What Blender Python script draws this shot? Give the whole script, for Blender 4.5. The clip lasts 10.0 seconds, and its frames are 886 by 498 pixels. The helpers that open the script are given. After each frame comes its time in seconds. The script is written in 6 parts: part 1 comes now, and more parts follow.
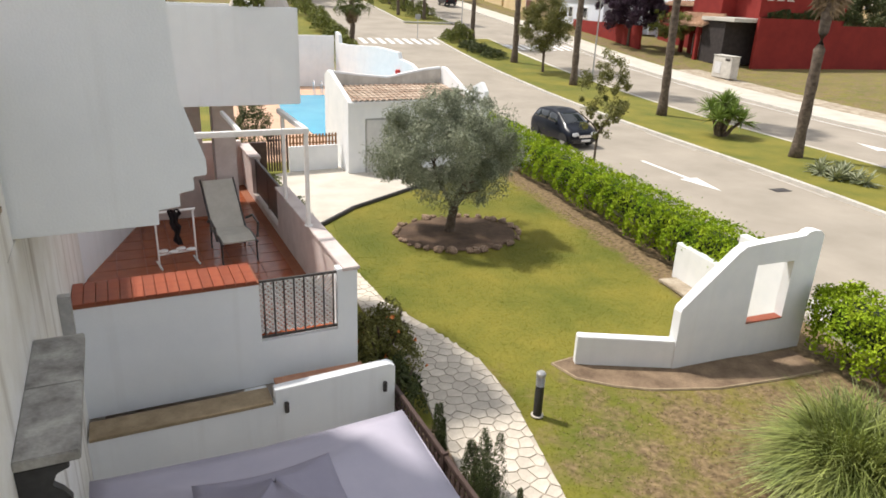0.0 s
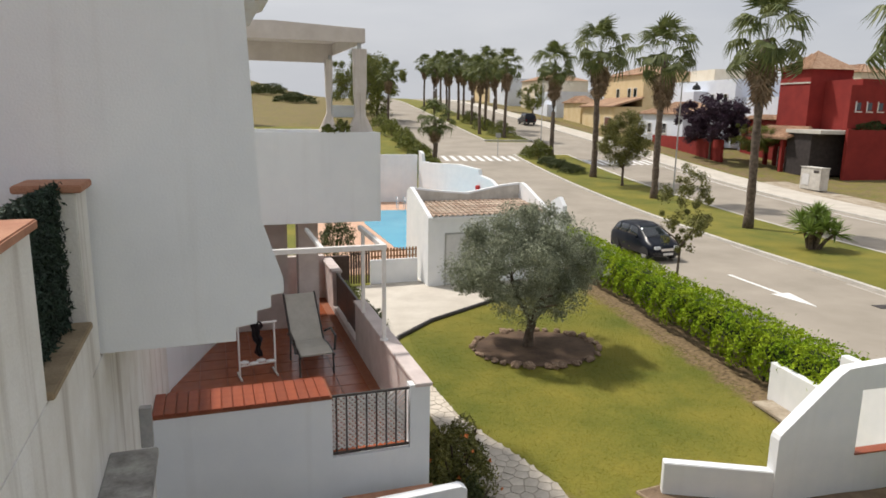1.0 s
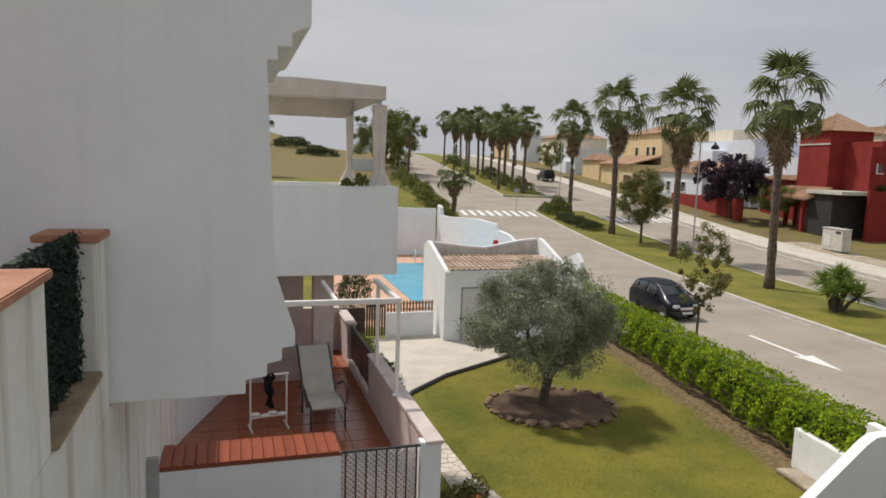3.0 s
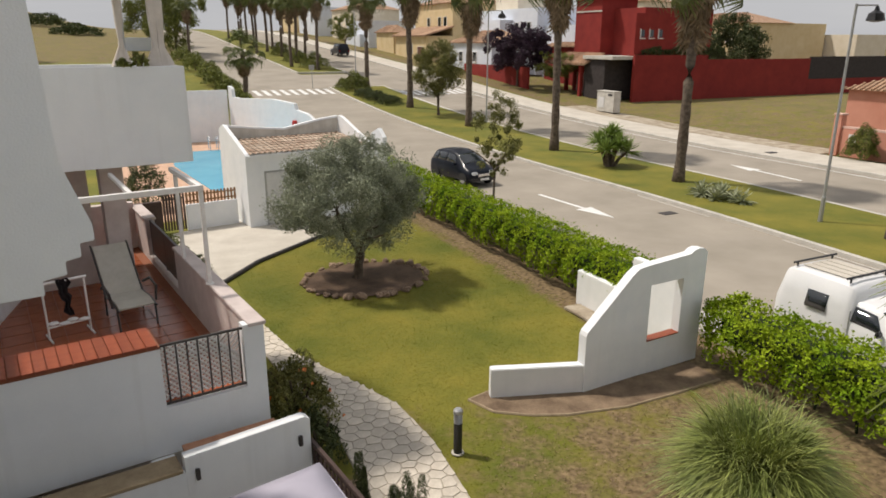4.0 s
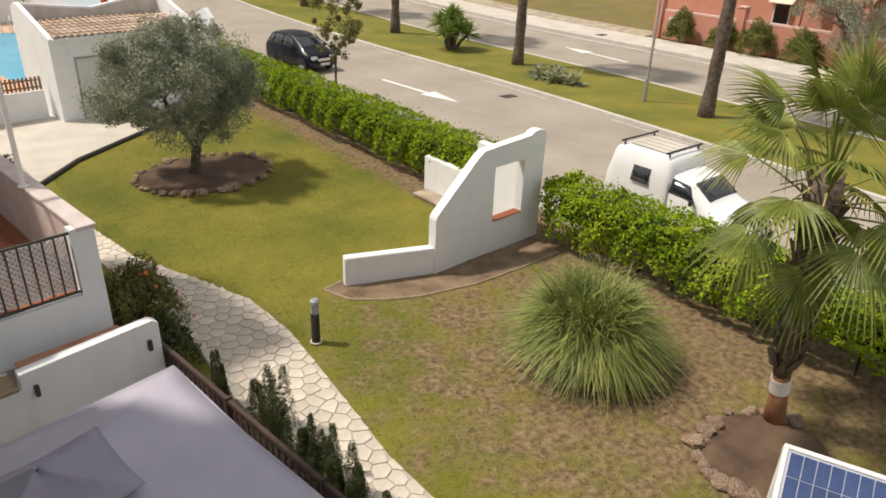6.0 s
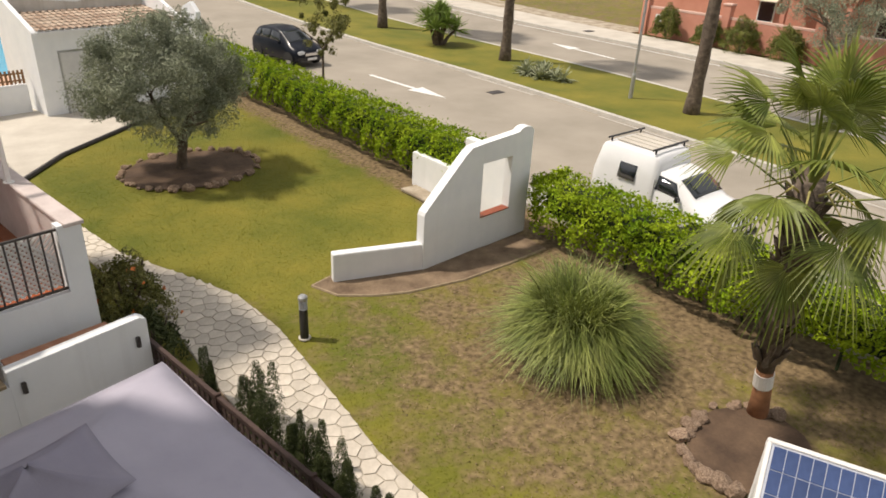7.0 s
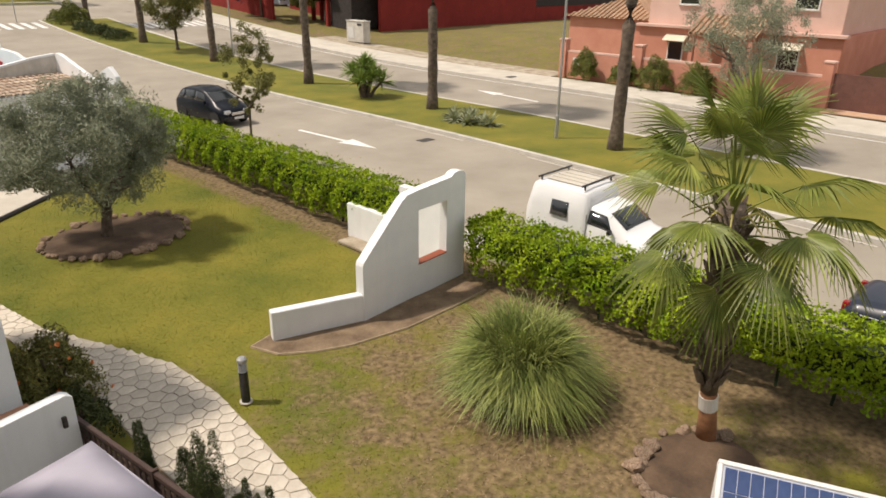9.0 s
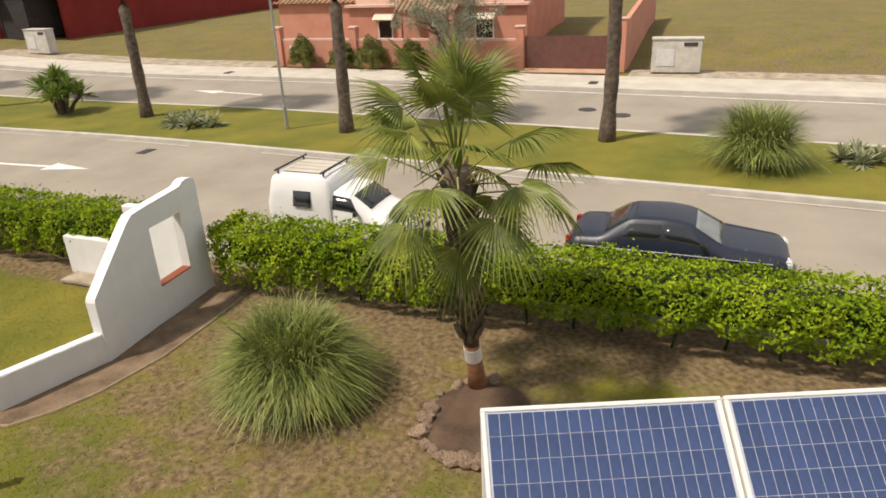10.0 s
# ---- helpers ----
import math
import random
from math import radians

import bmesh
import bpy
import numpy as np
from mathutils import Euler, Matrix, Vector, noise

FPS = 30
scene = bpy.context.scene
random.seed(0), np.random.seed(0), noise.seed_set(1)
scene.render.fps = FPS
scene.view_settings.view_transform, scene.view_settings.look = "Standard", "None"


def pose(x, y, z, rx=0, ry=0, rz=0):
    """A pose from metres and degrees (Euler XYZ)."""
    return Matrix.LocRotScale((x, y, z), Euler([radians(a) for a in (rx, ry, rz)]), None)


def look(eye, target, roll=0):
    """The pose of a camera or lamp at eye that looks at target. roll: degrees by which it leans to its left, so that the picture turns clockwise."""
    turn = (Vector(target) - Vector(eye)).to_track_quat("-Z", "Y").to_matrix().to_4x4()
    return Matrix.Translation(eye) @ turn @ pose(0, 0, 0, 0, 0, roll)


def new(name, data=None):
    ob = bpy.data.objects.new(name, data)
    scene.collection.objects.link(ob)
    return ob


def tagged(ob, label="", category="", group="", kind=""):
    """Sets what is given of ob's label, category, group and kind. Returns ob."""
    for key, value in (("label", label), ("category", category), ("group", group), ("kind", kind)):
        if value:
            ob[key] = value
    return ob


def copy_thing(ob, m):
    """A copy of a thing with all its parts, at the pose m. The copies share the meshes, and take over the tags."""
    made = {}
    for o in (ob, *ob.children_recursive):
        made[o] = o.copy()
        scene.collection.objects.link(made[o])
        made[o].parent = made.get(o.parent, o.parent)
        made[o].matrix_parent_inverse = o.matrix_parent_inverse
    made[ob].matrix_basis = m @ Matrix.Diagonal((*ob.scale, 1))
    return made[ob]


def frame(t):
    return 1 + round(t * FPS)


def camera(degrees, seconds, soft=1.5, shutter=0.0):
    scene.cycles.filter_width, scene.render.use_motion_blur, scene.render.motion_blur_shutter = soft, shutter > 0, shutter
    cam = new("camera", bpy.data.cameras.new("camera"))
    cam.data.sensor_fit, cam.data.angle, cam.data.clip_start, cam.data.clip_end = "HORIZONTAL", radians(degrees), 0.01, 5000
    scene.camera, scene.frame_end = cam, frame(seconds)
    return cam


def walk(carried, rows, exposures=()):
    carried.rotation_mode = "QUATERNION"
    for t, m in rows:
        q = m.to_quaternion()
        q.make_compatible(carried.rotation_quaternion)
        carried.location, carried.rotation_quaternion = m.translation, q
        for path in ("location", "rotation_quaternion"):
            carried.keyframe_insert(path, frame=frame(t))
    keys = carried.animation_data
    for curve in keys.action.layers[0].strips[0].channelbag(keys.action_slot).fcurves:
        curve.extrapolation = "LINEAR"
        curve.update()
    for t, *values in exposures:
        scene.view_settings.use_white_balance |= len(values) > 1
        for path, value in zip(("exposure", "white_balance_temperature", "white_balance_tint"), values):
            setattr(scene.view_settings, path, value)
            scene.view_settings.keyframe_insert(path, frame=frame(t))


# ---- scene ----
cam = camera(66.0, 10.0, soft=1.7)
PATH = [
    (0, (0.373, 0.867, 6.728), (0.967, 2.641, 6.021), 2.4),
    (0.2, (0.385, 0.891, 6.743), (0.942, 2.719, 6.149), 0.9),
    (0.5, (0.406, 0.875, 6.758), (0.774, 2.786, 6.298), -0.7),
    (1, (0.456, 0.882, 6.784), (0.839, 2.804, 6.383), 0.9),
    (1.5, (0.493, 0.87, 6.801), (0.937, 2.787, 6.44), 0.9),
    (2, (0.491, 0.911, 6.795), (0.846, 2.854, 6.48), 0.6),
    (2.2, (0.492, 0.924, 6.804), (0.757, 2.887, 6.53), 0.6),
    (3.3, (0.493, 0.824, 6.803), (0.918, 2.763, 6.563), 3.4),
    (3.5, (0.489, 0.765, 6.798), (1.063, 2.658, 6.502), 3.0),
    (3.8, (0.426, 0.721, 6.778), (1.177, 2.501, 6.264), 1.7),
    (4, (0.411, 0.719, 6.767), (1.259, 2.435, 6.185), 0.2),
    (4.5, (0.421, 0.719, 6.73), (1.401, 2.245, 5.885), -1.0),
    (5, (0.423, 0.737, 6.731), (1.472, 2.169, 5.81), -0.4),
    (5.5, (0.418, 0.77, 6.734), (1.533, 2.164, 5.833), 1.0),
    (5.7, (0.411, 0.769, 6.732), (1.551, 2.156, 5.851), 1.7),
    (7, (0.354, 0.758, 6.772), (1.539, 2.103, 5.886), 2.9),
    (7.5, (0.35, 0.761, 6.761), (1.561, 2.076, 5.865), 3.6),
    (8, (0.353, 0.753, 6.754), (1.571, 2.019, 5.798), 3.6),
    (8.5, (0.365, 0.764, 6.74), (1.596, 2.03, 5.801), 3.1),
    (9, (0.41, 0.776, 6.73), (1.758, 2.047, 5.976), 0.8),
    (9.5, (0.47, 0.635, 6.679), (1.983, 1.695, 5.912), -1.6),
    (9.8, (0.572, 0.681, 6.689), (2.193, 1.52, 5.872), -3.8),
    (10, (0.629, 0.691, 6.685), (2.333, 1.372, 5.89), -2.6),
]
EXPOSURES = [(0.0, 0.38, 6600, 12), (0.5, 0.09, 6600, 12), (1.0, 0.0, 6600, 12), (2.2, -0.01, 6600, 12), (3.5, -0.38, 6650, 12), (4.5, 0.02, 7000, 13), (5.5, 0.02, 7050, 13), (8.5, 0.01, 7150, 14), (10.0, -0.02, 7250, 14)]
walk(cam, [(t, look(e, g, r)) for t, e, g, r in PATH], EXPOSURES)

# ---- light: hazy bright sky with a veiled sun ----
SUN_EL, SUN_AZ = 59.0, 136.0   # elevation; direction to the sun, degrees from +x towards +y
world = bpy.data.worlds.new("sky")
scene.world = world
world.use_nodes = True
wn, wl = world.node_tree.nodes, world.node_tree.links
wbg = wn["Background"]
sky = wn.new("ShaderNodeTexSky")
sky.sky_type = "NISHITA"
sky.sun_disc = False
sky.sun_elevation = radians(SUN_EL)
sky.sun_rotation = radians(90.0 - SUN_AZ)
sky.dust_density = 4.0
wco = wn.new("ShaderNodeTexCoord")
wmap = wn.new("ShaderNodeMapping")
wmap.inputs["Scale"].default_value = (1.0, 1.0, 4.5)
wnoise = wn.new("ShaderNodeTexNoise")
wnoise.inputs["Scale"].default_value = 2.2
wnoise.inputs["Detail"].default_value = 6.0
wramp = wn.new("ShaderNodeValToRGB")
wramp.color_ramp.elements[0].position, wramp.color_ramp.elements[1].position = 0.3, 0.7
wramp.color_ramp.elements[0].color, wramp.color_ramp.elements[1].color = (7.2, 7.65, 8.3, 1), (9.3, 9.6, 9.95, 1)
wmix = wn.new("ShaderNodeMix")
wmix.data_type = "RGBA"
wmix.inputs[0].default_value = 0.85
wl.new(wco.outputs["Generated"], wmap.inputs[0])
wl.new(wmap.outputs[0], wnoise.inputs["Vector"])
wl.new(wnoise.outputs["Fac"], wramp.inputs[0])
wl.new(sky.outputs[0], wmix.inputs[6])
wl.new(wramp.outputs[0], wmix.inputs[7])
wl.new(wmix.outputs[2], wbg.inputs[0])
wbg.inputs[1].default_value = 0.08

sun_data = bpy.data.lights.new("sun", "SUN")
sun_data.energy, sun_data.angle, sun_data.color = 3.9, radians(4.0), (1.0, 0.95, 0.87)
sun = new("sun", sun_data)
sun_dir = Vector((math.cos(radians(SUN_AZ)) * math.cos(radians(SUN_EL)), math.sin(radians(SUN_AZ)) * math.cos(radians(SUN_EL)), math.sin(radians(SUN_EL))))
sun.matrix_world = look(tuple(sun_dir * 60), (0, 0, 0))


# ---- materials ----
def material(name, c1, c2, scale=6.0, rough=0.8, bump=0.15, bscale=None, metal=0.0, fine=0.15, streak=0.0, spec=None, island=0.0, rand=0.0, coat=0.0, trans=0.0, space="Object"):
    """Two colours mixed by a coarse noise, with finer grain, relief, optional vertical streaks and per-piece variation."""
    m = bpy.data.materials.new(name)
    m.use_nodes = True
    n, l = m.node_tree.nodes, m.node_tree.links
    b = n["Principled BSDF"]
    tc = n.new("ShaderNodeTexCoord")
    co = tc.outputs["Object"]
    if space == "World":
        g = n.new("ShaderNodeNewGeometry")
        co = g.outputs["Position"]
    n1 = n.new("ShaderNodeTexNoise")
    n1.inputs["Scale"].default_value, n1.inputs["Detail"].default_value, n1.inputs["Roughness"].default_value = scale, 5.0, 0.6
    l.new(co, n1.inputs["Vector"])
    ramp = n.new("ShaderNodeValToRGB")
    ramp.color_ramp.elements[0].position, ramp.color_ramp.elements[1].position = 0.32, 0.68
    ramp.color_ramp.elements[0].color, ramp.color_ramp.elements[1].color = (*c1, 1), (*c2, 1)
    l.new(n1.outputs["Fac"], ramp.inputs[0])
    col = ramp.outputs[0]
    n2 = n.new("ShaderNodeTexNoise")
    n2.inputs["Scale"].default_value, n2.inputs["Detail"].default_value = bscale or scale * 9, 3.0
    l.new(co, n2.inputs["Vector"])

    def scaled(colour, value, lo, hi):
        mr = n.new("ShaderNodeMapRange")
        mr.inputs["To Min"].default_value, mr.inputs["To Max"].default_value = lo, hi
        l.new(value, mr.inputs["Value"])
        mx = n.new("ShaderNodeVectorMath")
        mx.operation = "SCALE"
        l.new(colour, mx.inputs[0])
        l.new(mr.outputs[0], mx.inputs["Scale"])
        return mx.outputs[0]

    if fine:
        col = scaled(col, n2.outputs["Fac"], 1 - fine, 1 + fine)
    if streak:
        mp = n.new("ShaderNodeMapping")
        mp.inputs["Scale"].default_value = (1.0, 1.0, 0.06)
        l.new(co, mp.inputs[0])
        n3 = n.new("ShaderNodeTexNoise")
        n3.inputs["Scale"].default_value, n3.inputs["Detail"].default_value = 5.0, 4.0
        l.new(mp.outputs[0], n3.inputs["Vector"])
        mr = n.new("ShaderNodeMapRange")
        mr.inputs["From Min"].default_value, mr.inputs["From Max"].default_value = 0.54, 0.74
        mr.inputs["To Min"].default_value, mr.inputs["To Max"].default_value = 0.0, streak
        l.new(n3.outputs["Fac"], mr.inputs["Value"])
        mx = n.new("ShaderNodeMix")
        mx.data_type = "RGBA"
        l.new(mr.outputs[0], mx.inputs[0])
        l.new(col, mx.inputs[6])
        mx.inputs[7].default_value = (0.33, 0.29, 0.24, 1)
        col = mx.outputs[2]
    if island:
        g = n.new("ShaderNodeNewGeometry")
        col = scaled(col, g.outputs["Random Per Island"], 1 - island, 1 + island)
    if rand:
        o = n.new("ShaderNodeObjectInfo")
        col = scaled(col, o.outputs["Random"], 1 - rand, 1 + rand)
    l.new(col, b.inputs["Base Color"])
    b.inputs["Roughness"].default_value, b.inputs["Metallic"].default_value = rough, metal
    if spec is not None:
        b.inputs["Specular IOR Level"].default_value = spec
    if coat:
        b.inputs["Coat Weight"].default_value = coat
        b.inputs["Coat Roughness"].default_value = 0.05
    if bump:
        bp = n.new("ShaderNodeBump")
        bp.inputs["Strength"].default_value, bp.inputs["Distance"].default_value = bump, 0.02
        l.new(n2.outputs["Fac"], bp.inputs["Height"])
        l.new(bp.outputs[0], b.inputs["Normal"])
    if trans:
        t = n.new("ShaderNodeBsdfTranslucent")
        l.new(col, t.inputs["Color"])
        mx = n.new("ShaderNodeMixShader")
        mx.inputs[0].default_value = trans
        l.new(b.outputs[0], mx.inputs[1])
        l.new(t.outputs[0], mx.inputs[2])
        l.new(mx.outputs[0], n["Material Output"].inputs["Surface"])
    return m


PLASTER = material("white_plaster", (0.75, 0.775, 0.80), (0.81, 0.83, 0.845), 1.3, 0.9, 0.12, 60, fine=0.03, streak=0.10)
PLASTER_WORN = material("worn_white_plaster", (0.66, 0.64, 0.59), (0.79, 0.79, 0.77), 1.6, 0.92, 0.2, 50, fine=0.06, streak=0.75)
GARDEN_WHITE = material("garden_white_paint", (0.78, 0.80, 0.82), (0.85, 0.86, 0.87), 2.0, 0.85, 0.12, 60, fine=0.03, streak=0.05)
PINKISH = material("faded_pinkish_plaster", (0.50, 0.43, 0.41), (0.62, 0.545, 0.52), 3.0, 0.9, 0.2, 50, fine=0.05)
TERRACOTTA = material("terracotta_tile", (0.20, 0.038, 0.014), (0.28, 0.066, 0.026), 8.0, 0.45, 0.05, 70, rand=0.12)
TERRACOTTA_FLOOR = material("terracotta_floor_tile", (0.255, 0.066, 0.027), (0.31, 0.092, 0.04), 4.0, 0.22, 0.03, 60, rand=0.05)
GROUT = material("pale_grout", (0.22, 0.075, 0.036), (0.27, 0.10, 0.052), 9.0, 0.9)
COPING = material("old_brick_coping", (0.34, 0.15, 0.09), (0.46, 0.24, 0.15), 7.0, 0.85, 0.3)
DIRTY_CONCRETE = material("lichen_stained_concrete", (0.17, 0.16, 0.15), (0.42, 0.41, 0.38), 4.5, 0.95, 0.4, 40, fine=0.2)
BROWN_LEDGE = material("brown_stone_ledge", (0.24, 0.18, 0.11), (0.36, 0.28, 0.18), 5.0, 0.85, 0.3)
DARK_METAL = material("dark_iron", (0.05, 0.045, 0.045), (0.09, 0.08, 0.075), 20.0, 0.5, 0.1, metal=0.4)
BLACK_METAL = material("black_paint", (0.012, 0.012, 0.014), (0.03, 0.03, 0.032), 12.0, 0.4, 0.05)
GREY_METAL = material("galvanised_grey", (0.36, 0.37, 0.38), (0.48, 0.48, 0.48), 12.0, 0.45, 0.05, metal=0.6)
WHITE_METAL = material("white_painted_steel", (0.70, 0.69, 0.67), (0.80, 0.79, 0.78), 9.0, 0.5, 0.05, fine=0.04)
CANVAS = material("beige_canvas", (0.56, 0.50, 0.45), (0.66, 0.60, 0.55), 3.0, 0.95, 0.25, 80, fine=0.05)
LILAC = material("pale_lilac_fabric", (0.36, 0.345, 0.42), (0.42, 0.40, 0.475), 1.2, 0.9, 0.12, 90, fine=0.03)
LILAC_TOP = material("greyer_lilac_fabric", (0.25, 0.235, 0.30), (0.30, 0.285, 0.355), 1.5, 0.9, 0.15, 90, fine=0.04)
ASPHALT = material("pale_worn_asphalt", (0.275, 0.245, 0.20), (0.355, 0.315, 0.262), 0.35, 0.92, 0.2, 45, fine=0.09, space="World")
ROAD_PAINT = material("worn_white_road_paint", (0.66, 0.66, 0.64), (0.80, 0.80, 0.79), 4.0, 0.8, 0.1, fine=0.08)
KERB = material("pale_concrete_kerb", (0.44, 0.42, 0.38), (0.58, 0.55, 0.5), 1.5, 0.9, 0.2, fine=0.08, space="World")
PAVEMENT = material("sandy_pavement", (0.46, 0.42, 0.36), (0.58, 0.54, 0.47), 0.8, 0.92, 0.2, 20, fine=0.08, space="World")
STONE = material("pale_flagstone", (0.47, 0.42, 0.35), (0.60, 0.545, 0.465), 2.5, 0.85, 0.3, 30, fine=0.08, rand=0.10)
JOINT = material("sandy_joint", (0.38, 0.335, 0.275), (0.47, 0.42, 0.355), 6.0, 0.95, 0.3)
SOIL = material("dry_brown_soil", (0.07, 0.043, 0.028), (0.15, 0.096, 0.06), 1.8, 0.97, 0.6, 25, fine=0.22, space="World")
BED_SOIL = material("light_brown_soil", (0.12, 0.08, 0.05), (0.25, 0.178, 0.115), 2.2, 0.97, 0.5, 25, fine=0.25, space="World")
RUBBLE = material("pale_stony_earth", (0.24, 0.19, 0.13), (0.48, 0.42, 0.33), 1.6, 0.95, 0.6, 12, fine=0.25, space="World")
ROCK = material("reddish_brown_rock", (0.13, 0.075, 0.05), (0.42, 0.31, 0.22), 6.0, 0.95, 0.6, 30, fine=0.2, rand=0.2)
BARK = material("grey_brown_bark", (0.07, 0.05, 0.035), (0.17, 0.13, 0.10), 7.0, 0.95, 0.8, 30, fine=0.2)
PALM_BARK = material("fibrous_palm_bark", (0.065, 0.047, 0.036), (0.18, 0.14, 0.108), 5.0, 0.95, 0.9, 24, fine=0.25)
PALM_BASE = material("orange_brown_palm_base", (0.22, 0.10, 0.05), (0.36, 0.17, 0.08), 7.0, 0.9, 0.5)
DEAD_FROND = material("dry_brown_frond", (0.17, 0.115, 0.075), (0.31, 0.23, 0.15), 3.0, 0.9, 0.2, island=0.3, trans=0.15)
PALM_LEAF = material("palm_green", (0.065, 0.092, 0.026), (0.165, 0.185, 0.055), 1.5, 0.55, 0.1, island=0.25, trans=0.3)
FAN_LEAF = material("fan_palm_green", (0.09, 0.135, 0.018), (0.27, 0.30, 0.062), 2.0, 0.5, 0.1, island=0.25, rand=0.15, trans=0.22)
STALK = material("yellow_green_stalk", (0.30, 0.27, 0.07), (0.42, 0.36, 0.12), 3.0, 0.6, 0.05)
HEDGE_LEAF = material("bright_hedge_green", (0.13, 0.235, 0.011), (0.35, 0.44, 0.028), 1.4, 0.75, 0.0, spec=0.1, island=0.35, trans=0.16)
HEDGE_SHADE_CORE = material("hedge_inner_shade_and_stems", (0.012, 0.022, 0.006), (0.03, 0.045, 0.012), 6.0, 0.95, 0.6)
OLIVE_LEAF = material("grey_olive_green", (0.18, 0.205, 0.135), (0.40, 0.425, 0.31), 1.6, 0.6, 0.0, island=0.35, trans=0.15)
SHRUB_LEAF = material("shrub_green", (0.07, 0.098, 0.015), (0.235, 0.245, 0.048), 2.5, 0.6, 0.0, island=0.35, trans=0.15)
YOUNG_LEAF = material("young_tree_olive_green", (0.10, 0.11, 0.028), (0.25, 0.24, 0.07), 2.0, 0.6, 0.0, island=0.35, trans=0.3)
CONIFER_LEAF = material("dark_conifer_green", (0.028, 0.043, 0.010), (0.095, 0.115, 0.032), 3.0, 0.7, 0.0, island=0.35, trans=0.15)
PURPLE_LEAF = material("dark_purple_foliage", (0.022, 0.010, 0.022), (0.06, 0.028, 0.055), 2.0, 0.6, 0.0, island=0.35, trans=0.2)
YUCCA_LEAF = material("yucca_green", (0.13, 0.21, 0.04), (0.28, 0.37, 0.09), 2.0, 0.5, 0.0, island=0.3, trans=0.2)
AGAVE_LEAF = material("pale_agave_green", (0.20, 0.23, 0.12), (0.36, 0.38, 0.24), 2.0, 0.5, 0.0, island=0.25, trans=0.15)
PAMPAS = material("pampas_grass_green", (0.115, 0.165, 0.03), (0.32, 0.35, 0.10), 1.6, 0.55, 0.0, island=0.5, trans=0.14)
BLADE = material("lawn_blade", (0.105, 0.124, 0.009), (0.225, 0.195, 0.026), 0.4, 0.9, 0.0, island=0.12, trans=0.5, spec=0.1, space="World")
RED = material("deep_red_render", (0.20, 0.015, 0.012), (0.26, 0.024, 0.018), 0.8, 0.9, 0.15, 30, fine=0.06)
PINK = material("salmon_pink_render", (0.56, 0.24, 0.17), (0.64, 0.30, 0.22), 0.7, 0.9, 0.15, 30, fine=0.05)
PALE_PINK = material("pale_pink_render", (0.66, 0.44, 0.37), (0.72, 0.50, 0.43), 0.7, 0.9, 0.15, 30, fine=0.05)
YELLOW = material("warm_yellow_render", (0.64, 0.49, 0.27), (0.72, 0.58, 0.36), 0.7, 0.9, 0.15, 30, fine=0.05)
CREAM = material("cream_render", (0.66, 0.58, 0.45), (0.74, 0.67, 0.55), 0.7, 0.9, 0.15, 30, fine=0.05)
BLUE_WHITE = material("cool_white_render", (0.62, 0.66, 0.74), (0.70, 0.74, 0.80), 0.7, 0.9, 0.1, 30, fine=0.04)
HUT_TILE = material("bleached_roof_tile", (0.30, 0.20, 0.14), (0.52, 0.42, 0.33), 2.2, 0.9, 0.4, 20, fine=0.2, island=0.2)
ROOF_TILE = material("weathered_roof_tile", (0.30, 0.17, 0.10), (0.46, 0.31, 0.21), 3.0, 0.9, 0.4, 20, fine=0.2, island=0.2)
# Near-black for the painted carport shade and for the dark boundary screen.
DARK_SHADE_AND_SCREEN = material("near_black_shade_and_screen", (0.03, 0.025, 0.025), (0.05, 0.04, 0.04), 3.0, 0.9)
MAROON = material("maroon_door_panel", (0.10, 0.025, 0.025), (0.14, 0.035, 0.035), 3.0, 0.6)
GATE_BROWN = material("brown_gate_panel", (0.12, 0.05, 0.04), (0.16, 0.07, 0.055), 3.0, 0.6)
FENCE_BROWN = material("dark_brown_trellis", (0.04, 0.02, 0.016), (0.068, 0.038, 0.03), 8.0, 0.7, 0.3)
WOOD_FENCE = material("orange_brown_timber", (0.22, 0.11, 0.05), (0.33, 0.18, 0.09), 8.0, 0.75, 0.3)
GREY_DOOR = material("pale_grey_door_paint", (0.58, 0.58, 0.58), (0.66, 0.66, 0.65), 4.0, 0.6, 0.05, fine=0.04)
RUBBER = material("black_rubber", (0.015, 0.015, 0.015), (0.03, 0.03, 0.03), 10.0, 0.85)
CAR_NAVY = material("dark_navy_car_paint", (0.004, 0.006, 0.013), (0.007, 0.010, 0.018), 3.0, 0.3, 0.0, coat=0.1, fine=0.0, spec=0.25)
CAR_BLUE = material("faded_dark_blue_car_paint", (0.009, 0.015, 0.032), (0.013, 0.02, 0.04), 2.0, 0.4, 0.0, coat=0.25, fine=0.0)
CAR_WHITE = material("white_van_paint", (0.76, 0.77, 0.78), (0.82, 0.82, 0.82), 2.0, 0.35, 0.0, coat=0.5, fine=0.02)
CAR_GLASS = material("dark_tinted_car_glass", (0.012, 0.016, 0.02), (0.02, 0.025, 0.03), 2.0, 0.05, 0.0, spec=0.9, fine=0.0)
# Pale grey base colour stands for the reflection on the saloon's windscreen.
PALE_SCREEN = material("windscreen_painted_reflection", (0.16, 0.18, 0.18), (0.24, 0.26, 0.25), 2.0, 0.12, 0.0, spec=0.8, fine=0.03)
HEADLIGHT = material("headlight_lens", (0.55, 0.57, 0.6), (0.7, 0.72, 0.74), 8.0, 0.1, 0.0, spec=0.8)
CHROME = material("chrome", (0.6, 0.6, 0.62), (0.7, 0.7, 0.72), 8.0, 0.2, 0.0, metal=1.0)
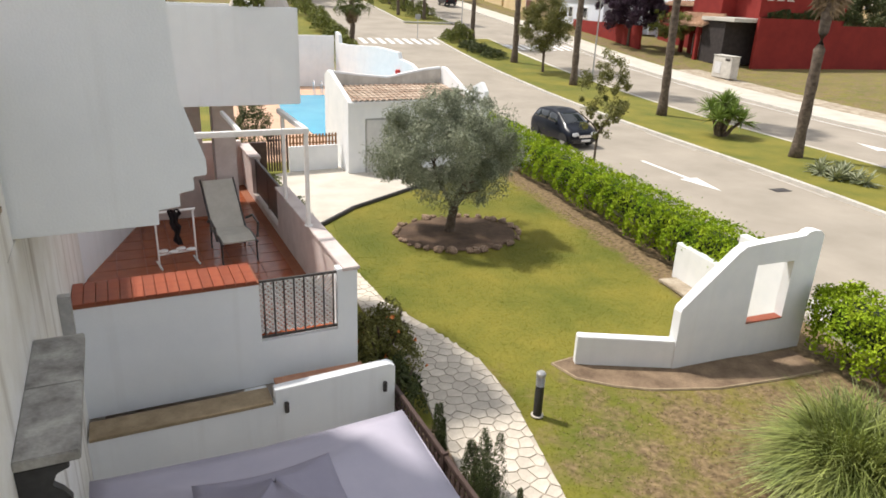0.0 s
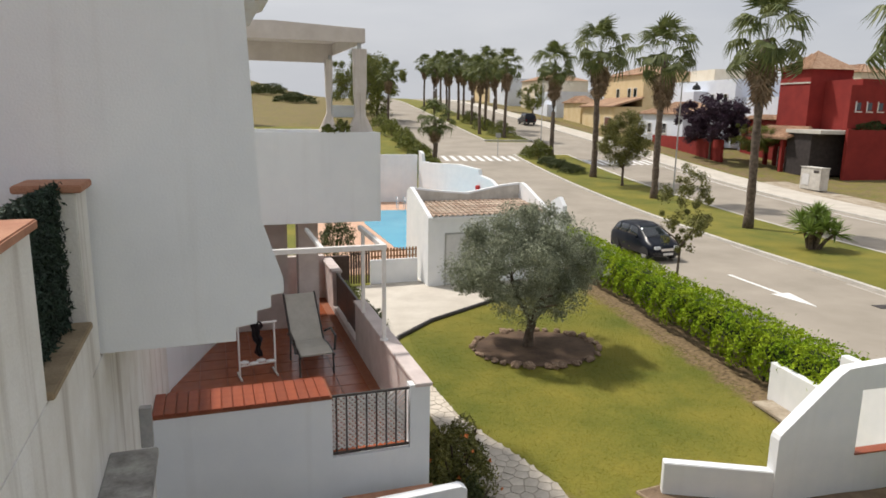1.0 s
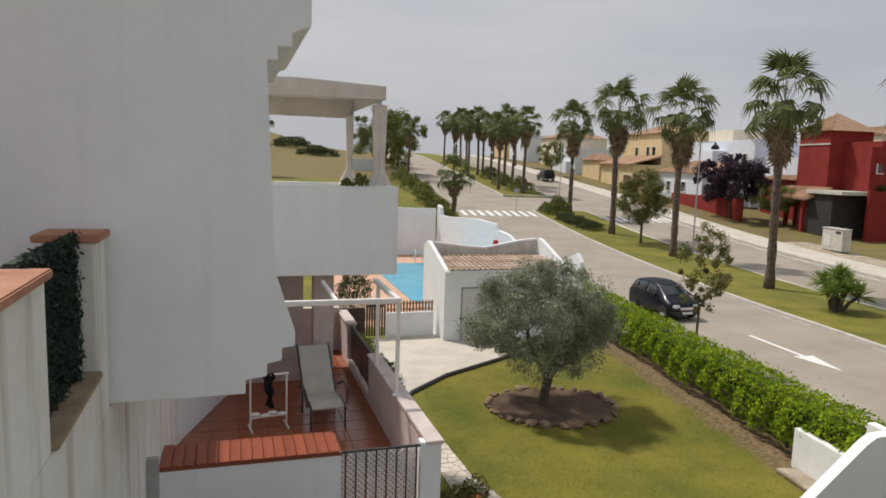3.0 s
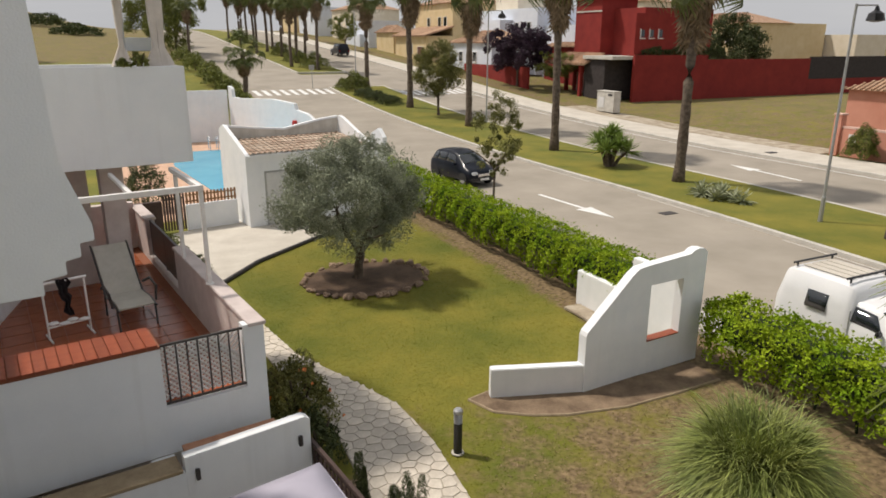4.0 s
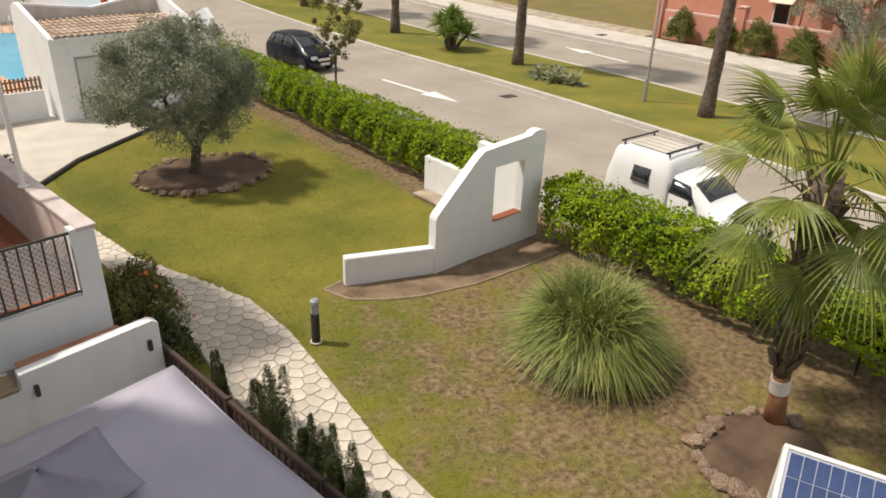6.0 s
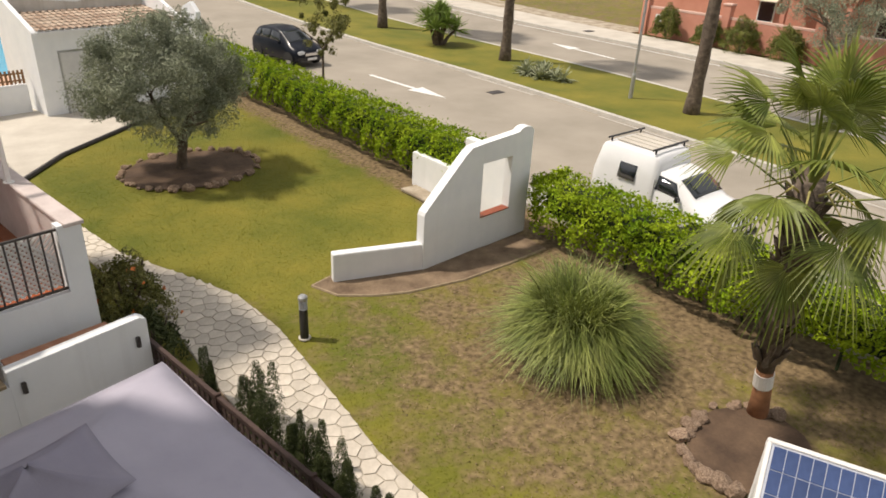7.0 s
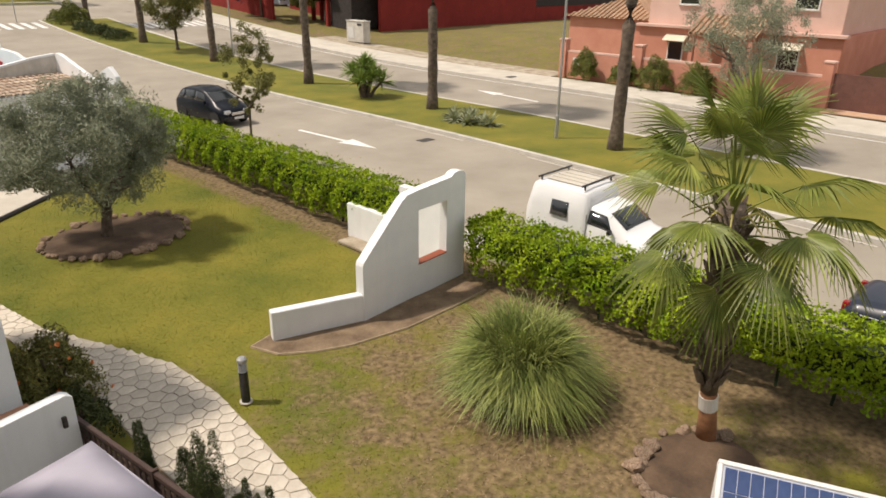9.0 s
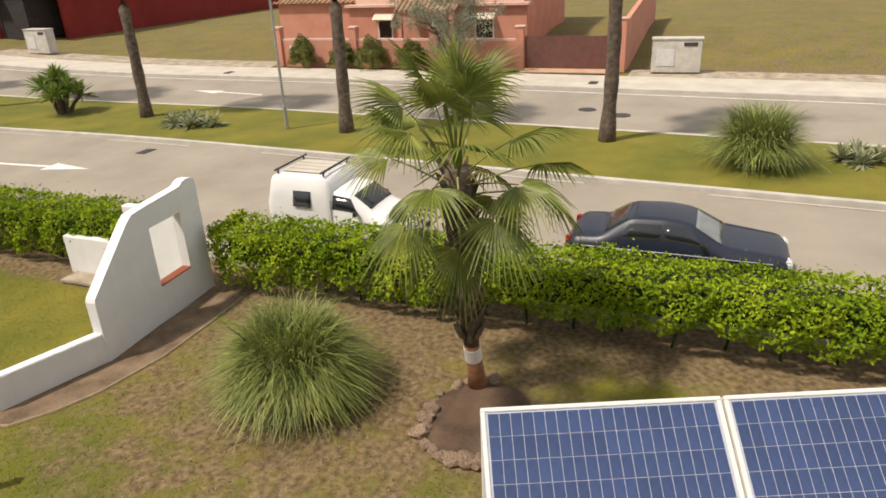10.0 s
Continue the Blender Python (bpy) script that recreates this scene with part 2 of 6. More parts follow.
TAIL_RED = material("red_lamp_lens", (0.25, 0.01, 0.01), (0.32, 0.02, 0.02), 8.0, 0.2, 0.0)
PLATE = material("pale_plate", (0.7, 0.7, 0.68), (0.75, 0.75, 0.73), 8.0, 0.5, 0.0)
SOLAR_CELL = material("blue_silicon_cell", (0.03, 0.055, 0.145), (0.05, 0.085, 0.21), 5.0, 0.12, 0.0, spec=0.7, fine=0.1, rand=0.12)
SOLAR_LINE = material("silver_busbar", (0.42, 0.45, 0.52), (0.50, 0.53, 0.6), 8.0, 0.35, 0.0)
GREEN_SCREEN = material("artificial_hedge_green", (0.012, 0.028, 0.018), (0.03, 0.055, 0.035), 14.0, 0.8, 0.6, island=0.4)
BLACK_CLOTH = material("black_cloth", (0.015, 0.012, 0.014), (0.04, 0.03, 0.035), 12.0, 0.9, 0.3)
SLING = material("grey_beige_sling_fabric", (0.42, 0.40, 0.35), (0.50, 0.48, 0.43), 5.0, 0.85, 0.2, 90)
ORANGE_PETAL = material("orange_red_petal", (0.62, 0.13, 0.03), (0.72, 0.25, 0.05), 3.0, 0.6, 0.0, island=0.3)
PALE_CONCRETE = material("weathered_pale_concrete", (0.46, 0.44, 0.40), (0.62, 0.60, 0.55), 2.0, 0.92, 0.3, 25, fine=0.1, streak=0.3)
POOL_COPING = material("terracotta_pool_deck", (0.50, 0.30, 0.20), (0.60, 0.40, 0.28), 2.0, 0.8, 0.2, fine=0.08)
POOL_WATER = material("pool_blue", (0.05, 0.36, 0.55), (0.08, 0.44, 0.62), 0.5, 0.08, 0.12, 3.0, fine=0.05)
RED_PLASTIC = material("red_plastic", (0.5, 0.03, 0.03), (0.58, 0.05, 0.04), 8.0, 0.5, 0.0)
HILL = material("dry_grass_hill", (0.16, 0.16, 0.05), (0.30, 0.26, 0.10), 0.05, 0.95, 0.3, 1.5, fine=0.25, space="World")


STRAW = material("dry_straw", (0.15, 0.105, 0.055), (0.34, 0.26, 0.15), 3.0, 0.95, 0.0, island=0.5)


def ground_material():
    """Lawn and earth: green turf, yellowed patches, bare brown soil, by noise at several scales."""
    m = material("ground_turf", (0.095, 0.112, 0.008), (0.205, 0.178, 0.021), 0.4, 0.95, 0.5, 14, fine=0.22, space="World")
    n, l = m.node_tree.nodes, m.node_tree.links
    b = n["Principled BSDF"]
    src = b.inputs["Base Color"].links[0].from_socket
    g = n.new("ShaderNodeNewGeometry")
    n1 = n.new("ShaderNodeTexNoise")
    n1.inputs["Scale"].default_value, n1.inputs["Detail"].default_value, n1.inputs["Roughness"].default_value = 1.5, 12.0, 0.68
    l.new(g.outputs["Position"], n1.inputs["Vector"])
    att = n.new("ShaderNodeAttribute")
    att.attribute_name = "bare"
    add = n.new("ShaderNodeMath")
    add.operation = "ADD"
    l.new(n1.outputs["Fac"], add.inputs[0])
    l.new(att.outputs["Fac"], add.inputs[1])
    mr = n.new("ShaderNodeMapRange")
    mr.inputs["From Min"].default_value, mr.inputs["From Max"].default_value = 0.62, 0.86
    l.new(add.outputs[0], mr.inputs["Value"])
    mx = n.new("ShaderNodeMix")
    mx.data_type = "RGBA"
    l.new(mr.outputs[0], mx.inputs[0])
    l.new(src, mx.inputs[6])
    n2 = n.new("ShaderNodeTexNoise")
    n2.inputs["Scale"].default_value, n2.inputs["Detail"].default_value = 9.0, 5.0
    l.new(g.outputs["Position"], n2.inputs["Vector"])
    rp = n.new("ShaderNodeValToRGB")
    rp.color_ramp.elements[0].position, rp.color_ramp.elements[1].position = 0.3, 0.72
    rp.color_ramp.elements[0].color, rp.color_ramp.elements[1].color = (0.085, 0.056, 0.026, 1), (0.27, 0.192, 0.10, 1)
    l.new(n2.outputs["Fac"], rp.inputs[0])
    l.new(rp.outputs[0], mx.inputs[7])
    l.new(mx.outputs[2], b.inputs["Base Color"])
    return m


TURF = ground_material()


# ---- builders ----
def link(name, bm, mat, m=None, parent=None, smooth=False):
    me = bpy.data.meshes.new(name)
    bm.normal_update()
    bm.to_mesh(me)
    bm.free()
    for x in (mat if isinstance(mat, (list, tuple)) else (mat,)):
        me.materials.append(x)
    if smooth:
        me.polygons.foreach_set("use_smooth", [True] * len(me.polygons))
    ob = new(name, me)
    if parent is not None:
        ob.parent = parent
    if m is not None:
        ob.matrix_basis = m
    return ob


def part(name, bm, mat, parent, label="", m=None, smooth=False):
    ob = link(name, bm, mat, m, parent, smooth)
    return tagged(ob, label) if label else ob


def thing(name, label, category, m=None, group="", kind=""):
    ob = new(name)
    ob.empty_display_size = 0.2
    if m is not None:
        ob.matrix_basis = m
    return tagged(ob, label, category, group, kind)


def setting(name, bm, mat, m=None, label=""):
    return tagged(link(name, bm, mat, m), label, "", "", "structure")


def box(x0, x1, y0, y1, z0, z1, bevel=0.0, bm=None):
    b = bmesh.new()
    r = bmesh.ops.create_cube(b, size=1.0, matrix=Matrix.LocRotScale(((x0 + x1) / 2, (y0 + y1) / 2, (z0 + z1) / 2), None, (x1 - x0, y1 - y0, z1 - z0)))
    if bevel:
        bmesh.ops.bevel(b, geom=b.edges[:], offset=bevel, segments=2, affect="EDGES")
    return merge(bm, b)


def merge(bm, b):
    if bm is None:
        return b
    me = bpy.data.meshes.new("tmp")
    b.to_mesh(me)
    b.free()
    bm.from_mesh(me)
    bpy.data.meshes.remove(me)
    return bm


def prism(poly, a0, a1, axis="y", bevel=0.0, bm=None):
    """A flat outline pushed along an axis. axis y: outline in (x, z); z: in (x, y); x: in (y, z)."""
    b = bmesh.new()

    def at(p, a):
        return {"y": (p[0], a, p[1]), "z": (p[0], p[1], a), "x": (a, p[0], p[1])}[axis]

    v0 = [b.verts.new(at(p, a0)) for p in poly]
    v1 = [b.verts.new(at(p, a1)) for p in poly]
    n = len(poly)
    b.faces.new(v0)
    b.faces.new(v1[::-1])
    for i in range(n):
        b.faces.new((v0[i], v1[i], v1[(i + 1) % n], v0[(i + 1) % n]))
    bmesh.ops.recalc_face_normals(b, faces=b.faces[:])
    if bevel:
        bmesh.ops.bevel(b, geom=b.edges[:], offset=bevel, segments=2, affect="EDGES")
    return merge(bm, b)


def tube(pts, radii, seg=8, bm=None, caps=True):
    b = bmesh.new()
    pts = [Vector(p) for p in pts]
    if not isinstance(radii, (list, tuple)):
        radii = [radii] * len(pts)
    rings = []
    for i, p in enumerate(pts):
        d = (pts[min(i + 1, len(pts) - 1)] - pts[max(i - 1, 0)]).normalized()
        q = d.to_track_quat("Z", "Y").to_matrix()
        rings.append([b.verts.new(p + q @ Vector((math.cos(2 * math.pi * k / seg) * radii[i], math.sin(2 * math.pi * k / seg) * radii[i], 0))) for k in range(seg)])
    for r0, r1 in zip(rings, rings[1:]):
        for k in range(seg):
            b.faces.new((r0[k], r0[(k + 1) % seg], r1[(k + 1) % seg], r1[k]))
    if caps:
        b.faces.new(rings[0][::-1])
        b.faces.new(rings[-1])
    return merge(bm, b)


def raw(name, verts, faces, mat, parent=None, m=None, smooth=False):
    me = bpy.data.meshes.new(name)
    me.from_pydata(verts, [], faces)
    me.materials.append(mat)
    if smooth:
        me.polygons.foreach_set("use_smooth", [True] * len(me.polygons))
    ob = new(name, me)
    if parent is not None:
        ob.parent = parent
    if m is not None:
        ob.matrix_basis = m
    return ob


def gz(y):
    """How the street climbs away from the garden."""
    a = max(0.0, y - 30.0)
    if a < 46:
        return 0.0011 * a * a
    return 2.3276 + 0.07 * (a - 46) if a < 120 else 7.5076 + 0.07 * 40 * (1 - math.exp(-(a - 120) / 40))


def smoothstep(a, b, x):
    t = min(1.0, max(0.0, (x - a) / (b - a)))
    return t * t * (3 - 2 * t)


def land(x, y):
    """Height of the ground: the poolside terrace stays level, the street climbs."""
    low = 1 - (1 - smoothstep(10.5, 14.0, x)) * (1 - smoothstep(52.0, 66.0, y))
    z = gz(y) * low
    if x < 14 and y > 90:
        z += 9.0 * smoothstep(110, 230, y) * smoothstep(10, -40, x)
    if x > 40:
        z += 1.2 * smoothstep(40.0, 60.0, x) * smoothstep(60, 40, y)
    return z


def bend(x, y):
    """The street lies aslant at its near end: how far a place on it is carried sideways."""
    a = 22.0 - y
    s = 0.0 if a <= -4 else (-0.07 * (a + 4) ** 2 / 16 if a < 4 else -0.07 * a)
    return max(s, -2.6) * min(1.0, max(0.0, (x - 13.6) / 8.0)) * (1.0 - 0.35 * smoothstep(34, 40, x))


def strip(name, x0, x1, y0, y1, off, mat, thick=0.0, step=3.0, label=""):
    """A length of street surface that follows the slope."""
    n = max(2, int((y1 - y0) / step))
    bm = bmesh.new()
    rows = []
    for i in range(n + 1):
        y = y0 + (y1 - y0) * i / n
        z = gz(y) + off
        prof = [(x0, z - thick), (x0, z), (x1, z), (x1, z - thick)] if thick else [(x0, z), (x1, z)]
        rows.append([bm.verts.new((px + bend(px, y), y, pz)) for px, pz in prof])
    for r0, r1 in zip(rows, rows[1:]):
        for k in range(len(r0) - 1):
            bm.faces.new((r0[k], r0[k + 1], r1[k + 1], r1[k]))
    if thick:
        bm.faces.new(rows[0][::-1])
        bm.faces.new(rows[-1])
    bmesh.ops.recalc_face_normals(bm, faces=bm.faces[:])
    if not thick:
        for f in bm.faces:
            if f.normal.z < 0:
                f.normal_flip()
    return setting(name, bm, mat, None, label)


def leaf_cloud(name, pos, nrm, size, mat, parent=None, m=None, aspect=0.5, spread=0.8, kind=""):
    """Many small folded leaves at given places, loosely facing given ways."""
    n = len(pos)
    rng = np.random.default_rng(len(name) * 977 + n)
    nrm = nrm + rng.normal(0, spread, (n, 3))
    nrm /= np.linalg.norm(nrm, axis=1)[:, None] + 1e-9
    t = rng.normal(0, 1, (n, 3))
    t -= (t * nrm).sum(1)[:, None] * nrm
    t /= np.linalg.norm(t, axis=1)[:, None] + 1e-9
    s = np.cross(nrm, t)
    L = (size * rng.uniform(0.6, 1.3, n))[:, None]
    W = L * aspect
    v = np.empty((n, 4, 3))
    v[:, 0] = pos - t * L * 0.5
    v[:, 1] = pos + s * W * 0.5 + nrm * W * 0.15
    v[:, 2] = pos + t * L * 0.5 - nrm * L * 0.12
    v[:, 3] = pos - s * W * 0.5 + nrm * W * 0.15
    f = np.arange(n * 4).reshape(n, 4)
    tri = np.concatenate([f[:, [0, 1, 2]], f[:, [0, 2, 3]]])
    return raw(name, v.reshape(-1, 3).tolist(), tri.tolist(), mat, parent, m)


# ---- ground, road, pavements ----
def build_ground():
    xs = sorted(set([-1500, -900, -500, -300, -200, -140, -100, -75, -55, -40, -30, -22, 50, 56, 64, 75, 90, 120, 170, 260, 400, 700, 1500] + [round(-16 + 0.75 * i, 2) for i in range(43)] + [18, 20, 22, 24, 26, 28, 30, 33, 36, 38, 40, 42, 44, 47]))
    ys = sorted(set([-1500, -800, -400, -200, -120, -80, -60, -45, -35, -28, -22] + [round(-18 + 0.75 * i, 2) for i in range(70)] + [36 + 3 * i for i in range(45)] + [180, 200, 225, 250, 300, 360, 450, 600, 900, 1500]))
    verts = [(x, y, land(x, y) - (0.02 if x < 13 else 0.06)) for y in ys for x in xs]
    nx = len(xs)
    faces = [(j * nx + i, j * nx + i + 1, (j + 1) * nx + i + 1, (j + 1) * nx + i) for j in range(len(ys) - 1) for i in range(nx - 1)]
    g = raw("ground", verts, faces, TURF, smooth=True)
    at = g.data.attributes.new("bare", "FLOAT", "POINT")
    vals = []
    for x, y, z in verts:
        b = -0.12
        if -4 < x < 12 and y < 11.5:
            d = math.hypot(x - 9.6, y - 6.4)
            b = 0.13 + 0.24 * smoothstep(6.2, 1.6, d)
        if 10.3 < x < 13.5 and y < 30:
            b = max(b, 0.5 * smoothstep(10.2, 11.4, x))
        if x > 40:
            b = max(b, 0.36 if x < 43 else 0.25)
        if y > 100 and x < 14:
            b = 0.27
        vals.append(b)
    at.data.foreach_set("value", vals)
    tagged(g, "lawn and bare brown soil with worn patches", "", "", "structure")


build_ground()
strip("road", 13.6, 22.4, -90, 76, 0.0, ASPHALT, label="pale worn asphalt carriageway beside the median")
strip("road_far", 28.6, 36.8, -90, 240, 0.0, ASPHALT, label="pale worn asphalt far carriageway")
strip("road_junction", 13.6, 28.6, 76, 84, 0.0, ASPHALT, label="pale asphalt crossing between the carriageways")
strip("road_beyond", 13.6, 22.4, 84, 240, 0.0, ASPHALT, label="pale asphalt carriageway past the crossing")
strip("road_gap", 22.4, 28.6, 73.2, 76, 0.0, ASPHALT, label="pale asphalt beside the end of the median")
strip("median", 22.55, 28.45, -90, 72.4, 0.13, TURF, 0.2, label="green turf median with palms")
strip("median_beyond", 22.55, 28.45, 85.5, 220, 0.13, TURF, 0.2, label="green turf median past the crossing")
for kx in (22.32, 28.45):
    strip("kerb", kx, kx + 0.23, -90, 72.6, 0.14, KERB, 0.2, label="pale concrete kerb of the median")
    strip("kerb", kx, kx + 0.23, 85.3, 220, 0.14, KERB, 0.2, label="pale concrete kerb of the median")
strip("kerb_end", 22.55, 28.45, 72.4, 72.63, 0.14, KERB, 0.2, 0.2, label="pale concrete kerb end")
strip("kerb_end", 22.55, 28.45, 85.27, 85.5, 0.14, KERB, 0.2, 0.2, label="pale concrete kerb end")
strip("pavement", 36.95, 40.2, -90, 240, 0.14, PAVEMENT, 0.22, label="sandy pale pavement")
strip("kerb", 36.75, 36.97, -90, 240, 0.145, KERB, 0.22, label="pale concrete kerb of the pavement")
strip("pavement_near", 12.75, 13.45, -90, 66, 0.12, PAVEMENT, 0.2, label="narrow pale pavement behind the hedge")
strip("kerb", 13.45, 13.65, -90, 66, 0.13, KERB, 0.2, label="pale concrete kerb")
strip("verge", 40.2, 43.0, -60, 5.0, 0.05, RUBBLE, 0.1, label="pale stony verge")
strip("verge", 40.2, 43.4, 28.8, 56, 0.05, RUBBLE, 0.1, label="pale stony verge")
strip("road_line", 36.1, 36.22, -90, 70, 0.012, ROAD_PAINT, label="worn white edge line")
strip("road_line", 29.0, 29.12, -90, 70, 0.012, ROAD_PAINT, label="worn white edge line")
for i in range(-5, 7):
    strip("road_line", 22.08, 22.18, -20 + i * 8.0, -15.6 + i * 8.0, 0.012, KERB, label="faint worn dash beside the median")
for i in range(9):
    x = 14.2 + i * 0.92
    strip("crosswalk_bar", x, x + 0.46, 69.0, 72.2, 0.012, ROAD_PAINT, label="white crosswalk bar")
for i in range(9):
    x = 29.2 + i * 0.84
    strip("crosswalk_bar", x, x + 0.42, 66.5, 69.7, 0.012, ROAD_PAINT, label="white crosswalk bar")


def road_arrow(x, y, turn):
    outline = [(-0.09, 2.5), (0.09, 2.5), (0.09, -0.6), (0.42, -0.6), (0.0, -2.5), (-0.42, -0.6), (-0.09, -0.6)]
    setting("road_arrow", prism(outline, 0.004, 0.014, "z"), ROAD_PAINT, pose(x, y, 0.0, 0, 0, turn), "white painted arrow on the road")


road_arrow(18.25, 24.0, 3)
road_arrow(32.4, 26.0, 174)
road_arrow(32.1, -18.0, 176)
for dx, dy in ((20.9, 21.2), (37.1, 6.4), (37.9, 30.0)):
    setting("drain_cover", box(-0.35, 0.35, -0.22, 0.22, 0.0, 0.018, 0.004), DARK_METAL, pose(dx, dy, 0.16 if dx > 37 else 0.0), "dark iron drain cover")
for dx, dy in ((31.3, 5.7), (30.4, 4.1)):
    bm = bmesh.new()
    bmesh.ops.create_cone(bm, cap_ends=True, segments=20, radius1=0.4, radius2=0.39, depth=0.02)
    setting("manhole_cover", bm, DARK_METAL, pose(dx, dy, 0.012), "round dark iron manhole cover")

# ---- the white building: axes turned 7.5 degrees ----
MB = pose(-1.05, 6.0, 0.0, 0, 0, 7.5)

# near facade with an opening over a sill, and the wing that stands out from it
f = bmesh.new()
box(-0.3, 0.0, -0.45, 12.0, -1.0, 4.98, 0, f)
box(-0.3, 0.0, -9.0, -0.45, -1.0, 5.33, 0, f)
setting("wall_facade", f, PLASTER_WORN, MB, "white plaster facade with brown rain stains")
setting("wall_pier_far", box(-0.3, -0.003, -0.45, -0.06, 4.98, 6.23, 0.008), PLASTER_WORN, MB, "stained white plaster pier")
setting("wall_pier_near", box(-0.3, -0.003, -9.0, -1.66, 5.33, 6.2, 0.008), PLASTER_WORN, MB, "stained white plaster parapet")
setting("trim", box(-0.36, 0.035, -0.47, -0.05, 6.23, 6.28, 0.008), COPING, MB, "brick coping slab on the pier")
setting("trim", box(-0.36, 0.03, -9.0, -1.64, 6.2, 6.25, 0.008), COPING, MB, "brick coping slab on the parapet")
setting("window_sill", box(-0.31, 0.03, -1.655, -0.455, 5.335, 5.38, 0.008), BROWN_LEDGE, MB, "rust-stained stone sill")
setting("wall_behind", box(-3.2, -3.0, -9.0, 12.0, 4.98, 9.2), PLASTER, MB, "white plaster wall behind the terrace")
setting("floor_own", box(-3.0, -0.3, -9.0, -0.06, 4.9, 5.0), TERRACOTTA_FLOOR, MB, "terracotta terrace floor")
WING = [(-3.0, 4.98), (0.94, 5.0), (0.94, 5.11), (1.1, 5.13), (1.1, 5.23), (1.21, 5.25), (1.21, 5.35), (1.31, 5.36), (1.31, 5.48), (1.16, 5.95), (1.10, 7.52), (1.18, 7.52), (1.18, 7.62), (1.28, 7.62), (1.28, 7.72), (1.42, 7.78), (1.42, 9.2), (-3.0, 9.2)]
setting("wall_wing", prism(WING, 0.0, 2.6, "y", 0.006), PLASTER, MB, "plain white plaster wing with stepped underside")

# terrace
setting("floor", box(0.0, 3.46, 2.95, 11.0, 1.64, 2.255), GROUT, MB, "pale grouted terrace slab")
w = bmesh.new()
box(0.0, 2.14, 2.93, 3.55, 1.63, 3.15, 0, w)
box(2.14, 3.18, 2.93, 3.09, 1.63, 2.29, 0, w)
box(3.18, 3.46, 2.93, 3.09, 1.63, 3.18, 0, w)
setting("wall_terrace_front", w, PLASTER, MB, "white plaster terrace front with a railing gap")
w = bmesh.new()
box(3.28, 3.46, 3.09, 7.1, 1.63, 3.15, 0, w)
box(3.28, 3.46, 7.1, 9.6, 1.63, 2.38, 0, w)
box(3.28, 3.46, 9.6, 11.0, 1.63, 3.15, 0, w)
box(1.2, 3.28, 10.82, 11.0, 1.63, 3.3, 0, w)
setting("wall_terrace_side", w, PINKISH, MB, "faded pinkish plaster parapet along the terrace")
w = bmesh.new()
box(3.25, 3.49, 2.9, 7.12, 3.15, 3.2, 0.008, w)
box(3.25, 3.49, 9.58, 11.02, 3.15, 3.2, 0.008, w)
setting("trim", w, PINKISH, MB, "smooth coping on the terrace parapet")
setting("wall_house_angled", prism([(0.0, 5.85), (0.75, 8.08), (1.0, 8.85), (1.0, 9.4), (0.0, 9.4)], 2.26, 4.97, "z"), PLASTER, MB, "white plaster house wall beside the terrace")
setting("wall_house", box(-0.3, 0.0, 12.0, 22.0, -1.0, 5.0), PLASTER, MB, "white plaster house wall")
setting("wall_under_terrace", box(0.0, 3.4, 6.0, 6.2, -1.0, 1.63), MAROON, MB, "dark maroon wall under the terrace")
setting("column", box(2.3, 2.68, 7.6, 7.98, 2.28, 4.8, 0.01), PINKISH, MB, "square pale plaster column under the balcony")
setting("wall_terrace_back", box(1.0, 2.2, 8.6, 8.8, 2.28, 4.8), PINKISH, MB, "pinkish plaster wall behind the terrace")

# upper balcony
setting("wall_balcony_front", box(0.0, 3.66, 6.58, 6.74, 4.8, 6.37, 0.006), PLASTER, MB, "white plaster front parapet of the upper balcony")
setting("wall_balcony_side", box(3.5, 3.657, 6.743, 10.6, 4.8, 6.37, 0.006), PLASTER, MB, "white plaster side parapet of the upper balcony")
setting("wall_balcony_back", box(0.0, 3.497, 10.44, 10.6, 4.8, 6.3, 0.006), PLASTER, MB, "white plaster end parapet of the upper balcony")
setting("floor_balcony", box(0.0, 3.497, 6.743, 10.437, 4.803, 5.0), PLASTER, MB, "slab of the upper balcony")

# patio below: dividing wall with ledge, gap under the slab
w = bmesh.new()
prism([(2.15, -0.6), (3.78, -0.6), (3.78, 1.93), (3.70, 1.98), (2.15, 1.92)], 2.28, 2.43, "y", 0.006, w)
box(0.0, 2.15, 2.28, 2.43, -0.6, 1.72, 0.004, w)
setting("wall_patio", w, PLASTER, MB, "white plaster patio wall with metal brackets")
setting("trim", box(2.2, 3.4, 2.435, 2.62, 1.86, 1.90, 0.004), COPING, MB, "red brick coping behind the patio wall")
setting("trim", box(0.02, 2.12, 2.26, 2.64, 1.725, 1.77, 0.006), BROWN_LEDGE, MB, "brown stone ledge on the patio wall")
setting("wall_pier_low", box(1.86, 2.15, 2.6, 2.92, -0.6, 1.63, 0.006), PLASTER, MB, "small white pier under the terrace")
setting("floor_patio", box(0.0, 3.85, -9.0, 6.0, -0.2, 0.0), PAVEMENT, MB, "pale patio floor")
for bxx in (2.26, 3.6):
    setting("bracket", box(bxx, bxx + 0.05, 2.23, 2.28, 1.58, 1.73, 0.006), DARK_METAL, MB, "dark metal wall bracket")

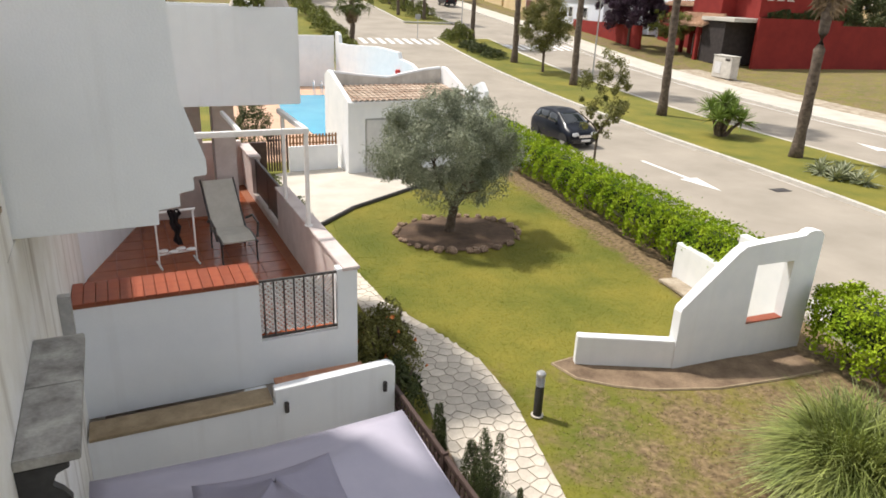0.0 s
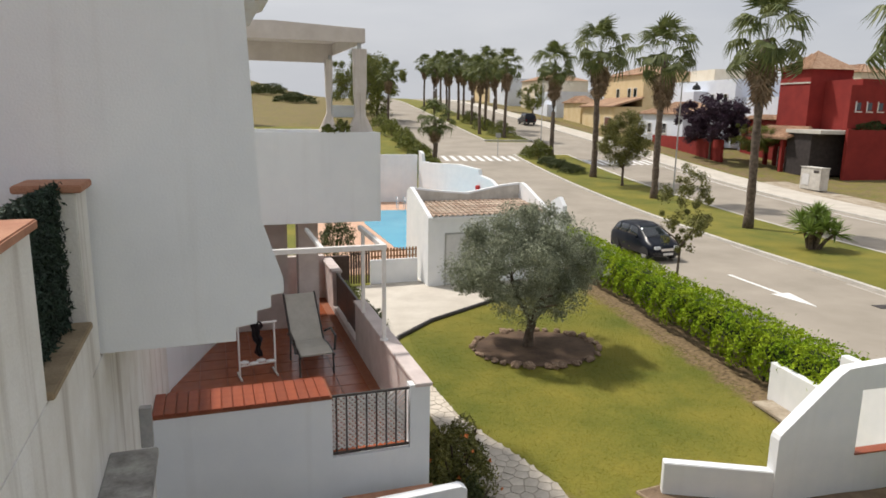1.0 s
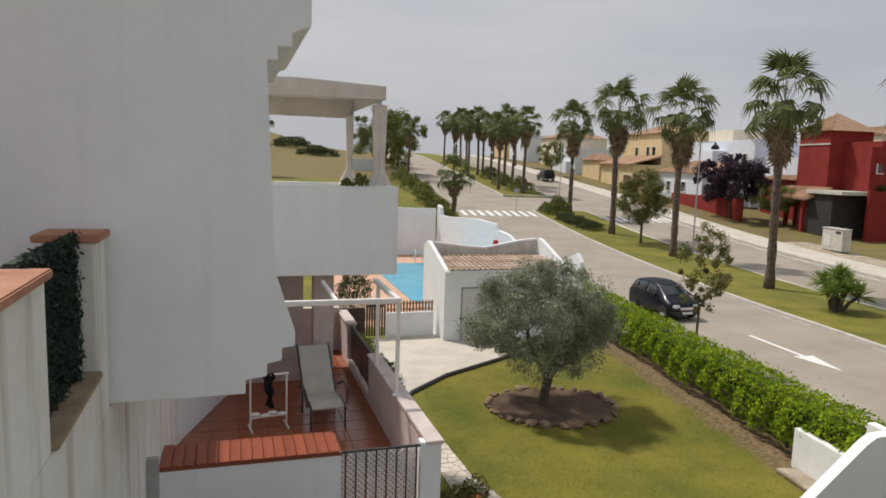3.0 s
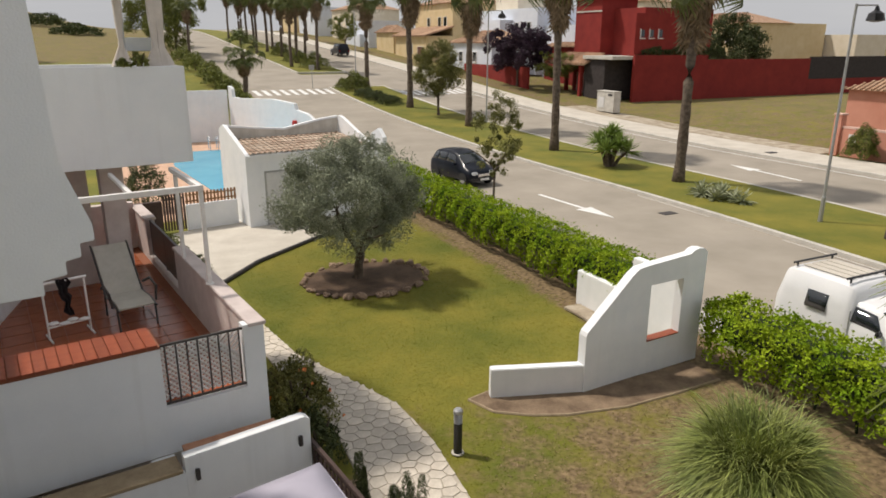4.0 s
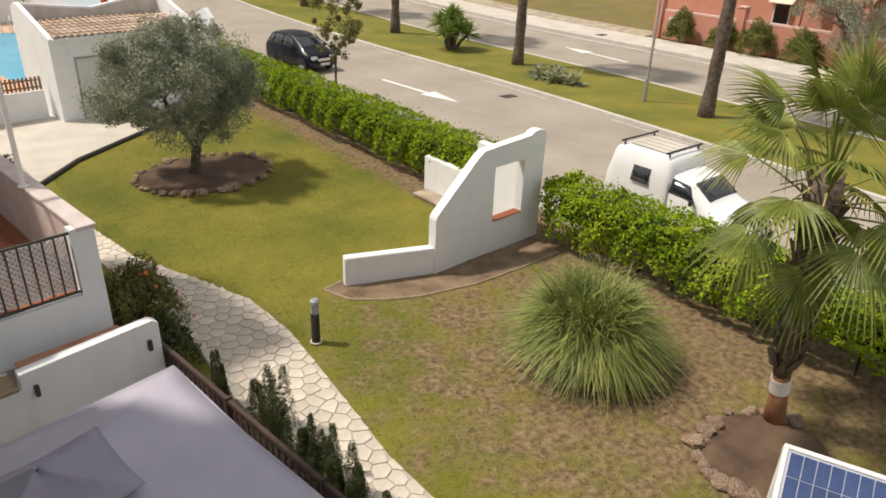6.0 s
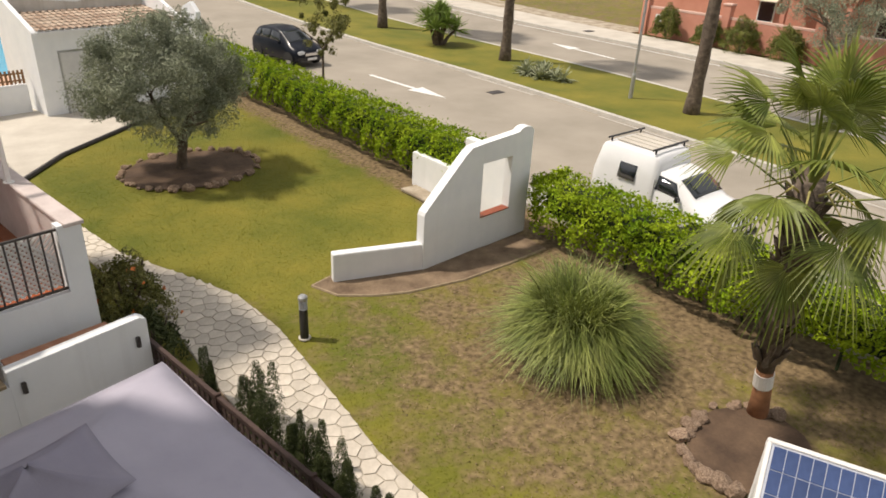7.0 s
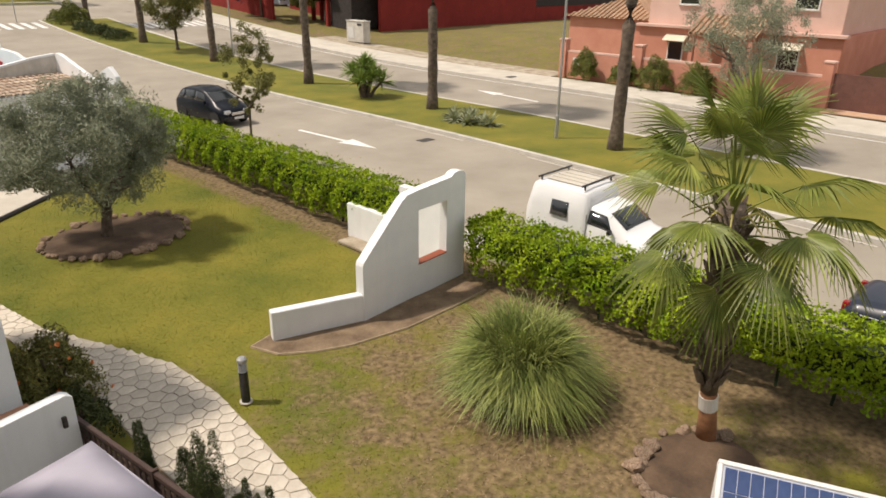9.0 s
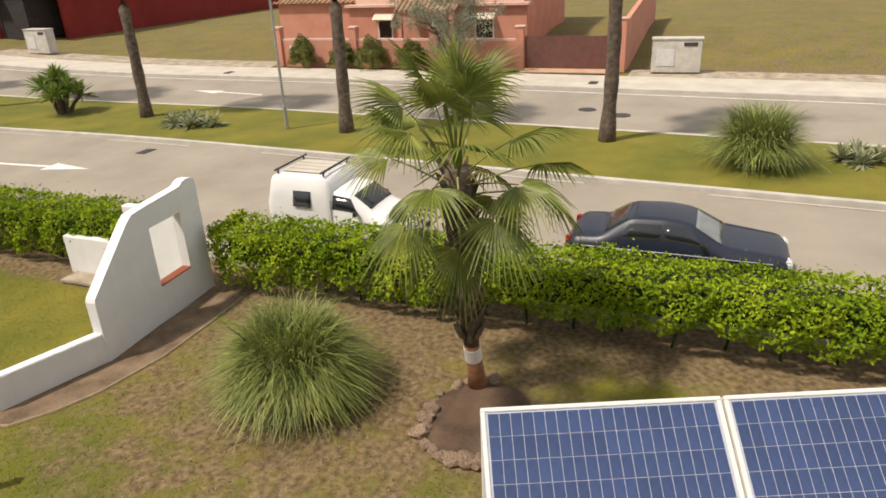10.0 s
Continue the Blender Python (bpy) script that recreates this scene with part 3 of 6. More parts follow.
# garden path bed, gate wall, small wall, paved court
PATH_L = [(2.6, 17.5), (3.0, 15.4), (3.1, 14.3), (3.5, 11.45), (3.4, 9.8), (3.42, 8.0), (3.48, 6.9), (3.6, 6.0), (3.9, 3.5), (4.3, 0.0)]
PATH_R = [(3.3, 17.2), (3.7, 14.75), (4.3, 13.3), (4.88, 11.75), (4.96, 10.3), (4.83, 8.96), (4.73, 8.0), (4.58, 6.7), (4.6, 5.6), (4.95, 3.2), (5.2, 0.0)]
setting("bed_fence", prism([(2.2, 10.2), (2.5, 8.5), (2.75, 6.5), (3.1, 3.6), (3.55, 0.0), (4.3, 0.0), (3.9, 3.5), (3.6, 6.0), (3.48, 6.9), (3.42, 8.0), (3.4, 9.8)], -0.08, -0.004, "z"), BED_SOIL, None, "dry soil strip under the conifers")
setting("path_bed", prism(PATH_L + PATH_R[::-1], -0.08, 0.0, "z"), JOINT, None, "sandy bed of the garden path")

COURT = [(2.3, 18.6), (3.0, 20.35), (4.3, 21.9), (6.95, 23.95), (9.5, 25.0), (9.0, 27.6), (4.5, 27.6), (2.2, 26.6), (1.8, 23.0), (1.2, 19.0)]
setting("paved_court", prism(COURT, -0.06, 0.01, "z"), PAVEMENT, None, "pale stone paved court by the pool hut")
edge = bmesh.new()
for (a, b) in zip(COURT[:4], COURT[1:5]):
    tube([(a[0], a[1], 0.03), (b[0], b[1], 0.03)], 0.07, 6, edge)
setting("court_edging", edge, DARK_METAL, None, "dark edging round the paved court")


def gate_wall():
    g = thing("garden_gate_wall", "white curved garden wall with a square window and terracotta sill", "wall")
    # low arm, then the tall part with a window, built of pieces round the opening
    low = [(0.0, -0.1), (1.92, -0.1), (1.92, 0.60), (0.0, 0.62)]
    part("low_wall", prism(low, 0.0, 0.2, "y", 0.015), GARDEN_WHITE, g, m=pose(6.62, 11.13, 0, 0, 0, -18.5))
    m = pose(8.45, 10.51, 0, 0, 0, 3.8)
    hx0, hx1, hz0, hz1 = 1.63, 2.58, 0.74, 2.0
    t0, t1 = 2.45, 2.5
    b = bmesh.new()
    prism([(-0.05, -0.1), (hx0, -0.1), (hx0, t0), (1.27, 2.42), (1.1, 2.31), (-0.02, 1.3), (-0.05, 1.22)], 0, 0.21, "y", 0, b)
    prism([(hx1, -0.1), (3.24, -0.1), (3.24, 2.48), (3.14, 2.57), (2.96, 2.6), (2.82, 2.57), (2.74, 2.51), (hx1, t1)], 0, 0.21, "y", 0, b)
    prism([(hx0, -0.1), (hx1, -0.1), (hx1, hz0), (hx0, hz0)], 0, 0.21, "y", 0, b)
    prism([(hx0, hz1), (hx1, hz1), (hx1, t1), (hx0, t0)], 0, 0.21, "y", 0, b)
    bmesh.ops.remove_doubles(b, verts=b.verts[:], dist=0.001)
    part("tall_wall", b, GARDEN_WHITE, g, m=m)
    part("sill", box(hx0 + 0.003, hx1 - 0.003, -0.02, 0.2, hz0 + 0.004, hz0 + 0.03, 0.006), TERRACOTTA, g, "terracotta sill", m=m)
    return g


gate_wall()
setting("wall_garden_stub", box(11.28, 11.46, 12.75, 14.6, 0, 0.95, 0.015), GARDEN_WHITE, None, "short white wall at the end of the hedge")
setting("step", box(10.75, 11.27, 13.3, 14.4, 0, 0.07, 0.015), RUBBLE, None, "pale concrete step at the garden gate")
kb = bmesh.new()
CURB = [(8.3, 11.75), (6.21, 11.28), (6.43, 10.66), (7.0, 10.25), (7.6, 9.97), (8.86, 9.7), (10.2, 9.68), (11.36, 9.73)]
for a, b in zip(CURB, CURB[1:]):
    tube([(a[0], a[1], -0.012), (b[0], b[1], -0.012)], 0.032, 6, kb)
setting("bed_edging", kb, BROWN_LEDGE, None, "pale concrete edging round the gate bed")
setting("bed", prism(CURB + [(11.4, 10.6), (8.3, 10.6)], -0.05, 0.012, "z"), BED_SOIL, None, "bare brown soil bed before the white wall")

# pool, hut and poolside walls: axes turned 20 degrees
MH = pose(5.09, 26.32, 0.0, 0, 0, 8)
w = bmesh.new()
box(0.0, 4.9, 0.0, 0.16, -0.1, 2.62, 0, w)
prism([(0.0, -0.1), (3.0, -0.1), (3.0, 3.38), (2.6, 3.6), (2.35, 3.58), (0.1, 2.78), (0.0, 2.7)], -0.16, 0.0, "x", 0, w)
prism([(0.0, -0.1), (3.0, -0.1), (3.0, 3.4), (2.6, 3.7), (2.3, 3.66), (0.1, 2.9), (0.0, 2.8)], 4.9, 5.06, "x", 0, w)
prism([(0.0, -0.1), (4.9, -0.1), (4.9, 3.68), (4.1, 3.6), (2.45, 3.3), (1.2, 3.42), (0.0, 3.58)], 2.7, 2.86, "y", 0, w)
setting("wall_hut", w, GARDEN_WHITE, MH, "white plastered walls of the pool hut")
setting("parapet_lining", prism([(0.003, 2.9), (4.897, 2.9), (4.897, 3.6), (4.1, 3.53), (2.45, 3.23), (1.2, 3.35), (0.003, 3.5)], 2.67, 2.697, "y"), PALE_CONCRETE, MH, "rain-stained inner face of the hut parapet")
setting("wall_hut_fin", prism([(0, 0), (1.9, 0), (1.6, 2.2), (1.1, 3.0), (0.5, 3.25), (0.1, 2.9)], 0, 0.2, "x", 0.01), GARDEN_WHITE, MH @ pose(5.9, 0.4, 0), "rounded white fin wall beside the hut")
setting("wall_pool_low", box(-2.2, -0.3, 0.9, 1.1, -0.1, 0.95, 0.01), GARDEN_WHITE, MH, "low white pool wall")
PW = [(4.6, 34.0), (5.6, 32.6), (10.2, 33.5), (10.2, 44.2), (9.3, 46.6), (4.0, 46.6), (3.7, 41.5)]
setting("pool_deck", prism([(0.5, 28.6), (11.0, 28.6), (11.0, 50.8), (0.5, 50.8)], -0.1, 0.012, "z"), POOL_COPING, None, "terracotta poolside deck")
setting("water", prism(PW, -0.05, 0.03, "z"), POOL_WATER, None, "bright blue pool water")
setting("wall_pool_far", box(-3.0, 8.4, 50.9, 51.1, 0, 3.5, 0.01), GARDEN_WHITE, None, "white wall at the far end of the pool")
WAVE = [(0, 0), (11.0, 0), (11.0, 0.7), (10.3, 1.55), (9.9, 2.0), (8.9, 2.5), (7.75, 2.68), (7.6, 3.05), (5.2, 3.2), (3.0, 3.1), (1.3, 3.03), (0.55, 3.06), (0.45, 3.6), (0.2, 3.76), (0, 3.8)]
setting("wall_pool_wave", prism(WAVE, 0, 0.25, "y", 0.01), GARDEN_WHITE, pose(8.43, 50.6, 0.0, 0, 0, -68.8), "white poolside wall with a stepped wavy top")


# ---- planting ----
def unit_sphere(n, rng):
    v = rng.normal(0, 1, (n, 3))
    return v / np.linalg.norm(v, axis=1)[:, None]


def hedge(y0, y1, seed):
    """A clipped hedge: a dark box painted as inner shade, and many small bright leaves with an uneven outline."""
    h = thing("hedge", "bright green clipped hedge along the road", "hedge", None, "roadside hedge")
    x0, x1, top = 11.5, 12.75, 1.42
    rng = np.random.default_rng(seed)
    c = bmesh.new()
    # Dark box stands in for the shade inside the foliage; stems share its colour.
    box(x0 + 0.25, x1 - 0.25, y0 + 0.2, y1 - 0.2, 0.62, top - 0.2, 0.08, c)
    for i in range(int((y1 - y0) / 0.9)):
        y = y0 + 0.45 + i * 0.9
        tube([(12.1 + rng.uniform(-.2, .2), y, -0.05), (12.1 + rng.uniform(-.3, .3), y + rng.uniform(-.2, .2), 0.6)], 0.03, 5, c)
    part("core", c, HEDGE_SHADE_CORE, h)
    L = y1 - y0
    n = int(L * 1900)
    u = rng.uniform(0, 1, n)
    y = rng.uniform(y0, y1, n)
    per = np.where(u < 0.42, 0, np.where(u < 0.74, 1, 2))
    wob = 0.05 * np.sin(y * 1.3 + seed) + 0.035 * np.sin(y * 3.7) + 0.03 * np.sin(y * 9.1)
    w = rng.uniform(0, 1, n)
    d = np.abs(rng.normal(0, 0.07, n))
    low = 0.16 + 0.3 * (0.5 + 0.5 * np.sin(y * 1.7 + 1)) * (0.6 + 0.4 * np.sin(y * 5.3)) + 0.22 / (1 + np.exp((y - 6.0) * 1.2))
    zz = low + (top - low) * w ** 0.8
    bulge = 0.14 * np.sin(np.pi * np.clip(w, 0, 1)) + 0.07 * np.sin(y * 7 + w * 6) + 0.06 * np.sin(y * 15.1 + 2.0 * np.sin(w * 9 + y)) * np.sin(w * 17 + y * 4)
    px = np.where(per == 0, x0 - bulge + d + wob * 0.7, np.where(per == 1, x0 + (x1 - x0) * w, x1 + bulge - d))
    pz = np.where(per == 1, top + wob - d + 0.05 * np.sin(w * 9 + y * 3) + 0.045 * np.sin(y * 14 + w * 5) * np.sin(w * 13 - y * 6), zz)
    ends = rng.uniform(0, 1, n) < 1.2 / L
    y = np.where(ends, np.where(rng.uniform(0, 1, n) < 0.5, y0, y1) + rng.normal(0, 0.05, n), y)
    px = np.where(ends, rng.uniform(x0, x1, n), px)
    nr = np.zeros((n, 3))
    nr[:, 0] = np.where(per == 0, -1, np.where(per == 1, 0, 1))
    nr[:, 2] = np.where(per == 1, 1, 0.5)
    leaf_cloud("foliage", np.stack([px, y, pz], 1), nr, 0.088, HEDGE_LEAF, h, None, 0.58, 0.8)
    # stray shoots above the clipped line
    k = int(L * 60)
    ys = rng.uniform(y0, y1, k)
    leaf_cloud("top_growth", np.stack([rng.uniform(x0, x1, k), ys, top + 0.05 + rng.exponential(0.05, k)], 1), np.tile((0, 0, 1.0), (k, 1)), 0.075, HEDGE_LEAF, h, None, 0.5, 0.9)


hedge(12.5, 33.5, 3)
hedge(-14.0, 10.45, 5)


def branching(bm, rng, p, d, r, length, depth, tips, lean=0.55):
    q = p + d * length * 0.5 + Vector(rng.normal(0, 0.05 * length, 3))
    e = p + d * length + Vector(rng.normal(0, 0.07 * length, 3))
    tube([p, q, e], [r, r * 0.85, r * 0.65], 7 if depth > 1 else 5, bm, False)
    if depth == 0:
        tips.append(e)
        return
    for _ in range(3 if depth > 1 else 2):
        v = (d + Vector(rng.normal(0, lean, 3))).normalized()
        v.z = abs(v.z) * 0.8 + 0.1
        branching(bm, rng, e, v.normalized(), r * 0.58, length * 0.72, depth - 1, tips, lean)


def tree(label, x, y, z, trunk_h, r0, centre, radii, leaves, size, mat, seed, trunk=BARK, depth=3, clumps=70, aspect=0.32, name="tree", lean=0.0):
    t = thing(name, label, "tree", pose(x, y, z))
    rng = np.random.default_rng(seed)
    bm = bmesh.new()
    tips = []
    tube([(0, 0, -0.1), (0.02, 0, 0.12), (lean * 0.5, 0.03, trunk_h * 0.55), (lean, 0, trunk_h)], [r0 * 1.5, r0 * 1.1, r0 * 0.9, r0], 10, bm, False)
    top = Vector((lean, 0, trunk_h))
    for k in range(3 if depth > 1 else 2):
        a = 2 * math.pi * k / 3 + rng.uniform(0, 1)
        branching(bm, rng, top, Vector((math.cos(a) * 0.7, math.sin(a) * 0.7, 0.9)).normalized(), r0 * 0.6, radii[2] * 0.55, depth - 1, tips)
    part("trunk", bm, trunk, t, smooth=True)
    cs = unit_sphere(clumps, rng) * (rng.uniform(0.25, 1.32, (clumps, 1)) ** 0.5)
    cs = cs * np.array(radii) + np.array(centre)
    cr = rng.uniform(0.13, 0.32, clumps) * min(radii)
    which = rng.integers(0, clumps, leaves)
    v = unit_sphere(leaves, rng)
    pos = cs[which] + v * (cr[which] * rng.uniform(0.35, 1.15, leaves))[:, None]
    leaf_cloud("crown", pos, v + np.array((0, 0, 0.4)), size, mat, t, None, aspect, 0.8)
    return t


tree("grey-green olive tree with a gnarled trunk on the lawn", 6.67, 19.14, 0, 0.75, 0.14, (-0.15, 0, 2.55), (1.85, 1.8, 1.4), 62000, 0.1, OLIVE_LEAF, 11, clumps=170, aspect=0.28, name="olive_tree", lean=0.12)
tree("slim young street tree behind the hedge", 13.2, 22.3, 0.1, 2.1, 0.05, (0.1, 0, 3.4), (0.75, 0.9, 1.3), 5200, 0.1, YOUNG_LEAF, 12, clumps=60, aspect=0.45, depth=2, name="street_tree")
tree("small grey-green tree on the turf median", 26.2, 53.9, 0.75, 1.4, 0.12, (0, 0, 3.9), (1.9, 1.9, 1.9), 15000, 0.18, YOUNG_LEAF, 13, clumps=80, aspect=0.4)
tree("broad grey-green tree on the far pavement", 39.3, 15.3, 0.1, 1.3, 0.16, (0, 0, 3.6), (2.7, 2.8, 2.2), 14000, 0.15, OLIVE_LEAF, 14, clumps=90, aspect=0.35)
tree("dark purple-leaved tree by the red house", 44.5, 70.5, 1.9, 1.8, 0.14, (0, 0, 4.2), (3.2, 3.6, 2.5), 20000, 0.26, PURPLE_LEAF, 15, clumps=90, aspect=0.6)
tree("yellow-green bush tree over the red wall", 47.0, 66.5, 1.6, 1.6, 0.1, (0, 0, 3.0), (2.0, 2.6, 1.5), 8000, 0.18, SHRUB_LEAF, 16, clumps=45, aspect=0.5)
tree("tall dark green tree at the far bend", 11.5, 112, 4.9, 2.6, 0.2, (0, 0, 6.0), (4.0, 3.8, 4.4), 14000, 0.3, SHRUB_LEAF, 17, clumps=60, aspect=0.5)
tree("tall dark green tree at the far bend", 9.0, 126, 5.8, 2.6, 0.2, (0, 0, 6.0), (4.0, 3.8, 4.4), 14000, 0.3, SHRUB_LEAF, 18, clumps=60, aspect=0.5)
tree("rounded green tree beside the far pavement", 39.5, 118, 5.2, 1.6, 0.15, (0, 0, 4.0), (2.2, 2.4, 2.2), 5000, 0.25, SHRUB_LEAF, 19, clumps=40, aspect=0.5)


def shrub(label, x, y, z, radii, n, size, mat, seed, flowers=0, name="shrub", group=""):
    s = thing(name, label, "shrub", pose(x, y, z), group)
    rng = np.random.default_rng(seed)
    bm = bmesh.new()
    for k in range(7):
        a = rng.uniform(0, 6.28)
        tube([(0, 0, -0.05), (math.cos(a) * radii[0] * 0.3, math.sin(a) * radii[1] * 0.3, radii[2] * 0.8), (math.cos(a) * radii[0] * 0.6, math.sin(a) * radii[1] * 0.6, radii[2] * 1.4)], [0.03, 0.02, 0.01], 5, bm, False)
    part("base", bm, BARK, s)
    v = unit_sphere(n, rng)
    v[:, 2] = np.abs(v[:, 2]) * 1.35 - 0.6
    lump = 1 + 0.16 * np.sin(v[:, 0] * 7 + seed) + 0.14 * np.sin(v[:, 1] * 9) + 0.12 * np.sin(v[:, 2] * 11)
    rr = (rng.uniform(0.45, 1.05, n) ** 0.5 * lump)[:, None]
    pos = v * rr * np.array(radii) + np.array((0, 0, radii[2] * 0.75))
    pos[:, 2] = np.maximum(pos[:, 2], 0.02)
    leaf_cloud("foliage", pos, v, size, mat, s, None, 0.45, 0.7)
    if flowers:
        w = rng.integers(0, n, flowers)
        tagged(leaf_cloud("bloom", pos[w] * 1.03, v[w], size * 1.1, ORANGE_PETAL, s, None, 0.9, 0.5), "scattered orange petals", "", "", "stuff")
    return s


def conifer(x, y, h, r, seed):
    s = thing("conifer", "small dark upright conifer shrub beside the path", "shrub", pose(x, y, 0), "conifers along the trellis")
    rng = np.random.default_rng(seed)
    part("trunk", tube([(0, 0, -0.05), (0, 0, h * 0.8)], [0.025, 0.008], 5), BARK, s)
    n = 4800
    w = rng.uniform(0, 1, n) ** 1.3
    a = rng.uniform(0, 6.28, n)
    rr = r * (1 - w * 0.75) * rng.uniform(0.5, 1.1, n)
    sp = rng.integers(0, 5, n)
    ox, oy, sh = rng.normal(0, r * 0.45, 5), rng.normal(0, r * 0.6, 5), rng.uniform(0.65, 1.1, 5)
    pos = np.stack([np.cos(a) * rr * 0.55 + ox[sp], np.sin(a) * rr * 0.55 + oy[sp], w * h * sh[sp] + 0.04], 1)
    leaf_cloud("foliage", pos, np.stack([np.cos(a), np.sin(a), 0.0 * a], 1), 0.06, CONIFER_LEAF, s, None, 0.16, 0.35)


shrub("leafy green shrub with a few orange flowers by the terrace", 2.95, 11.9, 0, (0.7, 0.85, 0.8), 6500, 0.075, YOUNG_LEAF, 31, 26)
shrub("dense dark green shrub by the path", 2.9, 10.5, 0, (0.42, 0.6, 0.6), 2600, 0.08, CONIFER_LEAF, 32)
for i, (cx, cy, ch, cr) in enumerate(((3.28, 9.1, 0.75, 0.13), (3.42, 8.15, 0.95, 0.24), (3.43, 7.7, 0.85, 0.22), (3.5, 7.15, 0.65, 0.16), (3.52, 6.85, 0.7, 0.18), (3.57, 6.45, 0.72, 0.22), (3.6, 6.15, 0.6, 0.17), (3.72, 5.3, 0.7, 0.2))):
    conifer(cx, cy, ch * 1.15, cr * 1.45, 40 + i)
shrub("low dark green shrub beside the terrace wall", 2.1, 21.5, 0, (0.6, 1.0, 0.5), 2400, 0.09, CONIFER_LEAF, 33)
shrub("low green shrub beside the terrace wall", 1.7, 24.0, 0, (0.5, 0.8, 0.5), 2000, 0.09, SHRUB_LEAF, 34)
shrub("dark clipped bush behind the pool fence", 1.6, 31.0, 0, (0.9, 0.9, 1.4), 2600, 0.12, CONIFER_LEAF, 35)
for i, (sx, sy, sr, sh) in enumerate(((40.6, 26.0, 0.8, 1.25), (40.9, 23.2, 0.8, 1.0), (40.6, 20.9, 0.95, 1.2), (40.7, 18.2, 0.9, 1.1))):
    shrub("rounded green bush before the pink wall", sx, sy, 0.12, (sr * 1.1, sr * 1.1, sh), 5500, 0.12, SHRUB_LEAF, 50 + i, 0, "shrub", "bushes by the pink wall")
for i, (sx, sy, sr, sh) in enumerate(((24.6, 61.0, 1.2, 0.55), (24.2, 63.6, 1.2, 0.6), (24.0, 66.0, 1.1, 0.55))):
    shrub("low dark spreading shrub on the median", sx, sy, gz(sy) + 0.1, (sr, sr * 1.1, sh), 2400, 0.14, CONIFER_LEAF, 60 + i, 0, "shrub", "shrubs on the median")
shrub("tall leafy shrub at the end of the median", 24.4, 70.0, gz(70) + 0.1, (1.3, 1.2, 1.2), 3000, 0.2, SHRUB_LEAF, 65)
shrub("round green shrub at the tip of the far median", 23.8, 72.0, gz(72) + 0.1, (0.9, 0.9, 0.6), 1500, 0.16, SHRUB_LEAF, 66)
for i, (sx, sy, sr, sh) in enumerate(((11.2, 60, 1.0, 0.9), (11.4, 64, 1.1, 1.0), (11.6, 70, 1.2, 1.1), (11.3, 76, 1.3, 1.1), (11.6, 82, 1.4, 1.2), (11.2, 90, 1.5, 1.3), (10.8, 98, 1.6, 1.4), (26.0, 90, 1.6, 1.3), (25.5, 98, 1.5, 1.2), (26.0, 108, 1.6, 1.3))):
    shrub("green roadside bush on the climbing street", sx, sy, land(sx, sy), (sr, sr * 1.6, sh), 1800, 0.24, SHRUB_LEAF, 70 + i, 0, "shrub", "bushes along the far street")
for i, (sx, sy, sr) in enumerate(((-30, 150, 6), (-18, 158, 5), (-45, 160, 7), (-8, 165, 5), (-62, 165, 8), (-25, 172, 6), (-2, 150, 4), (-80, 170, 8))):
    shrub("dark scrub on the dry hill", sx, sy, land(sx, sy) - 0.3, (sr, sr, sr * 0.35), 2200, 0.5, CONIFER_LEAF, 90 + i, 0, "shrub", "scrub on the hill")


def fan_arrays(petiole, blade, segs, rng, droop=0.35, spread=125, bend=0.0):
    """Vertices and faces of one fan frond that points along +x."""
    v, f = [], []
    w = 0.02
    base = [(0, -w, 0), (0, w, 0), (petiole, w * 0.6, 0.0), (petiole, -w * 0.6, 0.0)]
    v += base
    f += [(0, 1, 2), (0, 2, 3)]
    for k in range(segs):
        a = math.radians(-spread + 2 * spread * (k + 0.5) / segs)
        R = blade * (0.78 + 0.22 * math.cos(a)) * rng.uniform(0.9, 1.08)
        half = math.radians(spread) / segs * 1.02
        c, s = math.cos(a), math.sin(a)
        fold = 0.03
        cup = -0.10 * abs(math.sin(a)) * blade
        i = len(v)
        rm = R * 0.55
        dz = -droop * R * rng.uniform(0.5, 1.4)
        v += [(petiole, 0, 0),
              (petiole + rm * math.cos(a - half), rm * math.sin(a - half), cup * 0.5 + fold),
              (petiole + rm * c, rm * s, cup * 0.5),
              (petiole + rm * math.cos(a + half), rm * math.sin(a + half), cup * 0.5 + fold),
              (petiole + R * 0.97 * c, R * 0.97 * s, cup + dz)]
        f += [(i, i + 1, i + 2), (i, i + 2, i + 3), (i + 1, i + 4, i + 2), (i + 2, i + 4, i + 3)]
    v = np.array(v)
    if bend:
        q = v[4:] - (petiole, 0, 0)
        cb, sb = math.cos(radians(bend)), math.sin(radians(bend))
        v[4:] = np.stack([q[:, 0] * cb + q[:, 2] * sb, q[:, 1], q[:, 2] * cb - q[:, 0] * sb], 1) + (petiole, 0, 0)
    return v, f


def place(vs, m):
    a = np.array(m)
    return vs @ a[:3, :3].T + a[:3, 3]


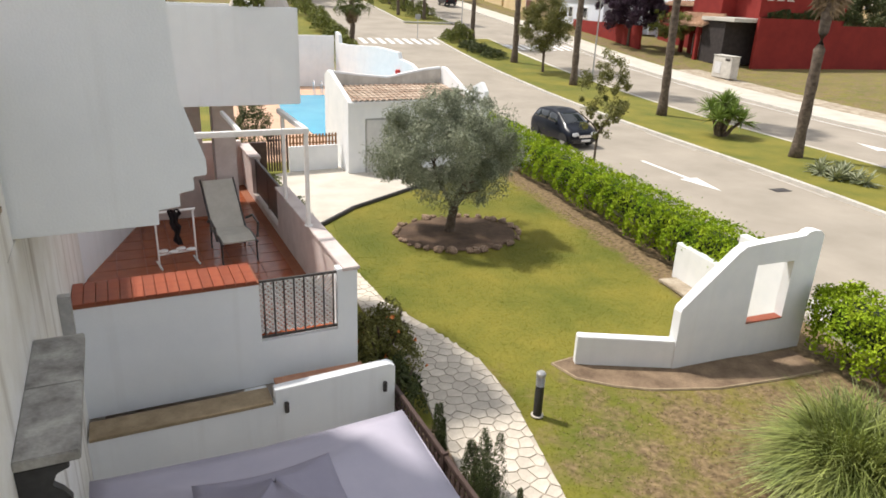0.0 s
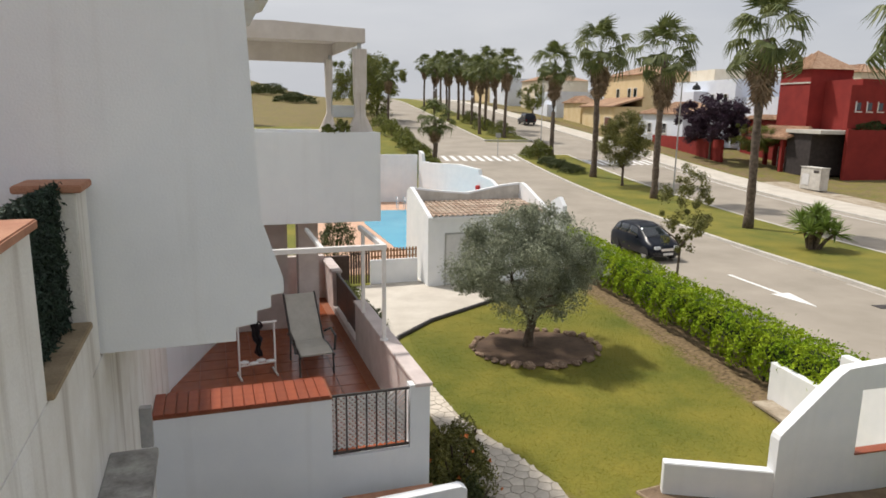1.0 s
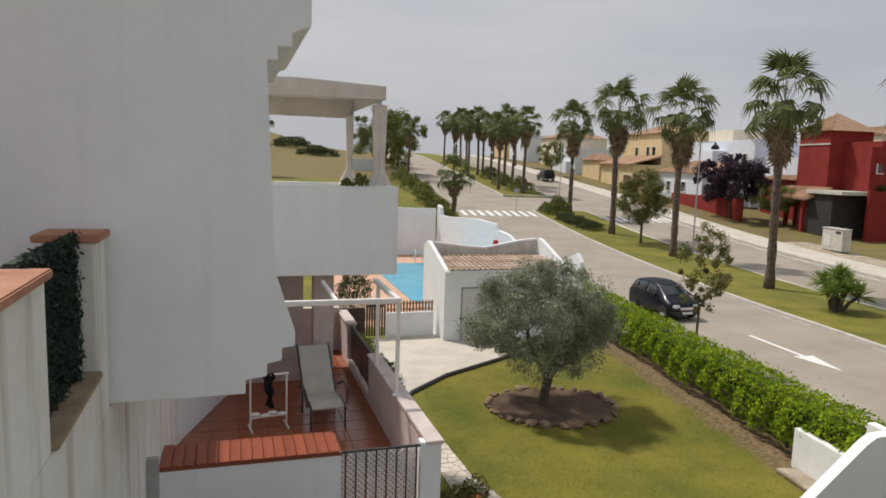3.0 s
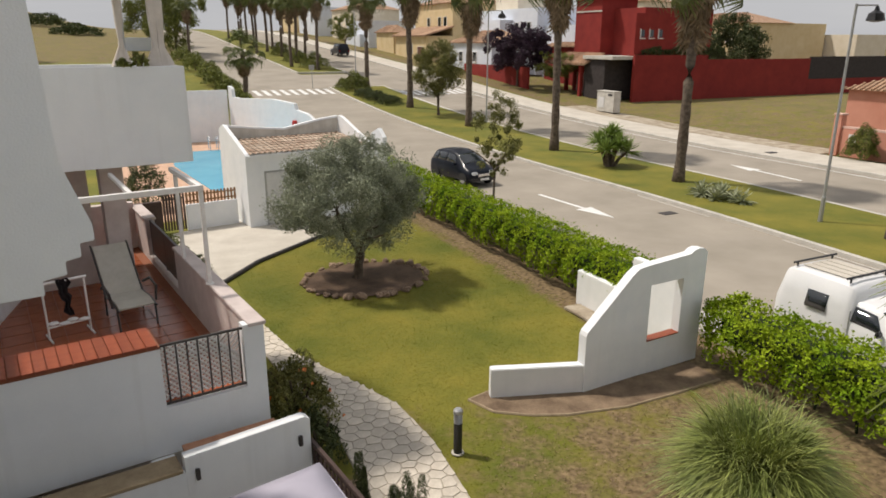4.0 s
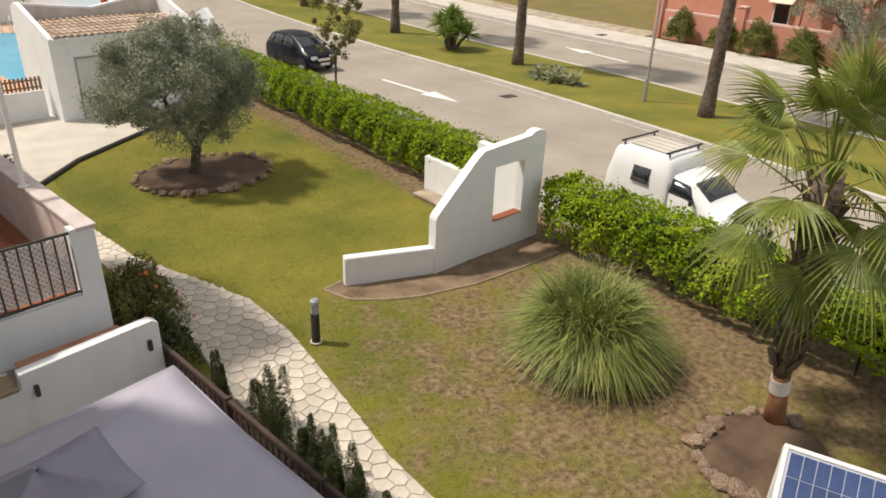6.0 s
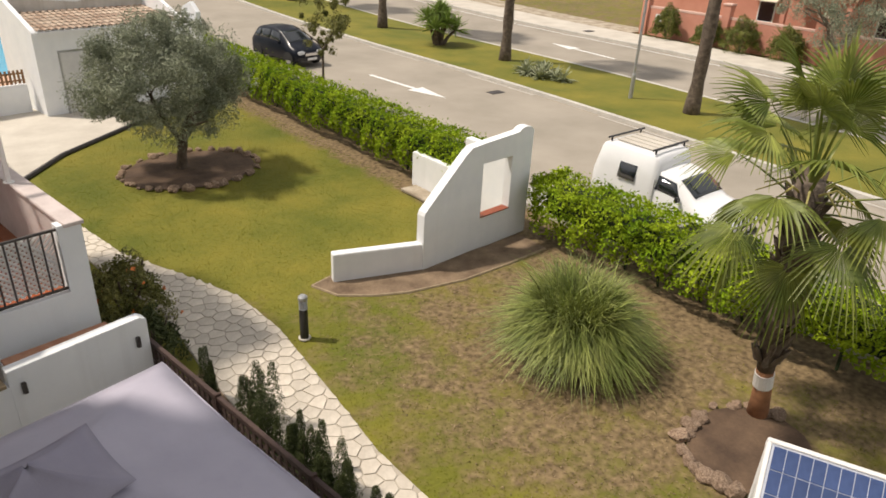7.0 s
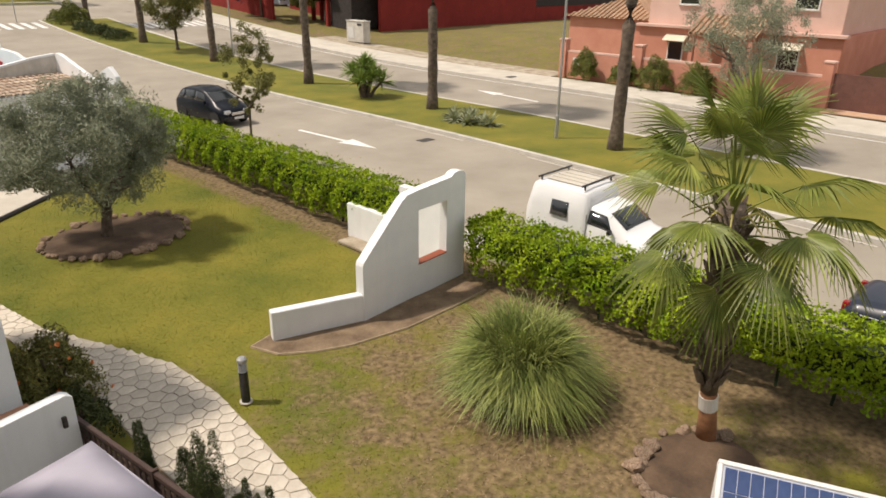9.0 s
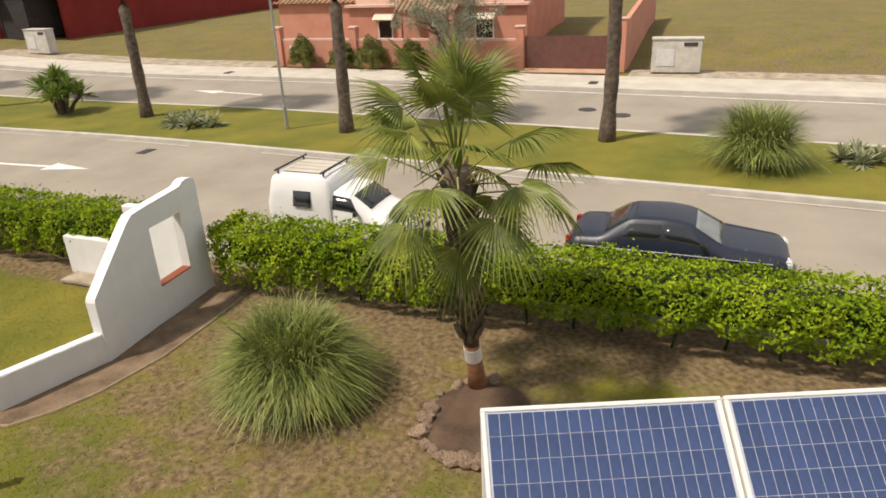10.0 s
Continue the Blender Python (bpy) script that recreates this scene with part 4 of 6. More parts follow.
def hanging_fan(base, az, el, stalk, R, tilt, droop, rng):
    """One fan frond: an arching stalk and a pleated blade whose tips hang."""
    a, e = radians(az), radians(el)
    d = Vector((math.cos(a) * math.cos(e), math.sin(a) * math.cos(e), math.sin(e)))
    side = Vector((-math.sin(a), math.cos(a), 0))
    down = Vector((0, 0, -1))
    v, f = [], []
    pts = [base + d * stalk * t + down * 0.15 * stalk * t * t for t in (0, 0.33, 0.66, 1.0)]
    for i, q in enumerate(pts):
        w = 0.026 - 0.004 * i
        v += [q - side * w, q + side * w, q + down * w]
    for i in range(3):
        o = 3 * i
        f += [(o, o + 1, o + 4, o + 3), (o + 1, o + 2, o + 5, o + 4), (o + 2, o, o + 3, o + 5)]
    t = (pts[3] - pts[2]).normalized()
    axis = t.cross(Vector((0, 0, 1)))
    axis = axis.normalized() if axis.length > 1e-4 else side
    t = Matrix.Rotation(-radians(tilt), 3, axis) @ t
    roll = Matrix.Rotation(radians(rng.uniform(-22, 22)), 3, t)
    s_ = roll @ (side - t * side.dot(t)).normalized()
    nrm = s_.cross(t).normalized()
    if nrm.z < 0:
        nrm = -nrm
    hub, n, spread = pts[3], 34, radians(104)
    half = spread / n
    for k in range(n):
        b = -spread + 2 * spread * (k + 0.5) / n
        L = R * (0.74 + 0.26 * math.cos(b)) * rng.uniform(0.92, 1.06)
        o = len(v)
        sag = droop * rng.uniform(0.7, 1.4)
        for r in (0.08, 0.5, 0.72, 1.0):
            ray = t * math.cos(b) + s_ * math.sin(b)
            across = s_ * math.cos(b) - t * math.sin(b)
            c = hub + ray * (L * r) - nrm * (0.16 * abs(math.sin(b)) * L * r) + down * (sag * L * max(0.0, r - 0.42) ** 1.5 * 1.9)
            w = L * half * (r if r <= 0.5 else 0.5 * (1.0 - (r - 0.5) / 0.5 * 0.86))
            v += [c - across * w + nrm * w * 0.45, c - nrm * w * 0.25, c + across * w + nrm * w * 0.45]
        for i in range(3):
            q = o + 3 * i
            f += [(q, q + 1, q + 4, q + 3), (q + 1, q + 2, q + 5, q + 4)]
    return [tuple(q) for q in v], f


def near_palm():
    p = thing("fan_palm", "young fan palm with open green fronds and a white trunk band", "palm tree", pose(9.62, 3.82, 0))
    axis = [(0.12, 0, -0.1), (0.05, 0, 0.35), (-0.12, 0, 0.95), (-0.2, 0, 2.0), (-0.35, 0.02, 3.2), (-0.45, 0.03, 3.95)]
    part("trunk_base", tube(axis[:3], [0.17, 0.14, 0.125], 12), PALM_BASE, p, "orange-brown trunk base", smooth=True)
    part("band", tube([(-0.035, 0, 0.62), (-0.1, 0, 0.88)], [0.142, 0.138], 16), WHITE_METAL, p, "white painted band")
    part("trunk", tube(axis[2:], [0.125, 0.19, 0.22, 0.17], 12), PALM_BARK, p, smooth=True)
    rng = np.random.default_rng(7)
    bm = bmesh.new()
    for k in range(130):
        h = rng.uniform(0, 1)
        a = k * 2.4
        zc = 1.05 + h * 2.85
        xc = -0.13 - 0.12 * (zc - 1.0)
        d = Vector((math.cos(a), math.sin(a), 0))
        pb = Vector((xc, 0.01, zc)) + d * (0.13 + 0.05 * h)
        tube([pb, pb + d * 0.08 + Vector((0, 0, 0.16)), pb + d * 0.13 + Vector((0, 0, 0.24))], [0.05, 0.035, 0.012], 4, bm)
    part("bark_fringe", bm, PALM_BARK, p, "ragged old leaf bases")
    # upright young fronds, spreading ones, and old ones that hang from level stalks
    kinds = [(82, 4, 0.2, 1.4)] * 3 + [(68, 8, 0.26, 1.35)] * 6 + [(50, 12, 0.34, 1.25)] * 6 + [(28, 16, 0.36, 1.2)] * 5 + [(10, 26, 0.36, 1.15)] * 4 + [(-8, 44, 0.3, 1.0)] * 3 + [(-38, 30, 0.3, 0.75)]
    for k, (el, tilt, droop, reach) in enumerate(kinds):
        vs, fs = hanging_fan(Vector((-0.45, 0.03, 3.95 - 0.018 * k)), k * 137.5 + rng.uniform(-18, 18), el + rng.uniform(-8, 8), reach * rng.uniform(0.85, 1.12), rng.uniform(0.78, 0.94), tilt + rng.uniform(-12, 12), droop, rng)
        raw("frond", vs, fs, FAN_LEAF, p)
    for k in range(9):
        a = k * 0.7
        part("stalk", tube([(-0.42, 0.03, 3.7), (-0.42 + math.cos(a) * 0.3, 0.03 + math.sin(a) * 0.3, 3.9), (-0.42 + math.cos(a) * 0.62, 0.03 + math.sin(a) * 0.62, 3.72)], [0.022, 0.016, 0.008], 5), STALK, p, "yellow-green stalk")


near_palm()


def street_palm(seed, height, label, scale=1.24, skirt=1.2):
    p = thing("street_palm", label, "palm tree", None, "palms along the median")
    rng = np.random.default_rng(seed)
    n = 14
    pts = [(0.05 * math.sin(i * 0.5 + seed), 0.05 * math.sin(i * 0.37 + seed * 2), -0.2 + (height + 0.2) * i / n) for i in range(n + 1)]
    rad = [(0.30 if i < 2 else 0.24 - 0.003 * i + (0.03 if i % 2 else 0)) * (1.15 if i == 0 else 1) for i in range(n + 1)]
    part("trunk", tube(pts, rad, 10), PALM_BARK, p, smooth=True)
    tx, ty = pts[-1][0], pts[-1][1]
    V, F = [], []

    def add(vs, fs, m):
        o = sum(len(a) for a in V)
        V.append(place(vs, m))
        F.extend(tuple(i + o for i in f) for f in fs)

    for k in range(34):
        h = k / 33
        el = 82 - 100 * h + rng.uniform(-12, 12)
        vs, fs = fan_arrays((1.05 + 0.75 * rng.uniform()) * scale, (0.8 + 0.3 * rng.uniform()) * scale, 15, rng, 0.45 + 0.4 * h, 100, 12 + 34 * h + rng.uniform(-22, 22))
        add(vs, fs, pose(tx, ty, height - 0.6 * h + 0.05, 0, 0, k * 137.5 + rng.uniform(-18, 18)) @ pose(0, 0, 0, rng.uniform(-35, 35), -el, 0))
    raw("live_fronds", np.concatenate(V).tolist(), F, PALM_LEAF, p)
    V, F = [], []
    for k in range(34):
        h = k / 33
        vs, fs = fan_arrays(0.6 * scale, 0.85 * scale, 9, rng, 0.25, 70)
        add(vs, fs, pose(tx, ty, height - 0.5 - 1.5 * h * skirt, 0, 0, k * 137.5) @ pose(0, 0, 0, rng.uniform(-40, 40), 52 + 30 * h + rng.uniform(-8, 8), 0))
    o = raw("dead_fronds", np.concatenate(V).tolist(), F, DEAD_FROND, p)
    tagged(o, "hanging dry brown fronds")
    return p


PALM_LABEL = "tall fan palm with a skirt of dry fronds on the median"
palm_a = street_palm(1, 9.95, PALM_LABEL)
palm_b = street_palm(2, 10.75, PALM_LABEL)
palm_c = street_palm(3, 10.3, PALM_LABEL)
palm_a.matrix_basis = pose(25.77, 25.6, 0.1)
palm_b.matrix_basis = pose(25.92, 36.55, 0.2, 0, 0, 40)
palm_c.matrix_basis = pose(25.93, 47.91, gz(47.9) + 0.1, 0, 0, 90)
for i, (px, py, ps) in enumerate(((24.94, 14.4, 1.0), (25.6, 4.0, 1.0), (25.66, 58.7, 1.06), (26.3, 71.5, 0.95), (25.8, 88, 0.85), (25.5, 97, 0.9), (25.6, 106, 0.82), (25.2, 114, 0.85), (25.0, 123, 0.8), (24.8, 132, 0.84), (24.5, 144, 0.8), (12.4, 104, 0.7), (12.0, 116, 0.75), (12.2, 128, 0.72), (11.8, 140, 0.75), (38.6, 139, 0.8), (39.0, 160, 0.8), (23.4, 92, 0.8), (27.8, 101, 0.85), (23.0, 111, 0.8), (27.2, 119, 0.82), (23.5, 127, 0.8), (26.8, 138, 0.85))):
    c = copy_thing((palm_a, palm_b, palm_c)[i % 3], pose(px, py, gz(py) + 0.08, 0, 0, i * 67))
    c.scale = (ps, ps, ps)
short_palm = street_palm(4, 4.3, "short bushy palm on the near pavement", 0.9, 0.4)
short_palm.matrix_basis = pose(12.6, 66.5, gz(66.5))
lone = street_palm(5, 8.0, "lone palm on the dry hillside", 1.0, 0.6)
lone.matrix_basis = pose(-9.5, 105.0, land(-9.5, 105))


def pampas(x, y, z, size, n, mat, label, seed):
    p = thing("pampas_grass", label, "ornamental grass", pose(x, y, z))
    rng = np.random.default_rng(seed)
    V, F = [], []
    for k in range(n):
        a = rng.uniform(0, 6.283)
        b0 = a + rng.normal(0, 0.9)
        r0 = 0.5 * math.sqrt(rng.uniform()) * size
        L = rng.uniform(1.1, 2.3) * size
        out = rng.uniform(0.03, 1.0) ** 1.15
        d = np.array((math.cos(a), math.sin(a), 0))
        s = np.array((-math.sin(a), math.cos(a), 0))
        b = np.array((math.cos(b0), math.sin(b0), 0)) * r0
        twist = rng.normal(0, 0.22)
        i = len(V)
        for j, t in enumerate((0.0, 0.3, 0.58, 0.8, 1.0)):
            reach = L * (out * 0.33 * t + 0.13 * t * t + 0.20 * t ** 3 * out)
            up = L * ((1.30 - 0.30 * out) * t - (0.55 + 0.36 * out) * t * t)
            c = b + d * reach + s * twist * L * t * t + np.array((0, 0, up))
            w = (0.9, 1.0, 0.9, 0.6, 0.1)[j] * 0.0105 * size
            V += [tuple(c - s * w), tuple(c + s * w)]
        for j in range(4):
            q = i + 2 * j
            F.append((q, q + 1, q + 3, q + 2))
    raw("blades", V, F, mat, p)


pampas(8.65, 6.65, 0, 1.0, 8500, PAMPAS, "large arching clump of green pampas grass", 9)
pampas(23.6, -0.9, 0.1, 1.3, 3500, PAMPAS, "rounded pampas grass clump on the median", 10)


def spiky(name, label, x, y, z, heads, mat, seed, length, width, n, category="plant", group=""):
    s = thing(name, label, category, pose(x, y, z), group)
    rng = np.random.default_rng(seed)
    V, F = [], []
    bm = bmesh.new()
    for hx, hy, hz in heads:
        if hz > 0.3:
            tube([(hx * 0.2, hy * 0.2, -0.1), (hx * 0.6, hy * 0.6, hz * 0.6), (hx, hy, hz)], [0.12, 0.09, 0.07], 7, bm, False)
        for k in range(n):
            a = k * 2.399
            el = math.radians(rng.uniform(-15, 80))
            L = length * rng.uniform(0.75, 1.1)
            d = np.array((math.cos(a) * math.cos(el), math.sin(a) * math.cos(el), math.sin(el)))
            sd = np.array((-math.sin(a), math.cos(a), 0)) * width
            c = np.array((hx, hy, hz))
            i = len(V)
            up = np.array((0, 0, 1.0))
            V += [tuple(c - sd * 0.6), tuple(c + sd * 0.6), tuple(c + d * L * 0.5 + sd), tuple(c + d * L * 0.5 - sd), tuple(c + d * L * 0.5 - up * width * 0.8), tuple(c + d * L - up * L * 0.14)]
            F += [(i, i + 4, i + 3), (i, i + 1, i + 4), (i + 1, i + 2, i + 4), (i + 3, i + 4, i + 5), (i + 4, i + 2, i + 5)]
    if len(bm.verts):
        part("trunk", bm, BARK, s, smooth=True)
    else:
        bm.free()
    raw("leaves", V, F, mat, s)


spiky("yucca", "many-headed green yucca on the turf median", 25.5, 30.6, 0.12, [(0, 0, 1.7), (0.6, 0.2, 1.3), (-0.5, 0.4, 1.35), (0.1, -0.6, 1.2), (0.3, 0.7, 1.0), (-0.6, -0.4, 0.95), (0.8, -0.5, 0.8)], YUCCA_LEAF, 21, 1.05, 0.05, 70)
spiky("agave", "pale spiky agave clump on the median", 24.7, 22.1, 0.12, [(0, 0, 0.1), (0.6, 0.3, 0.1), (-0.5, 0.5, 0.1), (0.2, -0.7, 0.1), (-0.6, -0.4, 0.1), (0.1, 1.1, 0.1), (0, -1.3, 0.1)], AGAVE_LEAF, 22, 0.75, 0.06, 34)
spiky("agave", "pale spiky agave clump on the median", 24.5, -4.4, 0.12, [(0, 0, 0.1), (0.5, 0.5, 0.1), (-0.5, 0.5, 0.1), (0.2, -0.7, 0.1), (0, 1.0, 0.1)], AGAVE_LEAF, 23, 0.7, 0.06, 30)


def stone_ring(cx, cy, rx, ry, n, seed, label, a0=0.0, a1=6.283, size=0.13):
    rng = np.random.default_rng(seed)
    bm = bmesh.new()
    m = 26
    vs = [bm.verts.new((cx + rx * 0.97 * math.cos(2 * math.pi * k / m) * (1 + 0.05 * math.sin(3 * k)), cy + ry * 0.97 * math.sin(2 * math.pi * k / m), 0.016)) for k in range(m)]
    bm.faces.new(vs)
    setting("bed", bm, SOIL, None, "round bed of dry brown soil")
    for k in range(n):
        a = a0 + (a1 - a0) * k / n + rng.uniform(-0.05, 0.05)
        bm = bmesh.new()
        bmesh.ops.create_icosphere(bm, subdivisions=2, radius=1.0)
        for v in bm.verts:
            v.co *= 1 + 0.45 * noise.noise(v.co * 1.6 + Vector((k * 3.1, seed, 0)))
        s = size * rng.uniform(0.45, 1.35)
        o = link("rock", bm, ROCK, pose(cx + rx * math.cos(a) + rng.uniform(-.06, .06), cy + ry * math.sin(a) + rng.uniform(-.06, .06), s * 0.25, 0, 0, rng.uniform(0, 360)) @ Matrix.Diagonal((s, s * 0.8, s * 0.6, 1)))
        tagged(o, label, "rock", "rocks round the tree beds")


stone_ring(6.85, 18.95, 1.85, 1.55, 40, 4, "rough reddish rock edging the olive tree bed")
stone_ring(8.88, 3.5, 1.05, 0.85, 24, 5, "rough pale brown rock edging the palm bed", 0.1, 5.2, 0.13)


def lawn_blades():
    rng = np.random.default_rng(77)
    n = 110000
    x = rng.uniform(2.5, 11.2, n)
    y = rng.uniform(0.5, 25.0, n)
    pl, pr = np.array(PATH_L[::-1]), np.array(PATH_R[::-1])
    ok = (x > np.interp(y, pr[:, 1], pr[:, 0]) + 0.03) & (x > np.interp(y, [17.0, 18.6, 20.35, 21.9, 23.95, 25.0], [2.4, 2.4, 3.1, 4.4, 7.05, 9.6]))
    ok &= ~((np.abs(x - 8.9) < 1.0) & (np.abs(y - 3.5) < 0.85)) & ((x - 6.85) ** 2 / 3.6 + (y - 18.95) ** 2 / 2.6 > 1)
    ok &= ~((x > 6.2) & (y > 9.5 + 0.06 * (11.3 - x) ** 2) & (y < 11.4))
    bare = np.clip(1 - (np.hypot(x - 9.6, y - 6.4) - 1.5) / 4.5, 0, 1)
    clump = np.sin(x * 2.3 + 1.3 * np.sin(y * 1.9)) * np.sin(y * 2.7 + x) * 0.5 + 0.5
    ok &= rng.uniform(0, 1, n) > bare * (1.15 - 0.5 * clump)
    x, y = x[ok], y[ok]
    n = len(x)
    a = rng.uniform(0, 6.283, n)
    h = rng.uniform(0.008, 0.022, n)
    w = 0.007
    V = np.empty((n, 3, 3))
    V[:, 0] = np.stack([x - np.cos(a) * w, y - np.sin(a) * w, np.full(n, -0.02)], 1)
    V[:, 1] = np.stack([x + np.cos(a) * w, y + np.sin(a) * w, np.full(n, -0.02)], 1)
    V[:, 2] = np.stack([x + rng.normal(0, 0.02, n), y + rng.normal(0, 0.02, n), h - 0.02], 1)
    o = raw("grass", V.reshape(-1, 3).tolist(), np.arange(n * 3).reshape(n, 3).tolist(), BLADE)
    tagged(o, "short uneven lawn grass", "grass", "", "stuff")
    # dry straw and chips on the worn ground
    k = 6000
    x, y = rng.normal(8.6, 1.9, k), rng.normal(6.6, 2.6, k)
    ok = (x > 5.3) & (x < 11.6) & (y < 10.2)
    pos = np.stack([x[ok], y[ok], np.full(ok.sum(), -0.006)], 1)
    tagged(leaf_cloud("straw", pos, np.tile((0, 0, 1.0), (len(pos), 1)), 0.05, STRAW, None, None, 0.3, 0.25), "scattered dry straw and chips", "litter", "", "stuff")


lawn_blades()


# ---- things on and round the building ----
def bars_railing():
    r = thing("railing", "dark iron bar railing in the terrace gap", "railing", MB)
    part("rail", box(2.13, 3.19, 2.955, 2.985, 2.32, 2.35), DARK_METAL, r)
    part("rail", box(2.13, 3.19, 2.955, 2.985, 3.12, 3.15), DARK_METAL, r)
    for i in range(8):
        x = 2.2 + i * 0.133
        part("bar", tube([(x, 2.97, 2.33), (x, 2.97, 3.13)], 0.012, 6), DARK_METAL, r)
    t = bmesh.new()
    for i in range(-10, 19):
        for sgn in (1, -1):
            a = (2.16 + i * 0.075, 2.36)
            b = (a[0] + sgn * 0.75, 3.1)
            t0, t1 = 0.0, 1.0
            lo, hi = 2.16, 3.16
            dx = b[0] - a[0]
            ta, tb = (lo - a[0]) / dx, (hi - a[0]) / dx
            t0, t1 = max(t0, min(ta, tb)), min(t1, max(ta, tb))
            if t1 - t0 > 0.02:
                tube([(a[0] + dx * t0, 3.03 + sgn * 0.004, 2.36 + 0.74 * t0), (a[0] + dx * t1, 3.03 + sgn * 0.004, 2.36 + 0.74 * t1)], 0.017, 4, t)
    part("lattice", t, WHITE_METAL, r, "pale plastic lattice behind the bars")


bars_railing()
rail = thing("railing", "dark grey mesh panel railing in the terrace side wall", "railing", MB)
part("panel", box(3.36, 3.39, 7.14, 9.56, 2.42, 3.12, 0.004), DARK_METAL, rail)
part("rail", box(3.35, 3.40, 7.1, 9.6, 3.12, 3.16, 0.004), DARK_METAL, rail)
for ry in (7.12, 8.33, 9.55):
    part("post", box(3.355, 3.395, ry, ry + 0.04, 2.38, 3.13, 0.004), DARK_METAL, rail)

perg = thing("terrace_pergola", "thin white steel pergola frame on the terrace wall", "pergola", MB)
for px, py, pz in ((3.27, 4.75, 3.2), (3.27, 6.3, 3.2)):
    part("post", box(px - 0.03, px + 0.03, py - 0.03, py + 0.03, pz - 1.1 if px < 3.2 else pz, 4.66, 0.006), WHITE_METAL, perg)
part("beam", box(1.2, 3.31, 4.71, 4.79, 4.66, 4.74, 0.006), WHITE_METAL, perg)
part("beam", box(3.23, 3.31, 4.79, 6.56, 4.66, 4.74, 0.006), WHITE_METAL, perg)
part("beam", box(2.3, 2.36, 4.79, 6.56, 4.67, 4.73, 0.006), WHITE_METAL, perg)
part("foot", tube([(3.27, 4.75, 3.2), (3.27, 4.75, 3.215)], 0.07, 10), WHITE_METAL, perg)

# canopy with tied curtains on the upper balcony
cano = thing("balcony_canopy", "beige fabric canopy with tied curtains on the upper balcony", "canopy", MB)
part("valance", box(0.2, 3.47, 6.9, 6.93, 7.9, 8.14, 0.006), CANVAS, cano)
part("valance", box(3.44, 3.47, 6.93, 10.2, 7.9, 8.14, 0.006), CANVAS, cano)
part("valance", box(0.2, 3.44, 10.17, 10.2, 7.74, 8.14, 0.006), CANVAS, cano)
part("roof_cloth", prism([(0.2, 8.14), (3.45, 8.14), (1.9, 8.2)], 6.92, 10.18, "y"), CANVAS, cano)
for px, py in ((3.38, 7.0), (3.38, 10.1), (0.3, 10.1)):
    part("post", box(px - 0.03, px + 0.03, py - 0.03, py + 0.03, 5.0, 7.9, 0.005), GREY_METAL, cano)
    for k, off in enumerate((-0.09, 0.09)):
        b = bmesh.new()
        n = 14
        prof = [(6.02, 0.2), (6.3, 0.17), (6.66, 0.055), (6.76, 0.05), (7.1, 0.07), (7.8, 0.08)]
        rings = []
        for zz, rr in prof:
            rings.append([b.verts.new((px + (off if zz < 6.6 else off * 0.5) + rr * (1 + 0.22 * math.cos(a * 5 + k)) * math.cos(a), py - 0.02 + rr * 0.6 * (1 + 0.22 * math.sin(a * 5)) * math.sin(a), zz)) for a in [2 * math.pi * i / n for i in range(n)]])
        for r0, r1 in zip(rings, rings[1:]):
            for i in range(n):
                b.faces.new((r0[i], r0[(i + 1) % n], r1[(i + 1) % n], r1[i]))
        if k == 0 or py < 8:
            part("curtain", b, CANVAS, cano, smooth=True)
        else:
            b.free()
for bx0, w in ((3.0, 0.25), (2.75, 0.16)):
    at_ = MB @ Vector((bx0, 6.66, 6.35))
    shrub("small leafy plant on the upper balcony parapet", at_.x, at_.y, at_.z, (w * 0.6, w * 0.6, w * 0.6), 300, 0.06, SHRUB_LEAF, 200 + int(bx0 * 10), 0, "potted_plant")

# sun lounger
lo = thing("sun_lounger", "dark-framed reclining lounger with grey sling fabric", "lounger", MB @ pose(2.35, 6.1, 2.28, 0, 0, 4))
part("seat", prism([(-0.25, 0.36), (0.0, 0.4), (0.55, 0.36), (0.55, 0.385), (0.0, 0.425), (-0.25, 0.385)], -0.27, 0.27, "x"), SLING, lo)
part("backrest", prism([(0.55, 0.36), (1.25, 1.05), (1.235, 1.075), (0.53, 0.385)], -0.27, 0.27, "x"), SLING, lo)
for sx in (-0.29, 0.29):
    part("side_frame", tube([(sx, -0.3, 0.36), (sx, 0.0, 0.4), (sx, 0.55, 0.37), (sx, 1.28, 1.08)], 0.018, 6), DARK_METAL, lo)
    part("leg", tube([(sx, -0.2, 0.38), (sx, -0.24, 0.0)], 0.016, 6), DARK_METAL, lo)
    part("leg", tube([(sx, 0.62, 0.42), (sx, 0.66, 0.0)], 0.016, 6), DARK_METAL, lo)
    part("armrest", tube([(sx * 1.15, -0.12, 0.38), (sx * 1.25, -0.1, 0.62), (sx * 1.25, 0.25, 0.66), (sx * 1.15, 0.62, 0.5)], 0.022, 6), DARK_METAL, lo)

